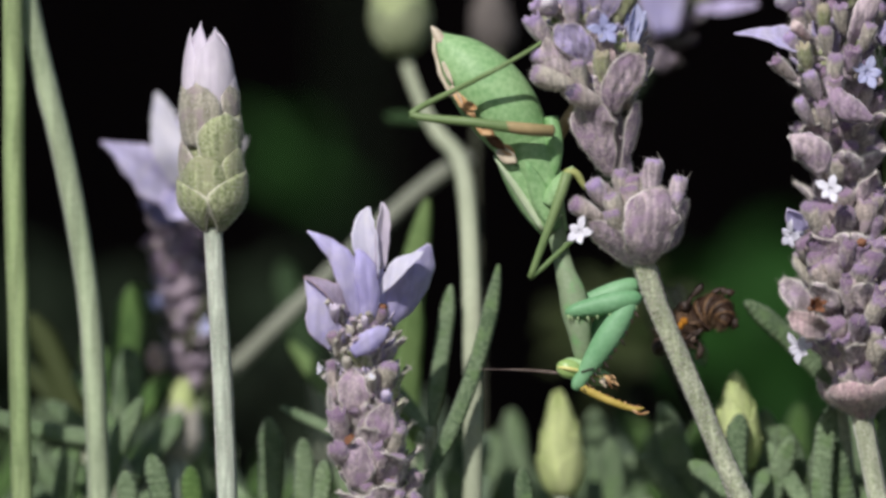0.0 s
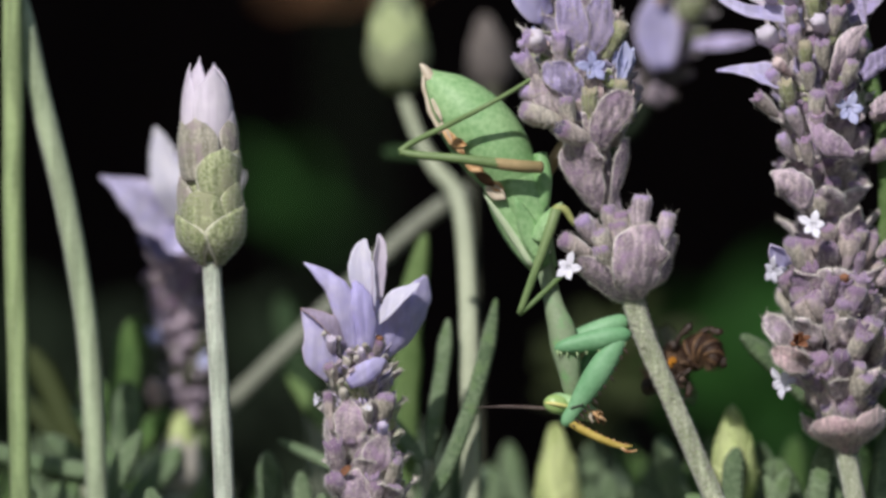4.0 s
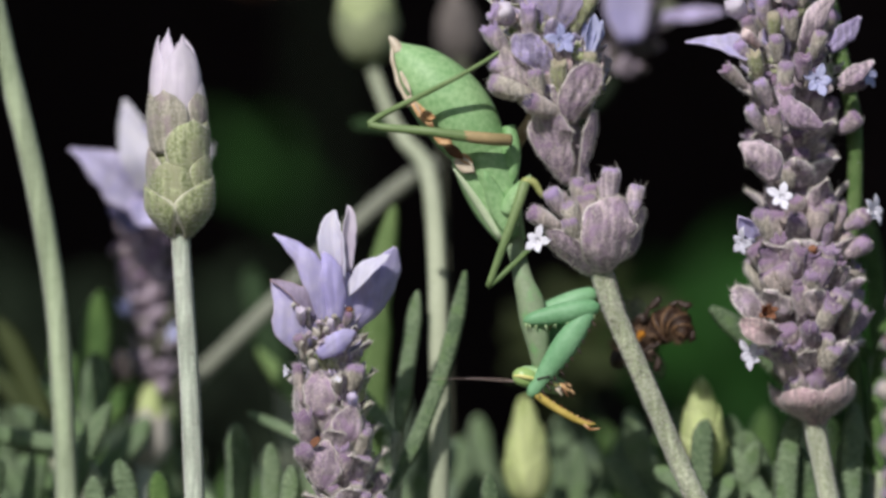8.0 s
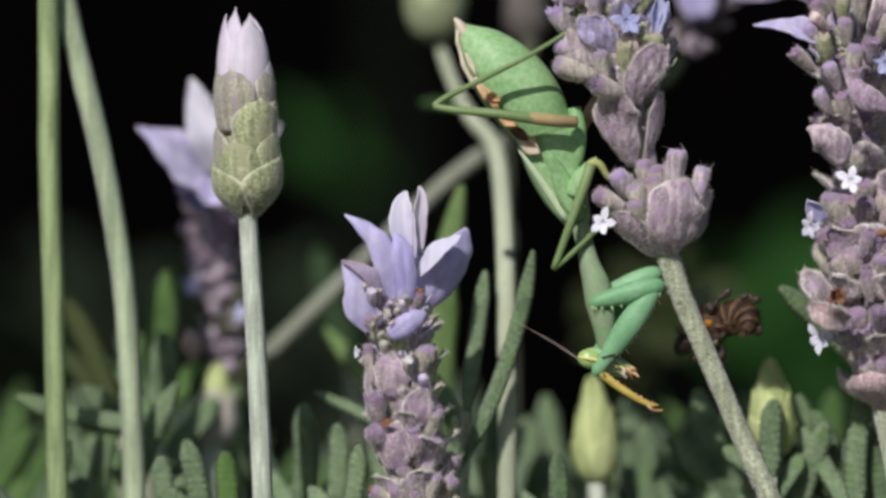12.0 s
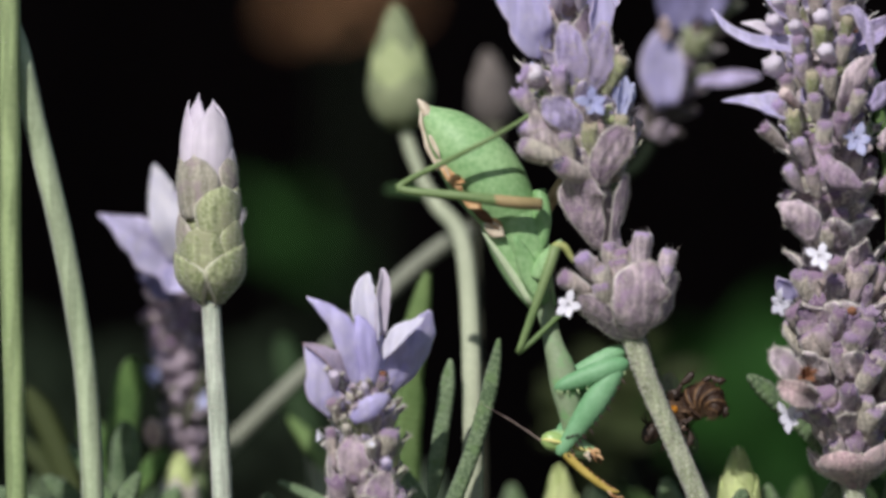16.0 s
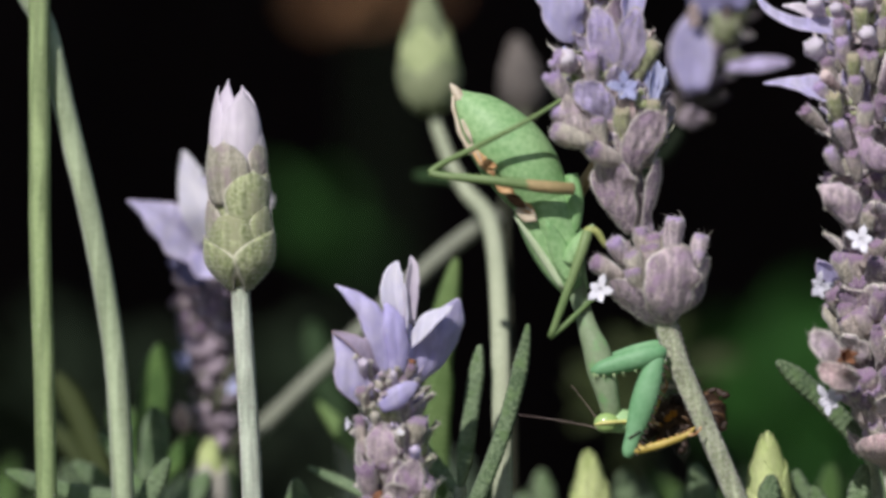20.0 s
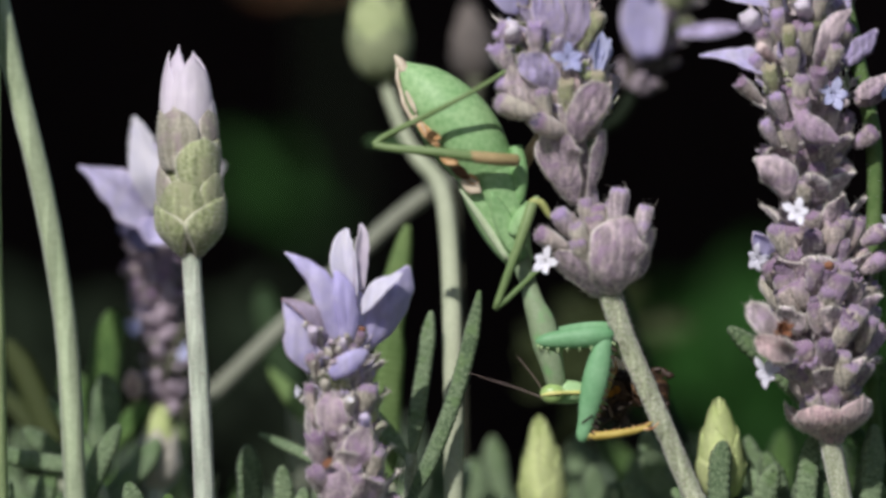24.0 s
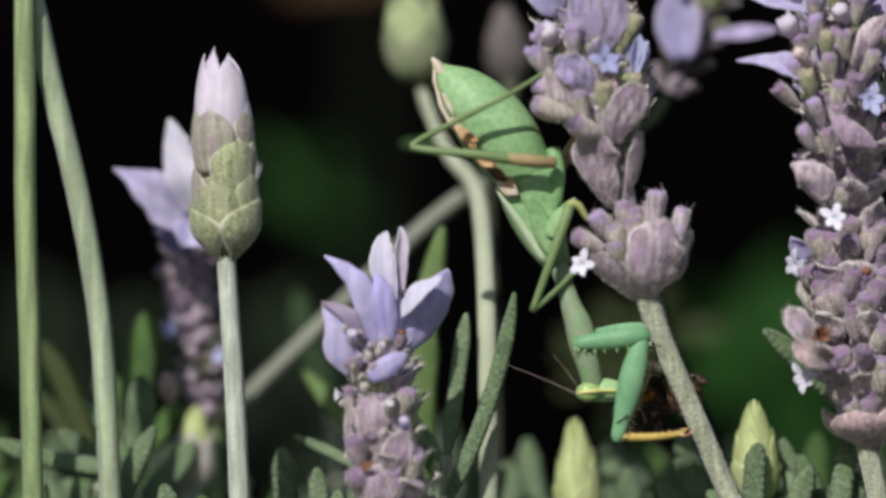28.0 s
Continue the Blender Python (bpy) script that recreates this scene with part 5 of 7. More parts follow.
def build_back_flower():
    rng = random.Random(51)
    foot = (-30, 70, 0)
    plant = thing("lavender_flower", foot, "dark mauve lavender spike with open lilac petals behind the bud", "lavender", "lavender spikes")
    rows = stem_to_ground([((-32.4, 42, 376.1), 1.5), ((-32.1, 42, 365.6), 1.4), ((-31.8, 42, 356.6), 1.4)], foot)
    part("stem", tube(rows, 10, 6), STEM_GREEN, plant, "pale green stem")
    axis = axis_of((-32.9, 42, 374.6), (-35.9, 42, 402.3))
    part("core", tube([(tuple(axis[0]), 1.4), (tuple(axis[0] + axis[1] * 26), 1.0)], 8, 4), DULL_MAUVE, plant)
    for h in (1, 3.4, 5.8, 8.2, 10.6, 13, 15.4, 17.8, 20.2, 22.6, 25):
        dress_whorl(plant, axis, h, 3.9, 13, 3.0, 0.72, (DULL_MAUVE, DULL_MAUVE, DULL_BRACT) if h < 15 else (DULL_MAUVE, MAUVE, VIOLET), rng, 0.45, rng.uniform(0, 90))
    for base, tip, w, face, mat in (((-34.4, 31, 403.6), (-33.6, 31, 411.0), 3.0, (-0.2, -1, 0.3), PALE_LILAC),
                                    ((-34.8, 30, 403.0), (-32.3, 30, 412.6), 5.0, (0.2, -1, 0.2), LILAC), ((-30.6, 33, 404.5), (-25.6, 33, 408.8), 2.6, (0.2, -1, 0.2), PALE_LILAC),
                                    ((-33.3, 29, 400.8), (-35.4, 27, 398.6), 5, (0, -1, 0.2), LILAC), ((-35.1, 34, 397.7), (-37.7, 33, 401.3), 4.4, (0, -1, 0.3), VIOLET), ((-37.2, 36, 378.3), (-37.6, 34, 382.0), 2.6, (-0.2, -1, 0.2), PINK_BRACT)):
        part("petal", petal(base, tip, w, face, 0.3, 0.08, 0.05, 0.5, 0.45, 0.2, 8, 10, rng), mat, plant, "lilac crown petal")
    for rows, face, mat in (([((-34.2, 30, 401.0), 3.0), ((-37.0, 28, 403.6), 6.0), ((-39.8, 27, 405.9), 4.4), ((-42.2, 27, 407.4), 1.6), ((-44.0, 27, 408.2), 0.2)], (0.1, -1, 0.25), LILAC), ([((-33.4, 29, 402.6), 3.0), ((-34.6, 27, 406.6), 4.8), ((-35.6, 27, 410.0), 3.8), ((-36.2, 27, 412.6), 2.4), ((-36.9, 27, 414.6), 0.3)], (-0.2, -1, 0.3), PALE_BLUE)):
        part("petal", blade(rows, face, 0.3, 0.06, 0.08, 0.2, 12, 6, rng), mat, plant, "crumpled lilac crown petal")
    for at in ((-37.5, 37, 387.4), (-30.9, 37, 384.1)):
        part("floret", floret_shape(at, (-0.2, -1, 0), 1.5, rng.uniform(0, 2)), BLUE_FLORET, plant)


def build_far_flower():
    rng = random.Random(52)
    foot = (40, 120, 0)
    plant = thing("lavender_flower", foot, "lilac lavender flower behind, blurred by distance", "lavender", "lavender spikes")
    axis = axis_of((26.7, 42, 416.4), (37.9, 42, 441.3))
    rows = stem_to_ground([(tuple(axis[0]), 0.9), ((23.7, 44, 413.4), 0.8), ((21.2, 45, 408.4), 0.8), ((23.2, 46, 399.3), 0.9), ((28.3, 46, 385.0), 1.1), ((35.9, 46, 366.9), 1.1)], foot)
    # stem in the same near-black tone, to vanish against the shade
    part("stem", tube([(tuple(axis[0] + axis[1] * 20), 0.8)] + rows, 8, 4), LEAF_DEEP_SHADE, plant, "thin stem darkened to sink into the shade")
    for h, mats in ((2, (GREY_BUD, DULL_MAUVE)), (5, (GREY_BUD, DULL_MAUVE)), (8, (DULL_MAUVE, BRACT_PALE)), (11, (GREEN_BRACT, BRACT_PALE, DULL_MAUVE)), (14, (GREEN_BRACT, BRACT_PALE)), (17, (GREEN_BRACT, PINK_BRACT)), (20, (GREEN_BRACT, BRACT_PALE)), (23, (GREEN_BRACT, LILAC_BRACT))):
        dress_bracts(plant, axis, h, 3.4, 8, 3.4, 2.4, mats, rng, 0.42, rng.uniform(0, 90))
    for base, tip, w, face, mat in (((29.2, 38, 422.5), (27.8, 36, 432.2), 6.4, (-0.1, -1, 0.4), LILAC), ((33.2, 38, 425.6), (41.3, 36, 426.2), 2.9, (0.1, -0.8, 0.8), LILAC_BRACT), ((30.4, 40, 432.3), (31.3, 38, 442.3), 6.5, (0, -1, 0.2), VIOLET),
                                    ((34.0, 39, 433.4), (36.2, 37, 441.5), 5.0, (0.1, -1, 0.2), VIOLET), ((28.8, 35, 430.6), (28.7, 33, 433.9), 1.8, (-0.2, -1, 0.3), PINK_BRACT)):
        part("petal", petal(base, tip, w, face, 0.3, 0.08, 0.05, 0.5, 0.45, 0.2, 8, 10, rng), mat, plant, "lilac crown petal")


def build_far_bud(low, high, width, foot, stem, mats, label, seed, stem_mat):
    """A plump bud with wrapped bracts on its own stem."""
    rng = random.Random(seed)
    plant = thing("lavender_bud", foot, label, "lavender", "lavender buds")
    axis = axis_of(low, high)
    size = (Vector(high) - Vector(low)).length

    def body(h):
        t = min(1, max(0, h / size))
        return width / 2 * (math.sin(math.pi * (0.12 + 0.87 * t ** 0.68)) ** 1.05)
    part("stem", tube(stem_to_ground(stem, foot), 10, 6), stem_mat, plant)
    part("core", tube([(tuple(axis[0] + axis[1] * size * t), body(size * t) * 0.93) for t in (0, 0.12, 0.3, 0.5, 0.7, 0.85, 0.97)], 12, 2), mats[-1], plant)
    for tier, (ring, turn0) in enumerate(((0.0, -150), (0.25, -100), (0.5, -140))):
        for k in range(4):
            part("bract", scale(axis, body, size * ring, size * 0.45, turn0 + 90 * k + rng.uniform(-8, 8), 58, 0.3, 0.25, 0.45, 0.3), mats[min(tier, len(mats) - 1)], plant)
    return plant


BUD_LIME = material("lime_green_bract", (0.40, 0.48, 0.23), (0.62, 0.69, 0.39), 0.85, 1.5, 0.3, 0.2, 0.3)
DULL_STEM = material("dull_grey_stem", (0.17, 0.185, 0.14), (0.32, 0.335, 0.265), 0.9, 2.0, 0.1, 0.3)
STEM_SIDE = material("grey_green_stem", (0.27, 0.345, 0.20), (0.50, 0.585, 0.385), 0.8, 1.5, 0.08, 0.3, 0.0, 0.8, sheen=0.2)
OLIVE_BRACT = material("olive_bract", (0.20, 0.25, 0.13), (0.35, 0.39, 0.23), 0.9, 1.5, 0.3, 0.3, 0.2)
STEM_MID = material("mid_green_stem", (0.30, 0.34, 0.23), (0.49, 0.53, 0.38), 0.85, 2.0, 0.1, 0.4)
build_back_flower()
build_far_flower()
BENT = build_far_bud((-5.3, 45, 419.8), (-6.3, 45, 436.7), 7.6, (-10, 110, 0), [((-5.1, 45, 421.6), 0.74), ((-4.7, 45, 418.7), 0.74), ((-3.7, 44, 415.7), 0.76), ((-2.5, 43, 412.8), 0.8), ((-0.6, 42, 409.5), 0.95), ((1.6, 38, 407.0), 1.1), ((2.8, 31, 403.6), 1.15), ((3.4, 22, 397.0), 1.2), ((3.7, 15, 385.6), 1.25), ((3.8, 13, 367.0), 1.25)],
              (OLIVE_BRACT, BUD_LIME, OLIVE_BRACT), "plump yellow-green lavender bud on a bent stem, blurred by distance", 61, STEM_MID)
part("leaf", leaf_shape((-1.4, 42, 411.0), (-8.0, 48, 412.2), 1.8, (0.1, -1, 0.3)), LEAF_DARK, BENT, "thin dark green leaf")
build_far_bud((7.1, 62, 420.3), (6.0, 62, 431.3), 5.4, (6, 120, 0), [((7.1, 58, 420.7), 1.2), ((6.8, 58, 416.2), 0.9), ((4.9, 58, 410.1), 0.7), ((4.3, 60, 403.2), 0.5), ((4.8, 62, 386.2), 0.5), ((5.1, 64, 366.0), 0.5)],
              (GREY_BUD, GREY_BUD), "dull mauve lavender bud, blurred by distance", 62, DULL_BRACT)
build_far_bud((15.4, 24, 362.6), (14.8, 24, 377.0), 5.4, (12, 60, 0), [((15.3, 24, 364.1), 1.15), ((15.4, 24, 355.1), 1.15)], (BUD_YELLOW, BUD_YELLOW), "pale yellow-green lavender bud among leaves", 63, STEM_PALE)
build_far_bud((37.3, 13, 366.4), (36.9, 13, 379.6), 5.4, (38, 70, 0), [((37.2, 13, 366.9), 1.1), ((37.6, 15, 356.1), 1.1)], (BUD_YELLOW, BUD_YELLOW), "pale yellow-green lavender bud among leaves", 64, STEM_PALE)
build_far_bud((-34.2, 35, 366.7), (-33.9, 35, 378.0), 5.0, (-34, 72, 0), [((-34.2, 35, 368.4), 1.3), ((-34.7, 35, 354.9), 1.3)], (CREAM_WOOL, CREAM_WOOL, BUD_YELLOW), "small pale yellow-green lavender bud among leaves", 65, STEM_PALE)


def build_side_spike():
    """A spike at the edge of the bed."""
    rng = random.Random(53)
    foot = (66, 60, 0)
    plant = thing("lavender_spike", foot, "mauve lavender spike with a lilac crown, beside a leafy shoot", "lavender", "lavender spikes")
    axis = axis_of((59.1, -32, 355.0), (60.1, -32, 388.1))
    part("stem", tube(stem_to_ground([(tuple(axis[0] + axis[1] * 30), 0.8), (tuple(axis[0]), 1.3), ((59.1, -30, 349.5), 1.3)], foot), 10, 6), STEM, plant)
    for h in (1, 4, 7, 10, 13, 16, 19, 22, 25, 28, 31):
        dress_whorl(plant, axis, h, 4.4, 9, 4.0, 1.2, (WOOL, WOOL, GREY_WOOL), rng, 0.6, rng.uniform(0, 90), faces=0.1)
    for base, tip, w, face in (((59.6, -32, 385.5), (59.3, -33, 396.1), 4.6, (-0.1, -1, 0.1)), ((60.7, -32, 385.5), (62.0, -32, 394.7), 4.6, (0.1, -1, 0.1)), ((59.0, -33, 384.2), (57.8, -34, 389.5), 3, (-0.3, -1, 0.1))):
        part("petal", petal(base, tip, w, face, 0.3, 0.08, 0.05, 0.5, 0.45, 0.2, 8, 10, rng), LILAC, plant, "lilac crown petal")
    part("petal", petal((60.3, -33, 386.2), (61.0, -34, 395.8), 2.2, (0, -1, 0), 0.3, 0.05, 0.03, 0.5, 0.5, 0.2), PALE_LILAC, plant)


def build_bare_stems():
    for pts, r, foot, label in (([(-54.1, 10, 442.8), (-53.8, 10, 431.4), (-53.7, 10, 402.9), (-53.2, 10, 387.3), (-52.8, 10, 367.3), (-52.5, 10, 357.4)], 1.3, (-52, 40, 0), "tall bare green lavender stem"),
                                ([(-61.0, 13, 446.0), (-58.4, 13, 439.2), (-57.0, 13, 436.3), (-55.0, 13, 432.8), (-53.1, 13, 429.0), (-50.7, 13, 418.6), (-47.0, 13, 402.9), (-44.5, 13, 387.2), (-43.5, 13, 370.0), (-43.2, 13, 357.2)], 1.35, (-46, 50, 0), "tall bent bare green lavender stem"),
                                ([(3.6, 44, 406.4), (1.2, 45, 405.2), (-3.6, 46, 401.6), (-9.9, 46, 395.8), (-20.4, 46, 385.6), (-28.5, 46, 377.7), (-34.2, 46, 371.5)], 1.1, (-24, 110, 0), "slanting dull lavender stem, blurred by distance"),
                                ([(52.0, 7, 429.0), (53.2, 6, 423.0), (54.4, 5, 417.0), (55.4, 4, 411.0), (55.5, 4, 402.0), (55.1, 5, 394.0), (56.0, 12, 380.0), (58.0, 20, 356.0)], 0.95, (60, 80, 0), "slender bright green stem beside the thick spike")):
        plant = thing("bare_lavender", foot, label, "stem", "bare stems")
        rng = random.Random(int(pts[0][0] * 10))
        rows = [(p, r) for p in pts]
        # the slender stem takes the sunlit leaf tone, so it looks lit by colour
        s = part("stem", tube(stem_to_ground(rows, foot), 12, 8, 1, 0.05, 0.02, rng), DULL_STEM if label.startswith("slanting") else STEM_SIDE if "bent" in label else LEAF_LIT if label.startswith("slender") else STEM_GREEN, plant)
        part("down", hairs(rows, 500, 0.25, rng), DOWN, s, kind="stuff")


build_side_spike()
build_bare_stems()


# ---- leaves ----
def build_shoot(base, tip, width, mat, seed, face=(0.1, -1, 0.3), more=4, teeth=0.95, foot=None, label="grey-green lavender shoot with narrow toothed leaves"):
    """A leafy shoot whose leading leaf runs from base to tip."""
    rng = random.Random(seed)
    base, tip = Vector(base), Vector(tip)
    foot = Vector(foot or (base.x * 0.8, base.y + 30, 0))
    plant = thing("lavender_shoot", foot, label, "lavender leaves", "leafy shoots")
    part("stem", tube(stem_to_ground([(tuple(base), 0.7), (tuple(base + (base - tip).normalized() * 2.5 + Vector((0, 2, -7))), 0.8)], foot), 8, 4), STEM, plant)
    part("leaf", leaf_shape(base, tip, width, face, teeth, 0.04, 0.3, rng), mat, plant)
    for k in range(more):
        p = base + (base - tip).normalized() * (1 + 2.5 * k) + Vector((0, 1 + k * 0.7, 0))
        a = (1 if k % 2 else -1) * rng.uniform(0.35, 0.95)
        d = Vector((a, rng.uniform(-0.5, 0.7), rng.uniform(0.6, 1.0))).normalized()
        ln = (tip - base).length * rng.uniform(0.6, 0.95)
        part("leaf", leaf_shape(p, p + d * ln, width * rng.uniform(0.75, 1.0), Vector((rng.uniform(-0.4, 0.4), -1, 0.5)), teeth, rng.uniform(0.02, 0.2), 0.3, rng), mat, plant)


def build_leaves():
    L, B = LEAF, LEAF_BRIGHT
    # leading leaves: base, tip, width, material, further leaves
    left_side = (((-47.5, 42, 368.6), (-54.4, 42, 385.7), 3.6, OLIVE_LEAF, 2), ((-42.3, 36, 373.4), (-40.1, 36, 389.8), 4.6, B, 2), ((-42.3, 26, 366.5), (-40.3, 26, 381.8), 4.0, L, 3),
                 ((-42.2, 20, 370.3), (-58.7, 18, 374.1), 2.6, L, 1), ((-44.6, 18, 358.3), (-38.2, 16, 375.6), 3.0, L, 4), ((-48.8, 20, 358.1), (-46.6, 20, 370.4), 3.0, L, 5),
                 ((-55.1, 18, 356.8), (-52.0, 16, 368.5), 3.0, L, 5), ((-22.1, 16, 359.2), (-22.0, 15, 373.1), 3.4, L, 4), ((-18.2, 14, 358.5), (-17.5, 13, 370.6), 2.8, L, 3),)
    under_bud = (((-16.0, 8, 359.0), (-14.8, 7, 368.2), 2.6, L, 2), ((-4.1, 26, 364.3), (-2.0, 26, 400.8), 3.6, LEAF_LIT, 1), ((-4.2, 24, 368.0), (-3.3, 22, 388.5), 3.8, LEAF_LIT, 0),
                 ((-1.4, 12, 372.3), (0.9, 11, 390.0), 2.2, L, 1), ((-2.3, 8, 365.3), (6.9, 7, 392.6), 2.2, L, 1), ((10.0, 10, 356.7), (10.1, 9, 367.1), 2.6, L, 3),
                 ((34.8, 24, 357.9), (28.2, 23, 374.6), 3.8, L, 3), ((36.8, 8, 364.3), (37.2, 8, 374.0), 3.0, L, 2), ((49.4, 12, 377.0), (38.2, 9, 388.1), 2.9, L, 0),)
    middle = (((45.9, 18, 359.0), (40.8, 18, 374.1), 3.0, L, 5), ((47.6, 8, 359.6), (48.7, 8, 375.2), 3.0, L, 5), ((55.2, 10, 358.8), (56.3, 10, 375.9), 3.2, L, 5),
              ((43.8, 20, 358.1), (39.4, 18, 366.9), 3.0, L, 5), ((49.9, 14, 357.1), (46.8, 12, 368.7), 3.0, L, 5), ((59.9, 22, 381.2), (58.2, 22, 401.5), 2.6, B, 2),
              ((68.5, 14, 401.5), (61.1, 12, 404.1), 2.4, B, 0), ((59.5, 10, 367.3), (60.9, 10, 388.7), 2.6, B, 2), ((40.2, 14, 359.2), (44.0, 12, 370.8), 3.2, L, 5),)
    under_mantis = (((46.2, 18, 358.3), (42.8, 16, 372.0), 3.2, L, 4), ((52.6, 12, 357.9), (49.4, 10, 370.2), 3.2, L, 5), ((58.6, 16, 358.4), (54.9, 14, 370.7), 3.2, L, 5),
                    ((33.3, 18, 357.5), (36.4, 17, 366.6), 3.0, L, 4), ((-34.4, 10, 358.8), (-36.5, 9, 368.8), 3.0, L, 4), ((-31.3, 12, 357.2), (-31.7, 12, 367.2), 3.0, B, 3),
                    ((-39.5, 14, 357.1), (-39.9, 12, 366.5), 3.0, L, 4), ((22.5, 30, 357.4), (21.8, 30, 369.9), 3.6, LEAF, 4), ((18.9, 34, 356.4), (24.9, 34, 367.5), 3.6, LEAF, 4),)
    right_side = (((28.9, 26, 357.0), (31.1, 26, 367.9), 3.4, L, 4), ((-10.4, 20, 356.7), (-13.3, 20, 368.2), 3.4, L, 4), ((2.6, 24, 356.4), (1.2, 24, 366.6), 3.4, L, 4),
                  ((7.2, 40, 358.3), (6.4, 40, 370.2), 3.4, L, 4), ((11.8, 46, 359.4), (9.1, 46, 372.9), 3.4, L, 5), ((1.2, 44, 359.5), (2.7, 44, 372.3), 3.4, L, 4),
                  ((20.7, 44, 361.0), (20.0, 44, 373.0), 3.4, L, 4), ((33.3, 40, 359.8), (34.0, 40, 371.7), 3.4, B, 5), ((41.0, 44, 359.5), (42.1, 44, 370.8), 3.4, L, 5),)
    low_behind = (((47.5, 40, 361.2), (46.9, 40, 373.9), 3.4, B, 5), ((53.1, 36, 361.5), (53.1, 36, 373.4), 3.4, L, 5), ((57.9, 40, 362.7), (57.3, 40, 375.4), 3.4, B, 5),
                  ((27.5, 44, 361.0), (28.3, 44, 370.8), 3.4, L, 5),)
    rows = left_side + under_bud + middle + under_mantis + right_side + low_behind
    for i, (a, b, w, m, more) in enumerate(rows):
        build_shoot(a, b, w, m, 100 + i, (0.15 * (i % 3 - 1), -1, 0.3), more)
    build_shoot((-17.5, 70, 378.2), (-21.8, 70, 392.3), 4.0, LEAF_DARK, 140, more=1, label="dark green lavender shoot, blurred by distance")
    # the bush underneath
    rng = random.Random(77)
    shapes = []
    for _ in range(2600):
        p = Vector((rng.uniform(-120, 120), rng.uniform(-30, 150), 0))
        p.z = rng.uniform(120, 338 if p.y < 22 else 356) - 0.0012 * p.x ** 2
        d = Vector((rng.uniform(-0.7, 0.7), rng.uniform(-0.7, 0.7), rng.uniform(0.3, 1))).normalized()
        shapes.append(leaf_shape(p, p + d * rng.uniform(14, 22), 3.0, (rng.uniform(-0.4, 0.4), -1, 0.5), 2.4, 0.1, 0.3, rng, 2))
    for _ in range(60):
        p = Vector((rng.uniform(-100, 100), rng.uniform(-20, 140), 0))
        shapes.append(tube([((p.x * 0.5, 50 + (p.y - 50) * 0.5, 0), 1.6), (tuple(p + Vector((0, 0, 170))), 1.2), (tuple(p + Vector((rng.uniform(-6, 6), 0, 320))), 0.8)], 6, 4))
    bush = thing("lavender_bush", (0, 60, 0), "dense grey-green lavender bush under the flower spikes", "shrub")
    part("foliage", join(shapes), LEAF_ISLAND, bush, kind="stuff")
    for _ in range(560):
        p = Vector((rng.uniform(-85, 85), rng.uniform(34, 110), rng.uniform(330, 353)))
        p.z += 3 * max(0, min(1, (-p.x - 20) / 20)) + 5 * max(0, min(1, (p.x - 25) / 15))
        d = Vector((rng.uniform(-0.6, 0.6), rng.uniform(-0.5, 0.5), rng.uniform(0.5, 1))).normalized()
        part("leaf", leaf_shape(p, p + d * rng.uniform(12, 20), rng.uniform(1.7, 2.8), (rng.uniform(-0.4, 0.4), -1, 0.5), 1.6, 0.1, 0.3, rng, 3), rng.choice((LEAF, LEAF, LEAF_BRIGHT) if p.x > -15 else (LEAF, LEAF_BRIGHT, LEAF_BRIGHT)), bush)


LEAF_ISLAND = material("bush_leaf", (0.13, 0.20, 0.125), (0.28, 0.36, 0.25), 0.8, 2.2, 0.12, 0.4, 0.22, island=True)
build_leaves()


# ---- the mantis ----
def ball(centre, radii, seg=14, rings=8, turn=0.0):
    """An ellipsoid turned about y by the given degrees."""
    c, m = Vector(centre), Matrix.Rotation(radians(turn), 3, "Y")
    pts, fs = [], []
    for j in range(rings + 1):
        b = math.pi * j / rings
        for i in range(seg):
            a = 2 * math.pi * i / seg
            pts.append(tuple(c + m @ Vector((radii[0] * math.sin(b) * math.cos(a), radii[1] * math.sin(b) * math.sin(a), radii[2] * math.cos(b)))))
    for j in range(rings):
        for i in range(seg):
            k = j * seg + i
            k2 = j * seg + (i + 1) % seg
            fs.append((k, k2, k2 + seg, k + seg))
    return pts, fs


def spines(rows, count, length, lean):
    """Thorns along one side of a limb, from rows of (place, radius); lean: their direction."""
    track = bend([(*p, r) for p, r in rows], 10)
    out, d = [], Vector(lean).normalized()
    for k in range(count):
        row = track[int((0.15 + 0.75 * k / count) * (len(track) - 1))]
        p = Vector(row[:3]) + d * row[3] * 0.85
        ln = length * (1.0 if k % 3 else 1.5)
        out.append(tube([(tuple(p), 0.2), (tuple(p + d * ln * 0.6), 0.13), (tuple(p + d * ln + Vector((0, 0, -0.2))), 0.03)], 5, 1))
    return out


HIP = (15.0, -2.5, 386.9)        # where the near foreleg joins the neck
COXA, FEMUR, TIBIA = 7.7, 12.6, 8.0
SHOULDER = (12.9, -0.5, 397.6)  # the neck's hinge
NAPE = (16.4, -1, 381.5)       # the head's hinge


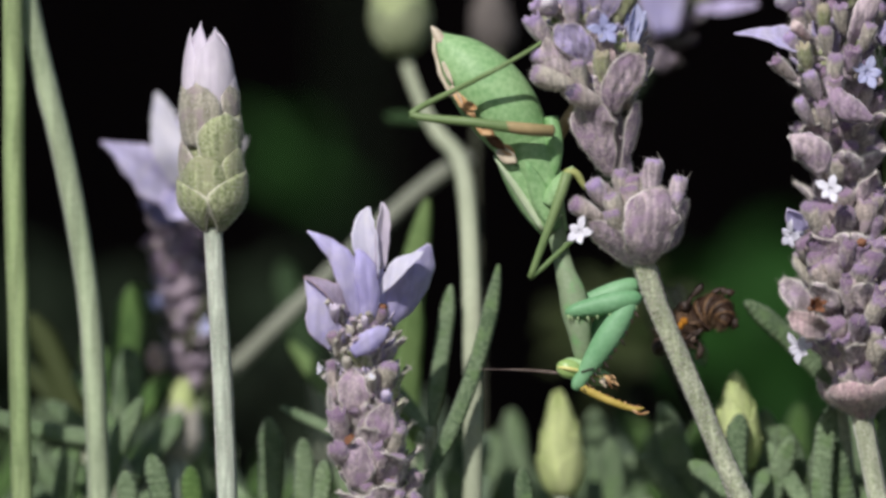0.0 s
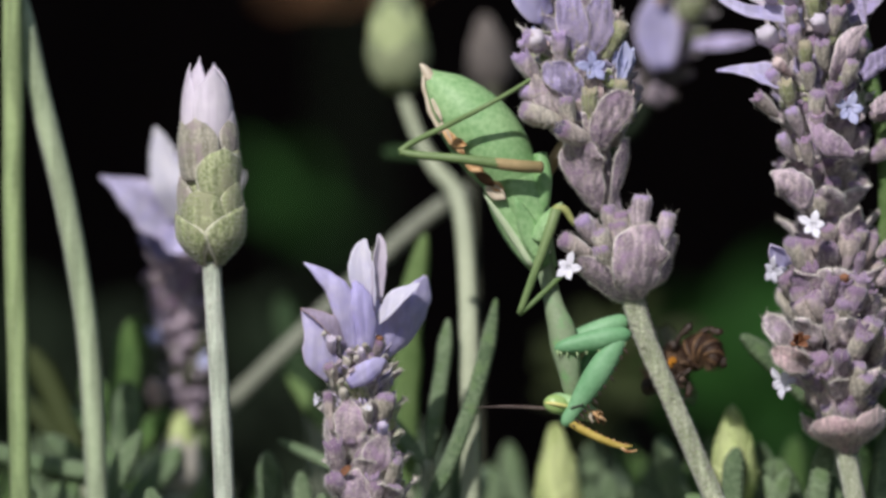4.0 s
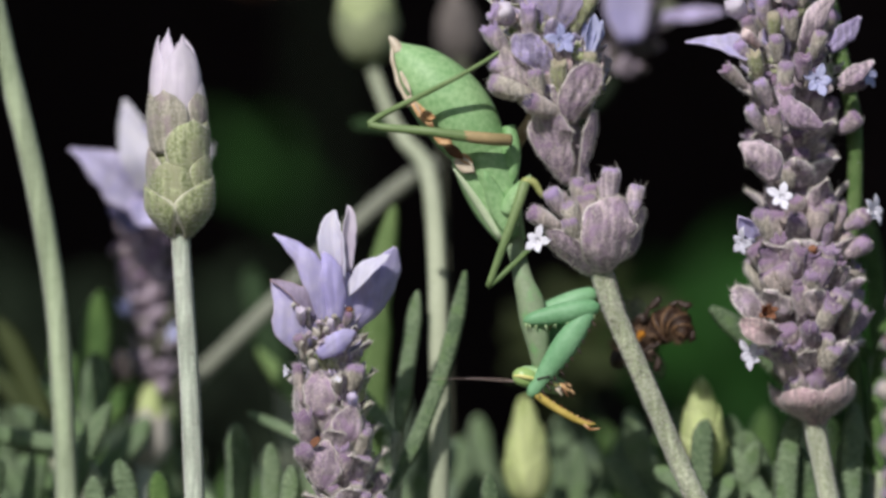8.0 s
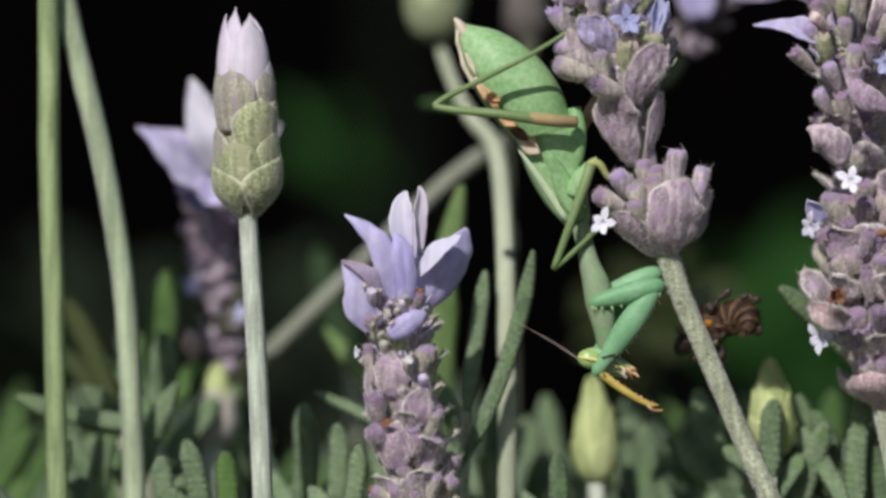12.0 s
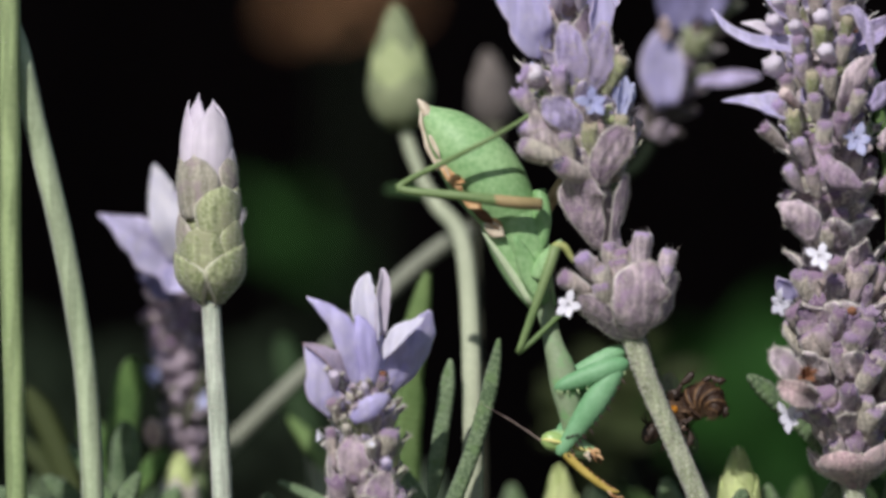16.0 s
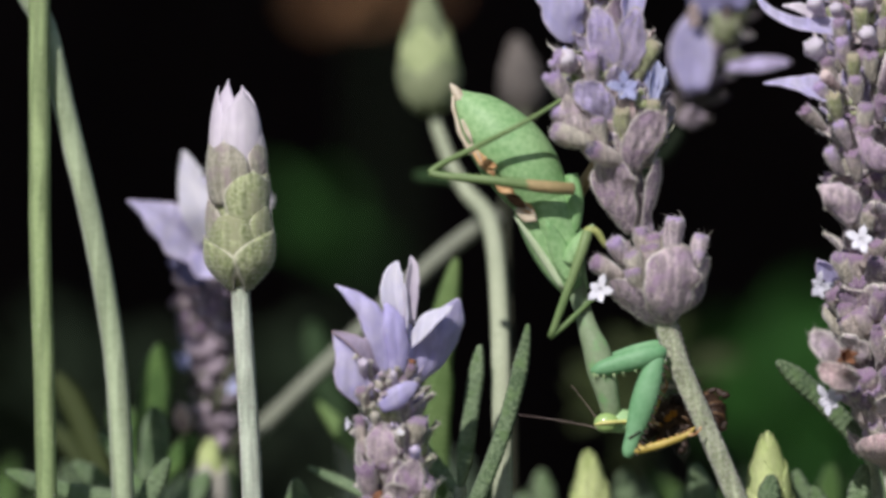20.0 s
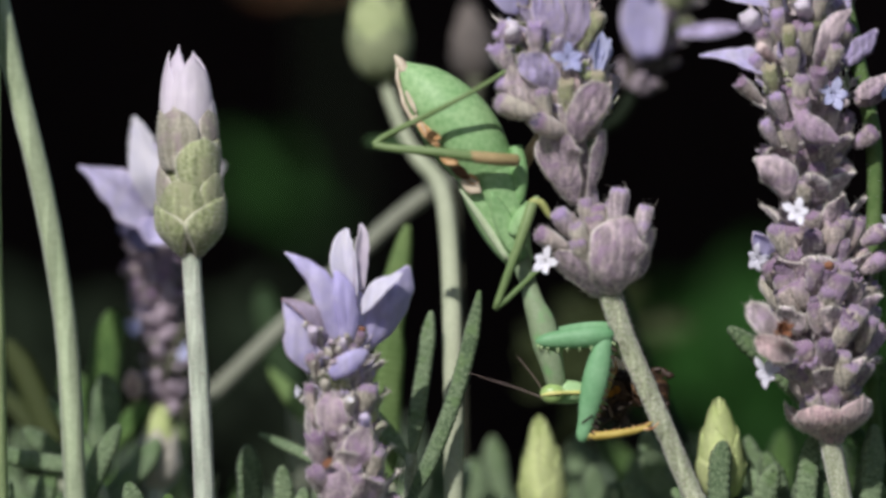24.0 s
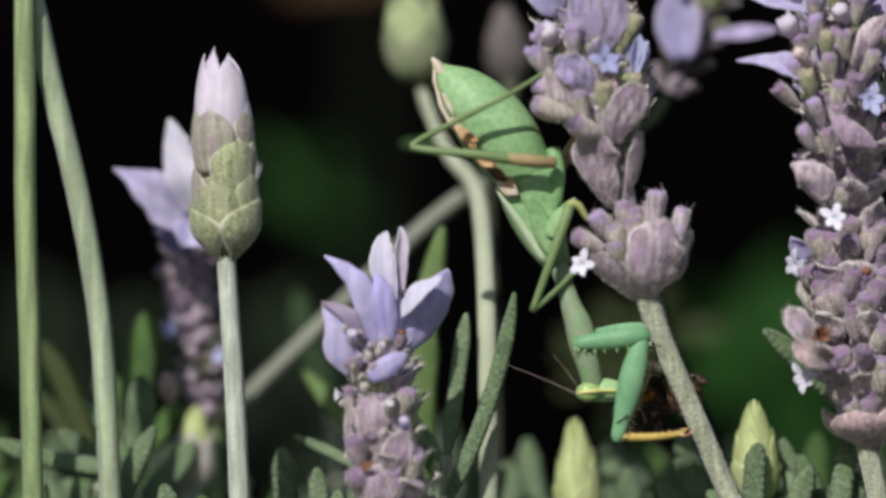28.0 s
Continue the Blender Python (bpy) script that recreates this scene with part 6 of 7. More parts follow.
def build_foreleg(mantis, hip, far):
    """Coxa, femur and tibia along +x from their joints; posed by keys."""
    hip = Vector(hip)
    x = Vector((1, 0, 0))
    rows = [(hip - x * 0.9, 0.1), (hip - x * 0.6, 0.4), (hip + x * 0.2, 0.85), (hip + x * COXA * 0.28, 1.18), (hip + x * COXA * 0.6, 1.34), (hip + x * COXA * 0.88, 1.22), (hip + x * COXA * 1.05, 0.9), (hip + x * COXA * 1.13, 0.3)]
    coxa = part("foreleg_coxa", tube([(tuple(p), r) for p, r in rows], 14, 5, 0.8), MANTIS_DEEP, mantis, "smooth green upper segment of a grasping foreleg", origin=hip)
    for thorn in spines([(tuple(p), r) for p, r in rows], 9, 0.45, (0, -0.3, -1)):
        part("spine", thorn, MANTIS_PALE, coxa)
    rows = [(hip - x * 0.3, 0.6), (hip + x * FEMUR * 0.08, 1.05), (hip + x * FEMUR * 0.3, 1.52), (hip + x * FEMUR * 0.52, 1.6), (hip + x * FEMUR * 0.72, 1.32), (hip + x * FEMUR * 0.86, 1.0), (hip + x * FEMUR * 1.0, 0.85), (hip + x * FEMUR * 1.06, 0.4)]
    femur = part("foreleg_femur", tube([(tuple(p), r) for p, r in rows], 14, 5, 0.75), MANTIS_DEEP, mantis, "thick green spined segment of a grasping foreleg", origin=hip)
    for thorn in spines([(tuple(p), r) for p, r in rows], 12, 0.95, (0.35, -0.35, 1)):
        part("spine", thorn, MANTIS_PALE if far else DARK_CHITIN, femur)
    slit = [(hip + x * (FEMUR * 0.88 - 0.42 * k) + Vector((0, -0.78 - 0.02 * k, -0.5 + 0.36 * k)), 0.13) for k in range(4)]
    part("claw_groove", tube([(tuple(p), r) for p, r in slit], 6, 3), DARK_CHITIN, femur, "dark groove for the claw")
    rows = [(hip - x * 0.4, 0.5), (hip + x * TIBIA * 0.3 - Vector((0, 0, 0.25)), 0.52), (hip + x * TIBIA * 0.7 - Vector((0, 0, 0.2)), 0.46), (hip + x * TIBIA * 0.95 + Vector((0, 0, 0.1)), 0.32), (hip + x * TIBIA * 1.08 + Vector((0, 0, 0.7)), 0.08)]
    tibia = part("foreleg_tibia", tube([(tuple(p), r) for p, r in rows], 10, 5, 0.9), AMBER, mantis, "amber curved claw of a grasping foreleg", origin=hip)
    for thorn in spines([(tuple(p), r) for p, r in rows], 11, 0.3, (0.4, -0.2, 1)):
        part("spine", thorn, ORANGE, tibia)
    tip = hip + x * TIBIA * 0.9
    part("tarsus", tube([(tuple(tip), 0.22), (tuple(tip + Vector((1.2, -0.3, -0.2))), 0.18), (tuple(tip + Vector((2.2, -0.3, 0.5))), 0.1)], 6, 3), ORANGE, tibia)
    return coxa, femur, tibia


def build_mantis():
    mantis = thing("praying_mantis", (12.3, 0, 400.8), "plump green praying mantis hanging head down on the lavender spike", "mantis")
    rows = [((-2.2, 0, 421.4), 0.2), ((-1.5, 0, 420.5), 1.0), ((-0.6, 0, 419.5), 1.9), ((1.1, 0, 417.9), 3.2), ((3.0, 0, 415.9), 4.05), ((5.0, 0, 413.6), 4.5), ((6.9, 0, 411.0), 4.4), ((8.6, 0, 408.3), 3.7), ((10.1, 0, 405.5), 2.7), ((11.2, 0, 403.3), 1.9)]
    abdomen = part("abdomen", tube(rows, 28, 6, 0.92), MANTIS, mantis, "swollen smooth green abdomen")
    part("tail_tip", tube([((-1.0, -0.5, 419.8), 0.9), ((-1.8, -0.5, 421.1), 0.6), ((-2.4, -0.5, 421.9), 0.15)], 8, 3), CREAM, abdomen, "pale brownish tail tip")
    part("edge_strip", tube([((-2.0, -1.0, 420.4), 0.2), ((-2.0, -1.3, 419.0), 0.3), ((-1.6, -1.6, 417.4), 0.26), ((-1.2, -1.8, 415.9), 0.34), ((-0.6, -2, 414.7), 0.28), ((0.2, -2.3, 413.3), 0.42)], 8, 5, 1, 0, 0.12), CREAM, abdomen, "cream side edge")
    part("thorax", tube([((8.5, 0, 408.3), 3.2), ((9.7, 0, 406.2), 3.3), ((10.8, 0, 403.6), 2.9), ((11.7, 0, 401.1), 2.35), ((12.5, 0, 398.7), 1.75), ((13.2, 0, 396.4), 1.4)], 20, 5, 0.95), MANTIS, mantis, "green middle body")
    for a, b, w, face, mat, name in (((12.1, -1.6, 396.4), (5.4, -2.4, 406.8), 3.4, (-0.55, -1, 0.1), MANTIS, "wing"), ((11.4, -1.8, 396.7), (5.3, -2.4, 405.9), 1.0, (-0.7, -1, 0), WING_EDGE, "wing_edge"), ((13.1, -2, 397.0), (9.3, -3.6, 405.2), 2.6, (0.1, -1, 0.2), MANTIS, "wing")):
        part(name, petal(a, b, w, face, -0.3, 0.05, 0, 0.4, 0.5, 0.25, 5, 9), mat, mantis, "short green wing pad" if name == "wing" else "pale wing edge")
    for a, b, w, mat in (((-1.0, -2.4, 417.5), (0.3, -3.2, 414.6), 0.7, CREAM), ((0.1, -3.3, 414.5), (1.5, -3.6, 411.9), 0.9, CREAM), ((0.6, -3.4, 413.6), (3.1, -4.2, 410.5), 1.5, ORANGE), ((1.5, -4, 412.4), (3.3, -4.8, 411.7), 1.2, ORANGE),
                         ((3.2, -3.8, 409.8), (5.4, -4.2, 408.3), 1.6, ORANGE), ((4.5, -3.6, 408.6), (6.7, -3.8, 406.7), 1.5, ORANGE_DARK), ((5.8, -3.2, 406.8), (8.1, -3.4, 405.1), 2.0, CREAM), ((6.1, -3.4, 407.3), (7.9, -3.6, 406.2), 1.2, ORANGE)):
        part("hind_wing_patch", petal(a, b, w, (-0.5, -1, -0.1), 0.3, 0.1, 0.1, 0.5, 0.5, 0.15, 4, 6), mat, mantis, "crumpled orange and cream hind wing")
    neck_rows = [((12.6, -0.5, 398.5), 1.4), ((13.1, -0.5, 396.4), 1.2), ((13.7, -0.7, 393.8), 1.08), ((14.3, -1, 391.3), 1.32), ((15.0, -1, 389.2), 1.66), ((15.4, -1, 387.0), 1.74), ((15.8, -1, 385.2), 1.6), ((16.1, -0.8, 383.4), 1.36), ((16.4, -0.4, 381.6), 1.15), ((16.6, 0.2, 380.4), 0.6)]
    neck = part("neck", tube(neck_rows, 16, 6, 0.85), MANTIS_NECK, mantis, "long slender green neck shield", origin=SHOULDER)
    head = part("head", tube([((13.5, -0.4, 380.0), 0.5), ((14.1, -0.4, 380.0), 1.15), ((15.2, -0.4, 379.7), 1.42), ((16.6, -0.4, 379.3), 1.45), ((18.0, -0.4, 378.8), 1.15), ((19.2, -0.4, 378.4), 0.8), ((19.8, -0.4, 378.2), 0.3)], 16, 5, 1.15), MANTIS, mantis, "triangular green head", origin=NAPE)
    for at in ((14.3, -1.9, 379.8), (14.4, 1.1, 379.7)):
        part("eye", ball(at, (1.55, 0.95, 1.2), 18, 10, 12), EYE, head, "oval green eye")
    part("eye_band", tube([((12.9, -2.3, 380.0), 0.12), ((13.7, -2.75, 379.95), 0.24), ((14.8, -2.85, 379.75), 0.27), ((16.2, -2.2, 379.4), 0.25), ((17.8, -1.85, 378.95), 0.24), ((19.1, -1.5, 378.6), 0.16)], 8, 5), EYE_BAND, head, "pale yellow cheek band")
    for a, b, r, mat in (((18.4, -1.2, 378.9), (19.6, -1.6, 378.0), 0.36, ORANGE), ((18.0, -1.2, 378.4), (18.9, -1.6, 377.5), 0.3, CREAM), ((19.0, -0.8, 378.8), (20.1, -1.0, 378.5), 0.32, ORANGE), ((18.6, -1.0, 378.3), (19.7, -1.5, 377.4), 0.24, ORANGE_DARK),
                         ((19.2, -0.6, 378.3), (20.5, -1.1, 377.7), 0.22, ORANGE), ((18.2, -1.4, 378.8), (18.7, -1.9, 378.1), 0.26, CREAM), ((19.3, -0.3, 378.6), (20.3, -0.2, 377.1), 0.2, ORANGE_DARK)):
        part("mouthpart", tube([(a, r), (tuple((Vector(a) + Vector(b)) / 2 + Vector((0.1, -0.1, 0.15))), r * 0.9), (b, r * 0.4)], 8, 3), mat, head, "orange-brown mouthpart")
    feelers = []
    for y, turn in ((-1.6, 0), (0.2, 0)):
        root = (13.7, 0, 379.2)
        root = Vector((root[0], y, root[2]))
        tip = root + Matrix.Rotation(radians(turn), 3, "Y") @ Vector((-10.5 if y < 0 else -6.5, 0, 0.2))
        feelers.append(part("antenna", tube([(tuple(root), 0.042), (tuple((root + tip) / 2 + Vector((0, 0, 0.15))), 0.03), (tuple(tip), 0.016)], 6, 5), FEELER, mantis, "hair-thin antenna", origin=root))
    near = build_foreleg(mantis, HIP, False)
    far = build_foreleg(mantis, Vector(HIP) + Vector((0.3, 3.5, 0.3)), True)
    hind_limbs = (("hind_femur", [((11.5, -5, 409.0), 0.72), ((8.0, -6.4, 409.3), 0.72), ((2.5, -6.6, 410.0), 0.6), ((-2.7, -5.4, 410.5), 0.5), ((-4.9, -5, 410.9), 0.45)], MANTIS_OLIVE, "long green hind leg, orange at its root"), ("hind_femur_root", [((12.4, -4.4, 409.0), 0.78), ((10.1, -5.8, 409.1), 0.8), ((7.3, -6.5, 409.4), 0.73), ((5.4, -6.6, 409.7), 0.5)], HIND_ROOT, "tawny root of the hind leg"), ("hind_tibia", [((-4.9, -5, 410.9), 0.46), ((-3.4, -5.2, 412.0), 0.40), ((1.1, -6.8, 414.2), 0.36), ((5.9, -8.2, 416.6), 0.31), ((9.8, -6.4, 418.9), 0.27), ((11.2, -5.6, 419.9), 0.25)], MANTIS_OLIVE, "thin olive lower hind leg"),
                  ("hind_tarsus", [((11.2, -5.6, 419.9), 0.26), ((12.4, -5, 420.8), 0.2), ((13.3, -4.6, 421.7), 0.12)], MANTIS_OLIVE, "tiny olive foot"),)
    middle_limbs = (("far_hind_femur", [((12.8, 1.5, 407.8), 0.9), ((14.1, 2.2, 409.9), 0.85), ((15.5, 3, 412.2), 0.7)], HIND_ROOT, "brownish far hind leg"), ("hind_coxa", [((12.4, -1, 410.7), 0.9), ((12.8, -1.6, 407.7), 1.1), ((12.7, -1.4, 404.8), 0.9), ((12.2, -1, 402.9), 0.5)], MANTIS, "green hip"), ("middle_coxa", [((12.1, -2, 400.1), 1.1), ((13.1, -2.6, 402.0), 1.1), ((14.2, -3.2, 403.6), 0.75)], MANTIS, "green hip of the middle leg"),
                    ("middle_femur", [((14.3, -3.4, 403.8), 0.72), ((13.5, -3.9, 401.2), 0.68), ((11.7, -4, 396.2), 0.55), ((9.8, -3.6, 391.0), 0.42)], MANTIS_OLIVE, "olive middle leg"),)
    other_limbs = (("middle_tibia", [((9.7, -3.6, 391.0), 0.42), ((11.6, -3, 392.5), 0.38), ((14.0, -2, 394.7), 0.32), ((15.4, -1, 395.9), 0.26)], MANTIS_OLIVE, "olive lower middle leg"), ("far_middle_tibia", [((13.9, -2.6, 403.4), 0.6), ((14.6, -2.8, 404.0), 0.55), ((15.5, -2.8, 403.7), 0.5), ((16.2, -2.6, 402.6), 0.4), ((16.6, -2.4, 402.0), 0.3)], MANTIS_PALE_OLIVE, "pale bent foot gripping the spike"),)
    limbs = hind_limbs + middle_limbs + other_limbs
    for name, rows, mat, label in limbs:
        part(name, tube(rows, 10, 6), mat, mantis, label)
    for thorn in spines([((15.0, -3, 404.0), 0.4), ((14.3, -3, 404.0), 0.4)], 3, 0.4, (0, 0, 1)):
        part("spine", thorn, MANTIS_PALE, mantis)
    return mantis, neck, head, feelers, near, far


WING_EDGE = material("pale_wing_edge", (0.50, 0.62, 0.38), (0.68, 0.77, 0.55), 0.5, 1.5, 0.3, 0.1, 0.1)
ORANGE_DARK = material("dark_brown_membrane", (0.05, 0.025, 0.012), (0.20, 0.09, 0.04), 0.45, 2.0, 0.5, 0.3)
HIND_ROOT = material("tawny_leg_root", (0.30, 0.24, 0.11), (0.50, 0.36, 0.19), 0.5, 1.5, 0.3, 0.15)
MANTIS_PALE_OLIVE = material("pale_olive_leg", (0.24, 0.28, 0.08), (0.40, 0.42, 0.16), 0.45, 1.5, 0.3, 0.15)
EYE_BAND = material("pale_yellow_band", (0.55, 0.52, 0.14), (0.80, 0.76, 0.34), 0.35, 2.0, 0.4, 0.1)
FEELER = material("antenna_brown", (0.35, 0.25, 0.22), (0.5, 0.4, 0.36), 0.5, 2.0, 0.4, 0.0)
MANTIS_BODY, NECK, HEAD, FEELERS, NEAR_LEG, FAR_LEG = build_mantis()


# ---- the caught bee ----
BEE_BAND = material("bee_tan_band", (0.07, 0.036, 0.016), (0.24, 0.135, 0.062), 0.6, 3.5, 0.5, 0.7)
SHRED = material("pale_brown_scrap", (0.26, 0.18, 0.13), (0.52, 0.41, 0.33), 0.6, 3.0, 0.5, 0.5)


def build_bee():
    """A limp bee with a curled abdomen, seen from below and behind."""
    rng = random.Random(5)
    bee = thing("honey_bee", (30.5, 7, 384.5), "dead brown striped honey bee held by the mantis", "bee")
    curl = bend([(30.4, 6.6, 384.7, 1.7), (31.5, 6.0, 385.6, 2.0), (32.6, 5.2, 386.3, 2.05), (33.6, 4.2, 386.0, 1.8), (34.0, 3.4, 385.2, 1.3), (33.6, 2.8, 384.4, 0.45)], 6)
    for k in range(6):
        rows = [(tuple(r[:3]), r[3] * f) for r, f in zip(curl[5 * k:5 * k + 6], (0.93, 0.96, 0.99, 1.02, 1.04, 0.97))]
        ring = part("abdomen_ring", tube(rows, 16, 2, 1, 0, 0.02, rng), BEE_BROWN, bee)
        part("band", tube([(p, r * 1.05) for p, r in rows[3:5]], 16, 2, 1, 0, 0.05, rng), BEE_BAND, ring, "tan hairy band")
    part("thorax", tube([((27.3, 6, 382.8), 0.8), ((28.0, 6, 383.4), 2.0), ((29.2, 6, 384.3), 2.4), ((30.5, 6.5, 384.9), 1.4)], 16, 4, 1, 0, 0.06, rng), BEE_TAWNY, bee, "hairy brown thorax")
    for at, size in (((29.0, 3.8, 384.9), (0.55, 0.45, 0.5)), ((28.5, 3.8, 384.3), (0.5, 0.45, 0.7)), ((27.9, 4.4, 383.4), (0.4, 0.4, 0.5))):
        lump = ball(at, size, 12, 8, 30)
        part("pollen", ([tuple(Vector(q) * (1 + 0.0004 * noise.noise(Vector(q) * 3))) for q in lump[0]], lump[1]), POLLEN, bee, "orange pollen load")
    head = part("head", ball((26.4, 6.2, 382.0), (1.2, 1.3, 1.6), 16, 10, 30), DARK_CHITIN, bee, "dark head")
    for y in (5.2, 7.2):
        part("eye", ball((26.2, y, 381.9), (0.6, 0.5, 1.2), 12, 8, 30), DARK_CHITIN, head)
    for p, q in (((25.9, 5.4, 382.9), (25.0, 5, 384.0)), ((25.9, 6.4, 383.0), (25.6, 6, 384.5))):
        part("antenna", tube([(p, 0.14), (tuple((Vector(p) + Vector(q)) / 2 + Vector((-0.2, 0, 0.1))), 0.12), (q, 0.1)], 6, 3), DARK_CHITIN, head)
    # six legs: hip, knee, ankle, foot
    legs = (((29.2, 5, 386.2), (29.9, 4.6, 388.0), (30.9, 4.6, 388.8), (31.4, 4.6, 389.6)), ((28.4, 5, 385.8), (28.6, 4.4, 387.2), (29.3, 4.4, 386.9), (29.0, 4.2, 386.2)),
            ((32.6, 4.6, 388.4), (33.6, 4.4, 389.0), (34.4, 4.4, 388.4), (35.4, 4.4, 388.6)), ((33.8, 3.4, 384.9), (34.9, 3.2, 385.6), (35.4, 3.2, 384.8), (35.0, 3.2, 384.0)),
            ((30.0, 5, 383.0), (30.9, 4.6, 382.3), (31.2, 4.6, 381.1), (30.7, 4.6, 380.3)), ((28.6, 5, 382.4), (29.2, 4.6, 381.2), (28.2, 4.6, 380.6), (27.6, 4.6, 379.9)))
    for hip, knee, ankle, foot in legs:
        leg = part("leg", tube([(hip, 0.3), (tuple((Vector(hip) + Vector(knee)) / 2), 0.34), (knee, 0.24)], 8, 3), DARK_CHITIN, bee, "dark bent leg")
        part("shin", tube([(knee, 0.22), (tuple((Vector(knee) + Vector(ankle)) / 2), 0.42), (ankle, 0.55)], 8, 3, 0.6), DARK_CHITIN, leg)
        part("foot", tube([(ankle, 0.5), (tuple((Vector(ankle) + Vector(foot)) / 2), 0.46), (foot, 0.12)], 8, 3, 0.7), DARK_CHITIN, leg)
    for tip, w in (((26.6, 8.4, 389.2), 3.0), ((28.6, 8.8, 389.6), 2.2), ((31.9, 8.0, 379.2), 2.6)):
        part("wing", petal((29.3, 8.0, 384.6), tip, w, (0, -1, 0.2), 0.1, 0.03, 0.02, 0.65, 0.2, 0.05, 6, 10), WING, bee, "thin smoky wing")
    for k in range(16):
        p = Vector((28.6, 4.2, 383.7)) + Vector((rng.uniform(-2.6, 2.4), rng.uniform(-0.9, 0.6), rng.uniform(-2.2, 2.0)))
        d = Vector((rng.uniform(-1, 1), rng.uniform(-0.5, 0.1), rng.uniform(-1, 1))).normalized()
        part("torn_piece", petal(p, p + d * rng.uniform(1.0, 2.2), rng.uniform(0.3, 0.7), (0.2, -1, 0.6), 0.6, 0.3, 0.15, 0.5, 0.5, 0.15, 5, 6, rng, 0.7, 0.6), rng.choice((BEE_TAWNY, BEE_BROWN, BEE_BROWN, SHRED)), bee, "torn brown scrap")
    points, tris = [], []

    def hair(p, v, size):
        s = v.cross(Vector((0.3, 0.2, 1))).normalized() * 0.04
        k = len(points)
        points.extend((tuple(p + s), tuple(p - s), tuple(p + v * size)))
        tris.append((k, k + 1, k + 2))
    for _ in range(2200):
        v = Vector((rng.gauss(0, 1), rng.gauss(0, 1), rng.gauss(0, 1))).normalized()
        hair(Vector((28.9, 6, 384.0)) + v * 2.25, (v + Vector((0, 0, rng.uniform(-0.4, 0.4)))).normalized(), rng.uniform(0.5, 1.2))
    for _ in range(2600):
        row = curl[rng.randrange(len(curl) - 2)]
        v = Vector((rng.gauss(0, 1), rng.gauss(0, 1), rng.gauss(0, 1))).normalized()
        hair(Vector(row[:3]) + v * row[3] * 0.98, (v + Vector((0.3, -0.2, 0))).normalized(), rng.uniform(0.3, 0.8))
    for hip, knee, ankle, foot in legs:
        for _ in range(70):
            t = rng.random()
            v = Vector((rng.gauss(0, 1), rng.gauss(0, 1), rng.gauss(0, 1))).normalized()
            hair(Vector(knee) * (1 - t) + Vector(foot) * t, v, rng.uniform(0.4, 0.8))
    part("hair", (points, tris), BEE_TAWNY, bee, kind="stuff")
    return bee


BEE = build_bee()


# ---- a small fly that passes ----
def build_fly():
    fly = thing("small_fly", (0, 0, 0), "tiny dark fly on the wing", "fly")
    part("body", tube([((-1.3, 0, 0), 0.15), ((-0.8, 0, 0), 0.6), ((0.1, 0, 0), 0.55), ((0.7, 0, 0.1), 0.65), ((1.2, 0, 0.1), 0.45), ((1.5, 0, 0), 0.15)], 8, 3), DARK_CHITIN, fly)
    for s in (-1, 1):
        part("wing", petal((0.3, s * 0.3, 0.5), (-1.2, s * 1.6, 1.0), 0.9, (0, 0, 1), 0.05, 0.03, 0, 0.6, 0.3, 0.04, 3, 5), WING, fly)
        for k in range(3):
            part("leg", tube([((0.6 - 0.4 * k, s * 0.3, -0.3), 0.06), ((0.6 - 0.5 * k, s * 0.9, -0.9), 0.05), ((0.5 - 0.6 * k, s * 0.8, -1.4), 0.03)], 5, 2), DARK_CHITIN, fly)
    return fly


FLY = build_fly()

# ---- what moves ----
# seconds, millimetres to the right, millimetres up: the heads sway in the wind
MAIN_SWAY = [(0, 0.94, -0.05), (0.5, 0.25, -0.27), (1, -0.31, -0.32), (1.5, -1.23, -0.41), (2, -1.32, -0.19), (2.5, -0.96, -0.09), (4.5, 0.02,
    -0.02), (5, -0.01, 0.00), (5.5, -0.20, -0.14), (6, -0.20, -0.20), (6.5, -0.32, -0.09), (7, -0.52, -0.03), (7.5, -0.96, -0.32), (8,
    -0.08, -0.13), (8.5, -0.16, -0.34), (9, -0.11, -0.24), (9.5, -0.27, -0.27), (10, -0.66, -0.22), (10.5, -0.36, -0.12), (11, -0.67,
    -0.19), (11.5, -0.54, -0.45), (12, -0.39, -0.42), (12.5, -0.16, -0.33), (14.5, -0.76, -0.11), (15, -0.72, 0.08), (15.5, -0.64, 0.13),
    (16, -0.57, 0.19), (16.5, -0.17, 0.22), (17, -0.95, -0.11), (17.5, -0.84, 0.08), (18, -0.66, 0.17), (18.5, -0.64, 0.15), (19, -1.05,
    -0.03), (19.5, -1.20, -0.18), (20, -0.21, 0.26), (20.5, -0.12, 0.05), (21, -0.69, -0.16), (21.5, -0.75, -0.23), (23.5, -1.01, -0.23),
    (24, -1.03, -0.22), (24.5, -1.19, -0.15), (25, -1.21, -0.15), (25.5, -0.76, 0.14), (26, -1.24, -0.21), (26.5, -1.30, -0.21), (27,
    -0.87, -0.19), (27.5, -0.74, -0.24), (28, -0.78, -0.28)]
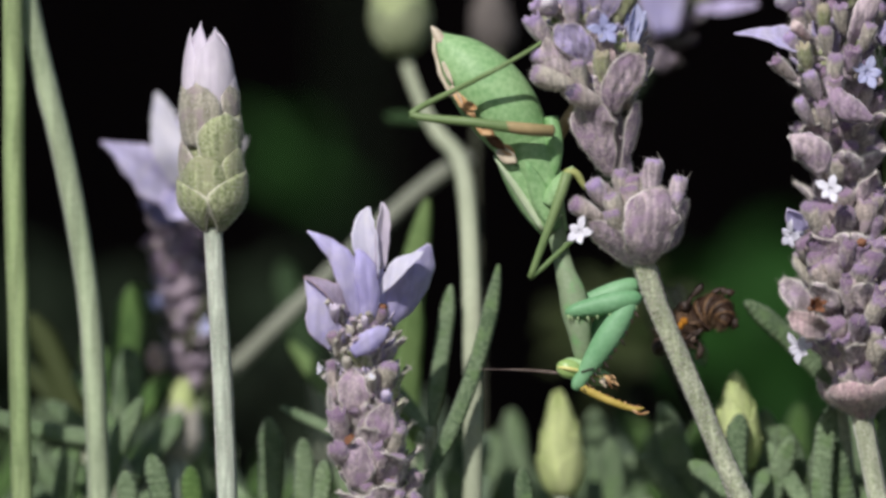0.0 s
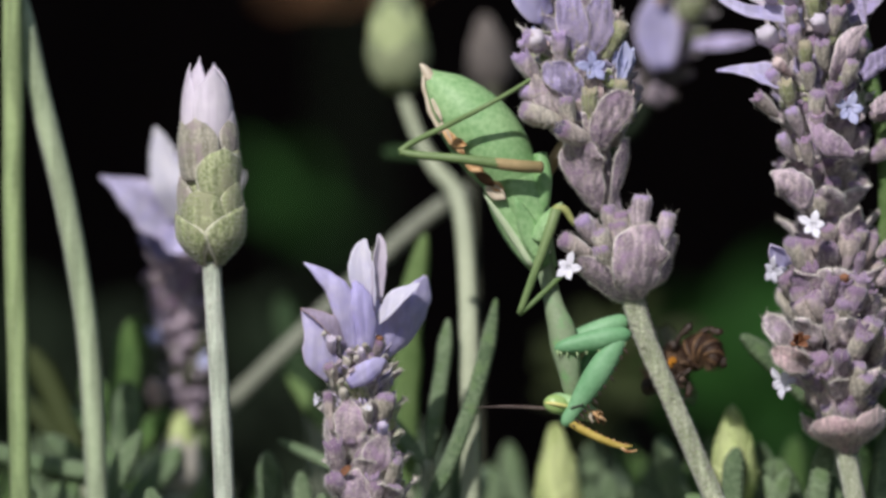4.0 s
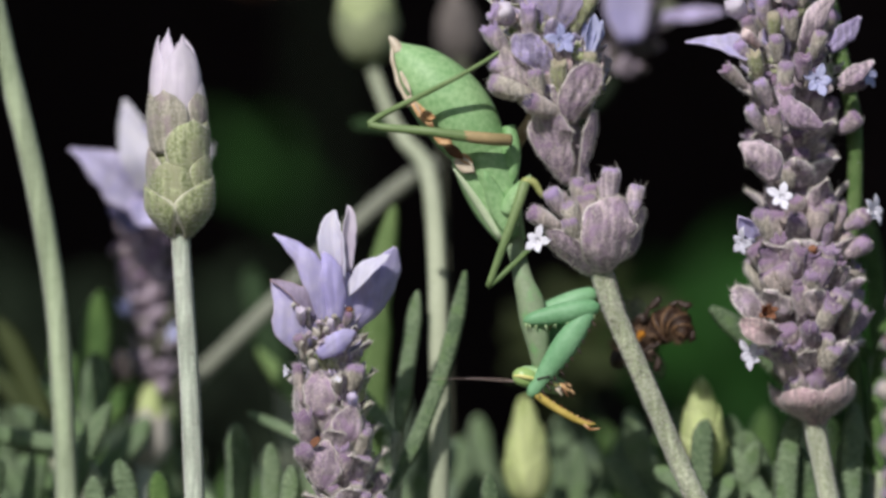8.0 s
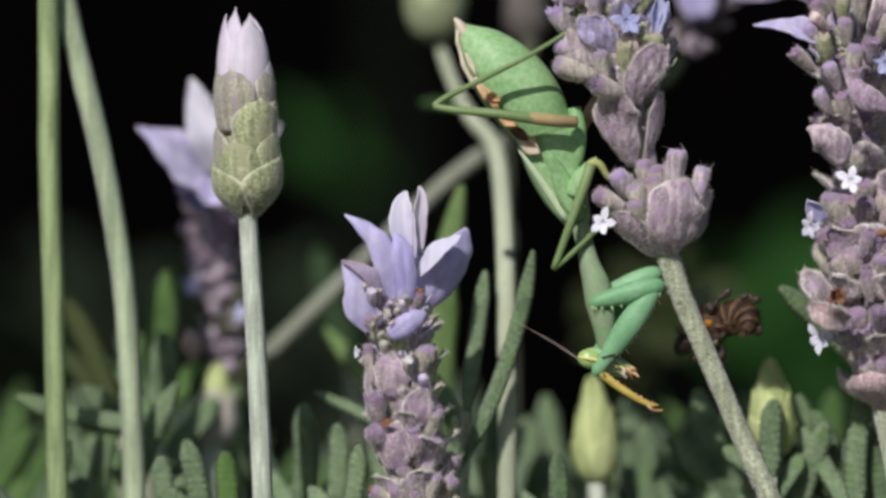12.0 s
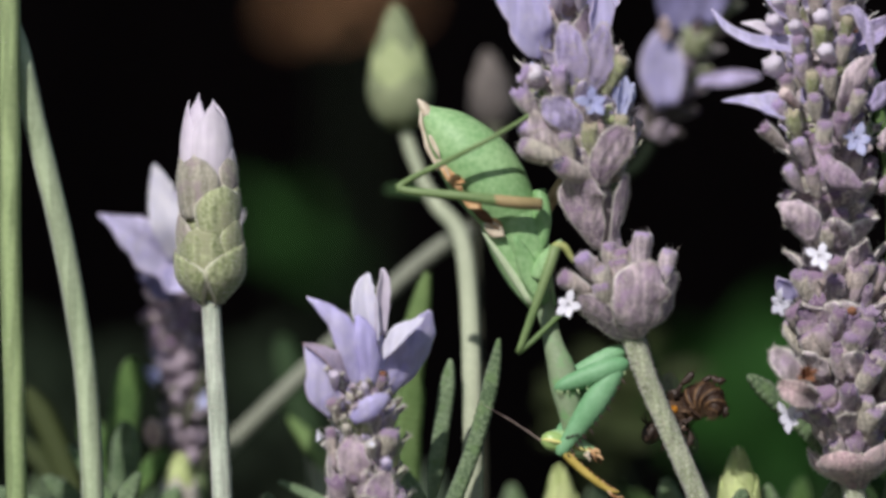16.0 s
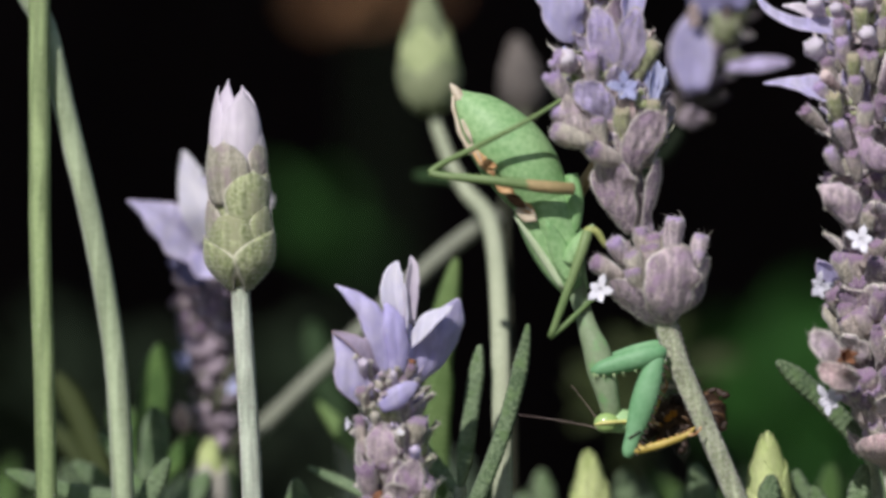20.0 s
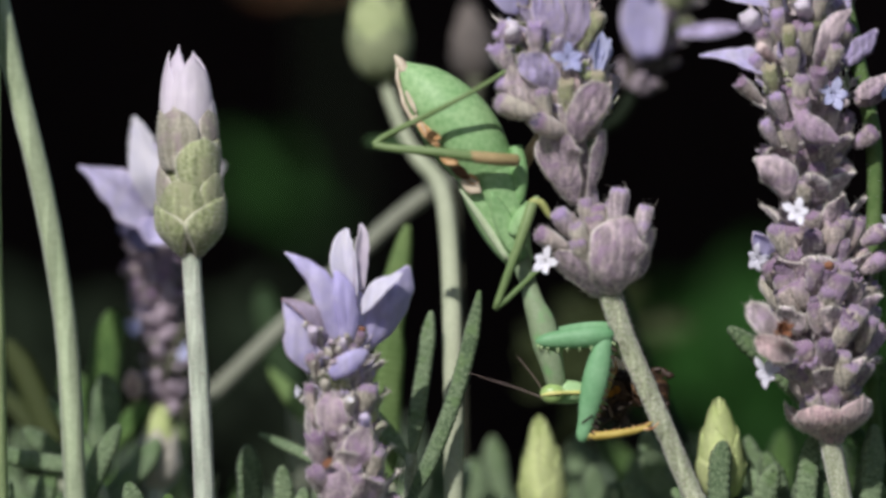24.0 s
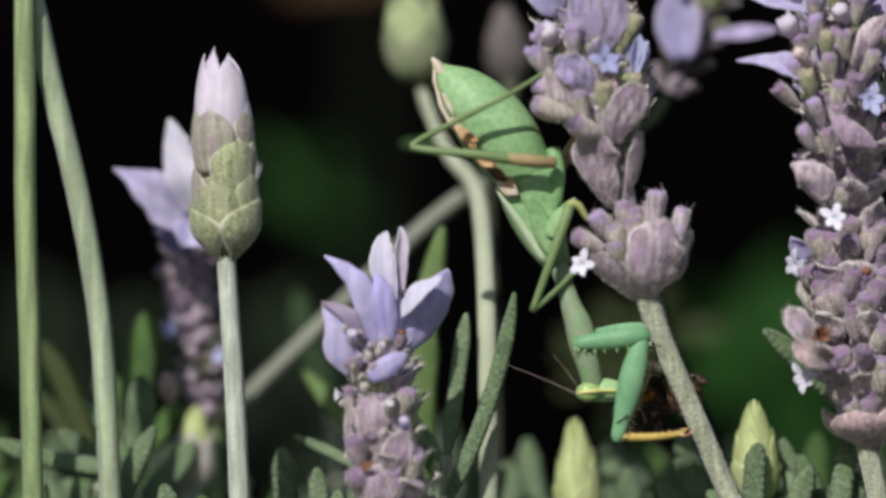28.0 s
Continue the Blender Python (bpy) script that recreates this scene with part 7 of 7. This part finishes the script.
RIGHT_SWAY = [(0, 1.34, -0.00), (0.5, 0.52, -0.33), (1, -0.21, -0.53), (1.5, -1.05, -0.35), (2, -0.88, -0.17), (2.5, -0.93, 0.06), (4.5, -0.10,
    -0.02), (5, -0.02, 0.00), (5.5, 0.39, 0.07), (6, -0.03, -0.09), (6.5, 0.02, 0.09), (7, -0.46, -0.03), (7.5, -0.98, -0.03), (8, -0.35,
    0.03), (8.5, -0.01, -0.14), (9, -0.31, -0.29), (9.5, -0.34, -0.14), (10, -1.22, -0.51), (10.5, -0.17, 0.01), (11, -0.56, -0.11),
    (11.5, -0.45, -0.43), (12, -0.41, -0.54), (12.5, -0.23, -0.47), (14.5, -0.29, 0.32), (15, -0.16, 0.58), (15.5, -0.79, 0.55), (16,
    -0.27, 0.72), (16.5, -0.48, 0.38), (17, -0.45, 0.85), (17.5, -0.79, 0.34), (18, -0.53, 0.64), (18.5, 0.45, 0.82), (19, -0.45, 0.58),
    (19.5, -0.36, 0.02), (20, 1.11, 1.01), (20.5, 0.89, 0.43), (21, 0.29, 0.17), (21.5, -0.60, 0.14), (23.5, -1.03, 0.09), (24, -0.74,
    0.42), (24.5, -1.01, 0.52), (25, -1.06, 0.38), (25.5, -0.74, 0.63), (26, -0.27, 0.62), (26.5, -0.68, 0.48), (27, -0.70, 0.33), (27.5,
    -0.79, -0.03), (28, -0.46, 0.01)]
FLOWER_SWAY = [(0, 0.15, -0.47), (0.5, 0.25, -0.37), (1, 0.17, -0.28), (1.5, 0.04, -0.24), (2, -0.07, -0.13), (2.5, -0.00, -0.14), (4.5, -0.01,
    -0.16), (5, -0.01, 0.00), (5.5, 0.09, -0.14), (6, 0.30, -0.09), (6.5, 0.32, -0.02), (7, 0.27, 0.00), (7.5, -0.16, -0.18), (8, 0.06,
    -0.08), (8.5, 0.27, -0.08), (9, 0.25, -0.13), (9.5, 0.15, -0.15), (10, 0.26, -0.10), (10.5, 0.22, -0.14), (11, 0.12, -0.21), (11.5,
    0.29, -0.32), (12, 0.49, -0.29), (12.5, 0.56, -0.26), (14.5, 0.44, 0.03), (15, 0.31, 0.08), (15.5, 0.25, 0.26), (16, 0.24, 0.40),
    (16.5, -0.07, 0.00), (17, -0.06, 0.16), (17.5, -0.10, 0.13), (18, -0.05, 0.16), (18.5, 0.59, 0.20), (19, 0.49, 0.27), (19.5, -0.38,
    -0.12), (20, 0.19, 0.11), (20.5, 0.08, 0.04), (21, 0.17, -0.07), (21.5, 0.28, 0.14), (23.5, -0.08, -0.20), (24, 0.01, -0.01), (24.5,
    -0.08, -0.08), (25, 0.06, 0.06), (25.5, -0.02, 0.03), (26, 0.29, 0.23), (26.5, 0.02, 0.09), (27, 0.17, -0.09), (27.5, 0.28, -0.18),
    (28, 0.57, -0.17)]
# seconds; elevation of coxa, femur and tibia in degrees
REACH = [(0, 12, -123, -24), (2.5, 12, -123, -25), (5, 10.5, -123.5, -27), (8, 11, -125, -32), (11, 13, -125.5, -34), (12.5, 15.5, -125, -35), (15, 18.5, -125, -39), (16.2, 20, -124.5, -41),
         (16.5, 21, -122.5, -22), (16.8, 23, -115, -12), (17, 25, -108, -3), (17.5, 26, -108, -2), (18, 26.5, -108.5, 0), (18.5, 25, -108.5, 3), (19, 22, -108, 12), (19.5, 18.5, -107.5, 15), (20, 15.5, -107, 16), (20.5, 20, -105, 14), (21, 25, -103, 12), (21.5, 22, -103, 11),
         (23.5, 7, -105, 8), (24, 5.5, -103, 7), (25, 2.5, -109, 6), (25.5, 1, -113, 12), (26, 0.2, -114, 15), (26.5, 0.5, -113, 13), (27, 0.5, -107.5, 10), (28, 7, -104, 2)]
# seconds; turn of the neck; head: millimetres right and up, turn; elevation of the two antennae
NOD = [(0, 0, 0.3, 0, 0, 178, 177), (5, 0, 0, 0, 0, 180, 179), (8, 0, 0, 0, 0, 179, 178), (11.2, 0, 0, 0, 0, 180, 179), (11.7, 0, 0, 0, 2, 150, 149),
       (14.5, 0, 0, 0, 2, 148, 147), (16.2, 0, -0.2, 0.3, 2, 149, 148), (16.5, -1.5, 0.2, 0.2, -9, 172, 171), (17, -3, 2.2, 0.8, -15, 184, 183), (18, -3, 2.2, 0.7, -17, 185, 184),
       (19, -3, 1.8, 1.2, -16, 176, 128), (20, -3, 1.8, 1.2, -16, 171.5, 128), (21, -3, 1.8, 1.3, -16, 166, 128), (23.5, -3, 1.9, 1.3, -16, 161, 128), (25, -3, 2.0, 1.3, -16, 166, 128),
       (26, -3, 1.8, 1.0, -16, 165, 128), (28, -3, 1.8, 1.8, -16, 158, 128)]
# seconds; the bee: millimetres right and up, turn
TUG = [(0, 0, 0.6, 0), (5, 0, 0, 0), (8, 0, 0, 0), (11, 0, -1.0, 6), (12.5, 0, -1.0, 6), (14.5, 0, -1.1, 4), (16.2, 0, -1.1, 0), (16.5, -0.8, -1.4, 0), (17, -3.4, -2.4, 4), (17.5, -3.3, -2.8, 8), (18.2, -3.2, -2.6, 8), (19, -3.8, -3.8, 12), (20, -4.1, -3.8, 12), (21, -4.0, -4.0, 13),
       (23.5, -4.4, -4.4, 16), (25, -4.5, -4.6, 18), (26, -4.5, -4.9, 20), (28, -4.8, -4.9, 18)]
FLIGHT = [(0, (67.3, 30, 351.6)), (9.4, (67.3, 30, 351.6)), (9.6, (-40.5, -6, 426.4)), (9.8, (-29.1, -4, 423.7)), (9.9, (-12.6, 4, 404.3)), (10.2, (-11.1, 8, 409.3)), (10.5, (5.4, 10, 385.8)), (10.9, (12.3, 0, 370.7)), (11.0, (15.3, -3, 373.6)), (11.1, (4.3, 6, 374.6)), (11.3, (2.6, 8, 381.6)), (11.4, (8.2, 8, 377.7)), (11.6, (-6.1, 20, 361.0)), (28, (-6.2, 30, 351.6))]


def glide(rows, t):
    """A table's values at t, in straight lines between its rows."""
    ts = [r[0] for r in rows]
    return [float(np.interp(t, ts, [r[k] for r in rows])) for k in range(1, len(rows[0]))]


def sway(foot, dx, dz):
    """The pose of a plant that leans by dx at the height of its head."""
    return Matrix.Translation((foot + Vector((0, 0, dz))) * 0.001) @ Matrix.Rotation(math.atan2(dx, HEIGHT), 4, "Y")


def motions():
    for plant, table in ((MAIN, MAIN_SWAY), (RIGHT, RIGHT_SWAY), (FLOWER, FLOWER_SWAY)):
        walk(plant, [(t, sway(BASES[plant], dx, dz)) for t, dx, dz in table])
    foot = BASES[MAIN]

    def carried_by_spike(t, base):
        dx, dz = glide(MAIN_SWAY, t)
        return sway(foot, dx, dz) @ Matrix.Translation((Vector(base) - foot) * 0.001)
    times = [r[0] for r in MAIN_SWAY]
    root = BASES[MANTIS_BODY]
    walk(MANTIS_BODY, [(t, carried_by_spike(t, root)) for t in times])
    rows = []
    for t in sorted(set(times + [r[0] for r in TUG])):
        dx, dz, turn = glide(TUG, t)
        rows.append((t, carried_by_spike(t, BASES[BEE] + Vector((dx, 0, dz))) @ Matrix.Rotation(radians(turn), 4, "Y")))
    walk(BEE, rows)
    ticks = sorted(set([r[0] for r in REACH] + [r[0] for r in NOD]))

    def turned(place, degrees):
        return Matrix.Translation((Vector(place) - root) * 0.001) @ Matrix.Rotation(radians(degrees), 4, "Y")
    hinge = Vector(SHOULDER)
    walk(NECK, [(t, turned(hinge, glide(NOD, t)[0])) for t in ticks])
    walk(HEAD, [(t, turned(Vector(NAPE) + Vector((glide(NOD, t)[1], 0.8 * min(1, max(0, (t - 16.2) / 0.8)), glide(NOD, t)[2])), glide(NOD, t)[3])) for t in ticks])
    for k, feeler in enumerate(FEELERS):
        start, rows = BASES[feeler], []
        for t in ticks:
            _, dx, dz, turn, *rises = glide(NOD, t)
            nape = Vector(NAPE)
            at = nape + Vector((dx, 0, dz)) + Matrix.Rotation(radians(turn), 3, "Y") @ (start - nape)
            rows.append((t, turned(at, 180 - rises[k])))
        walk(feeler, rows)
    for leg, folded in ((NEAR_LEG, False), (FAR_LEG, True)):
        hip0 = BASES[leg[0]]
        tracks = ([], [], [])
        for t in ticks:
            nod = glide(NOD, t)[0]
            coxa, femur, tibia = glide(REACH, t)
            at = hinge + Matrix.Rotation(radians(nod), 3, "Y") @ (hip0 - hinge)
            if folded:
                coxa, tibia = coxa + (9.5 if t < 16.6 else 1.5), femur + 166
            for track, rise, ln in zip(tracks, (coxa, femur, tibia), (COXA, FEMUR, TIBIA)):
                track.append((t, turned(at, -rise)))
                at = at + Matrix.Rotation(radians(-rise), 3, "Y") @ Vector((ln, 0, 0))
        for limb, track in zip(leg, tracks):
            walk(limb, track)
    walk(FLY, [(t, pose(p[0] * 0.001, p[1] * 0.001, p[2] * 0.001, 0, -20, 25)) for t, p in FLIGHT])


motions()
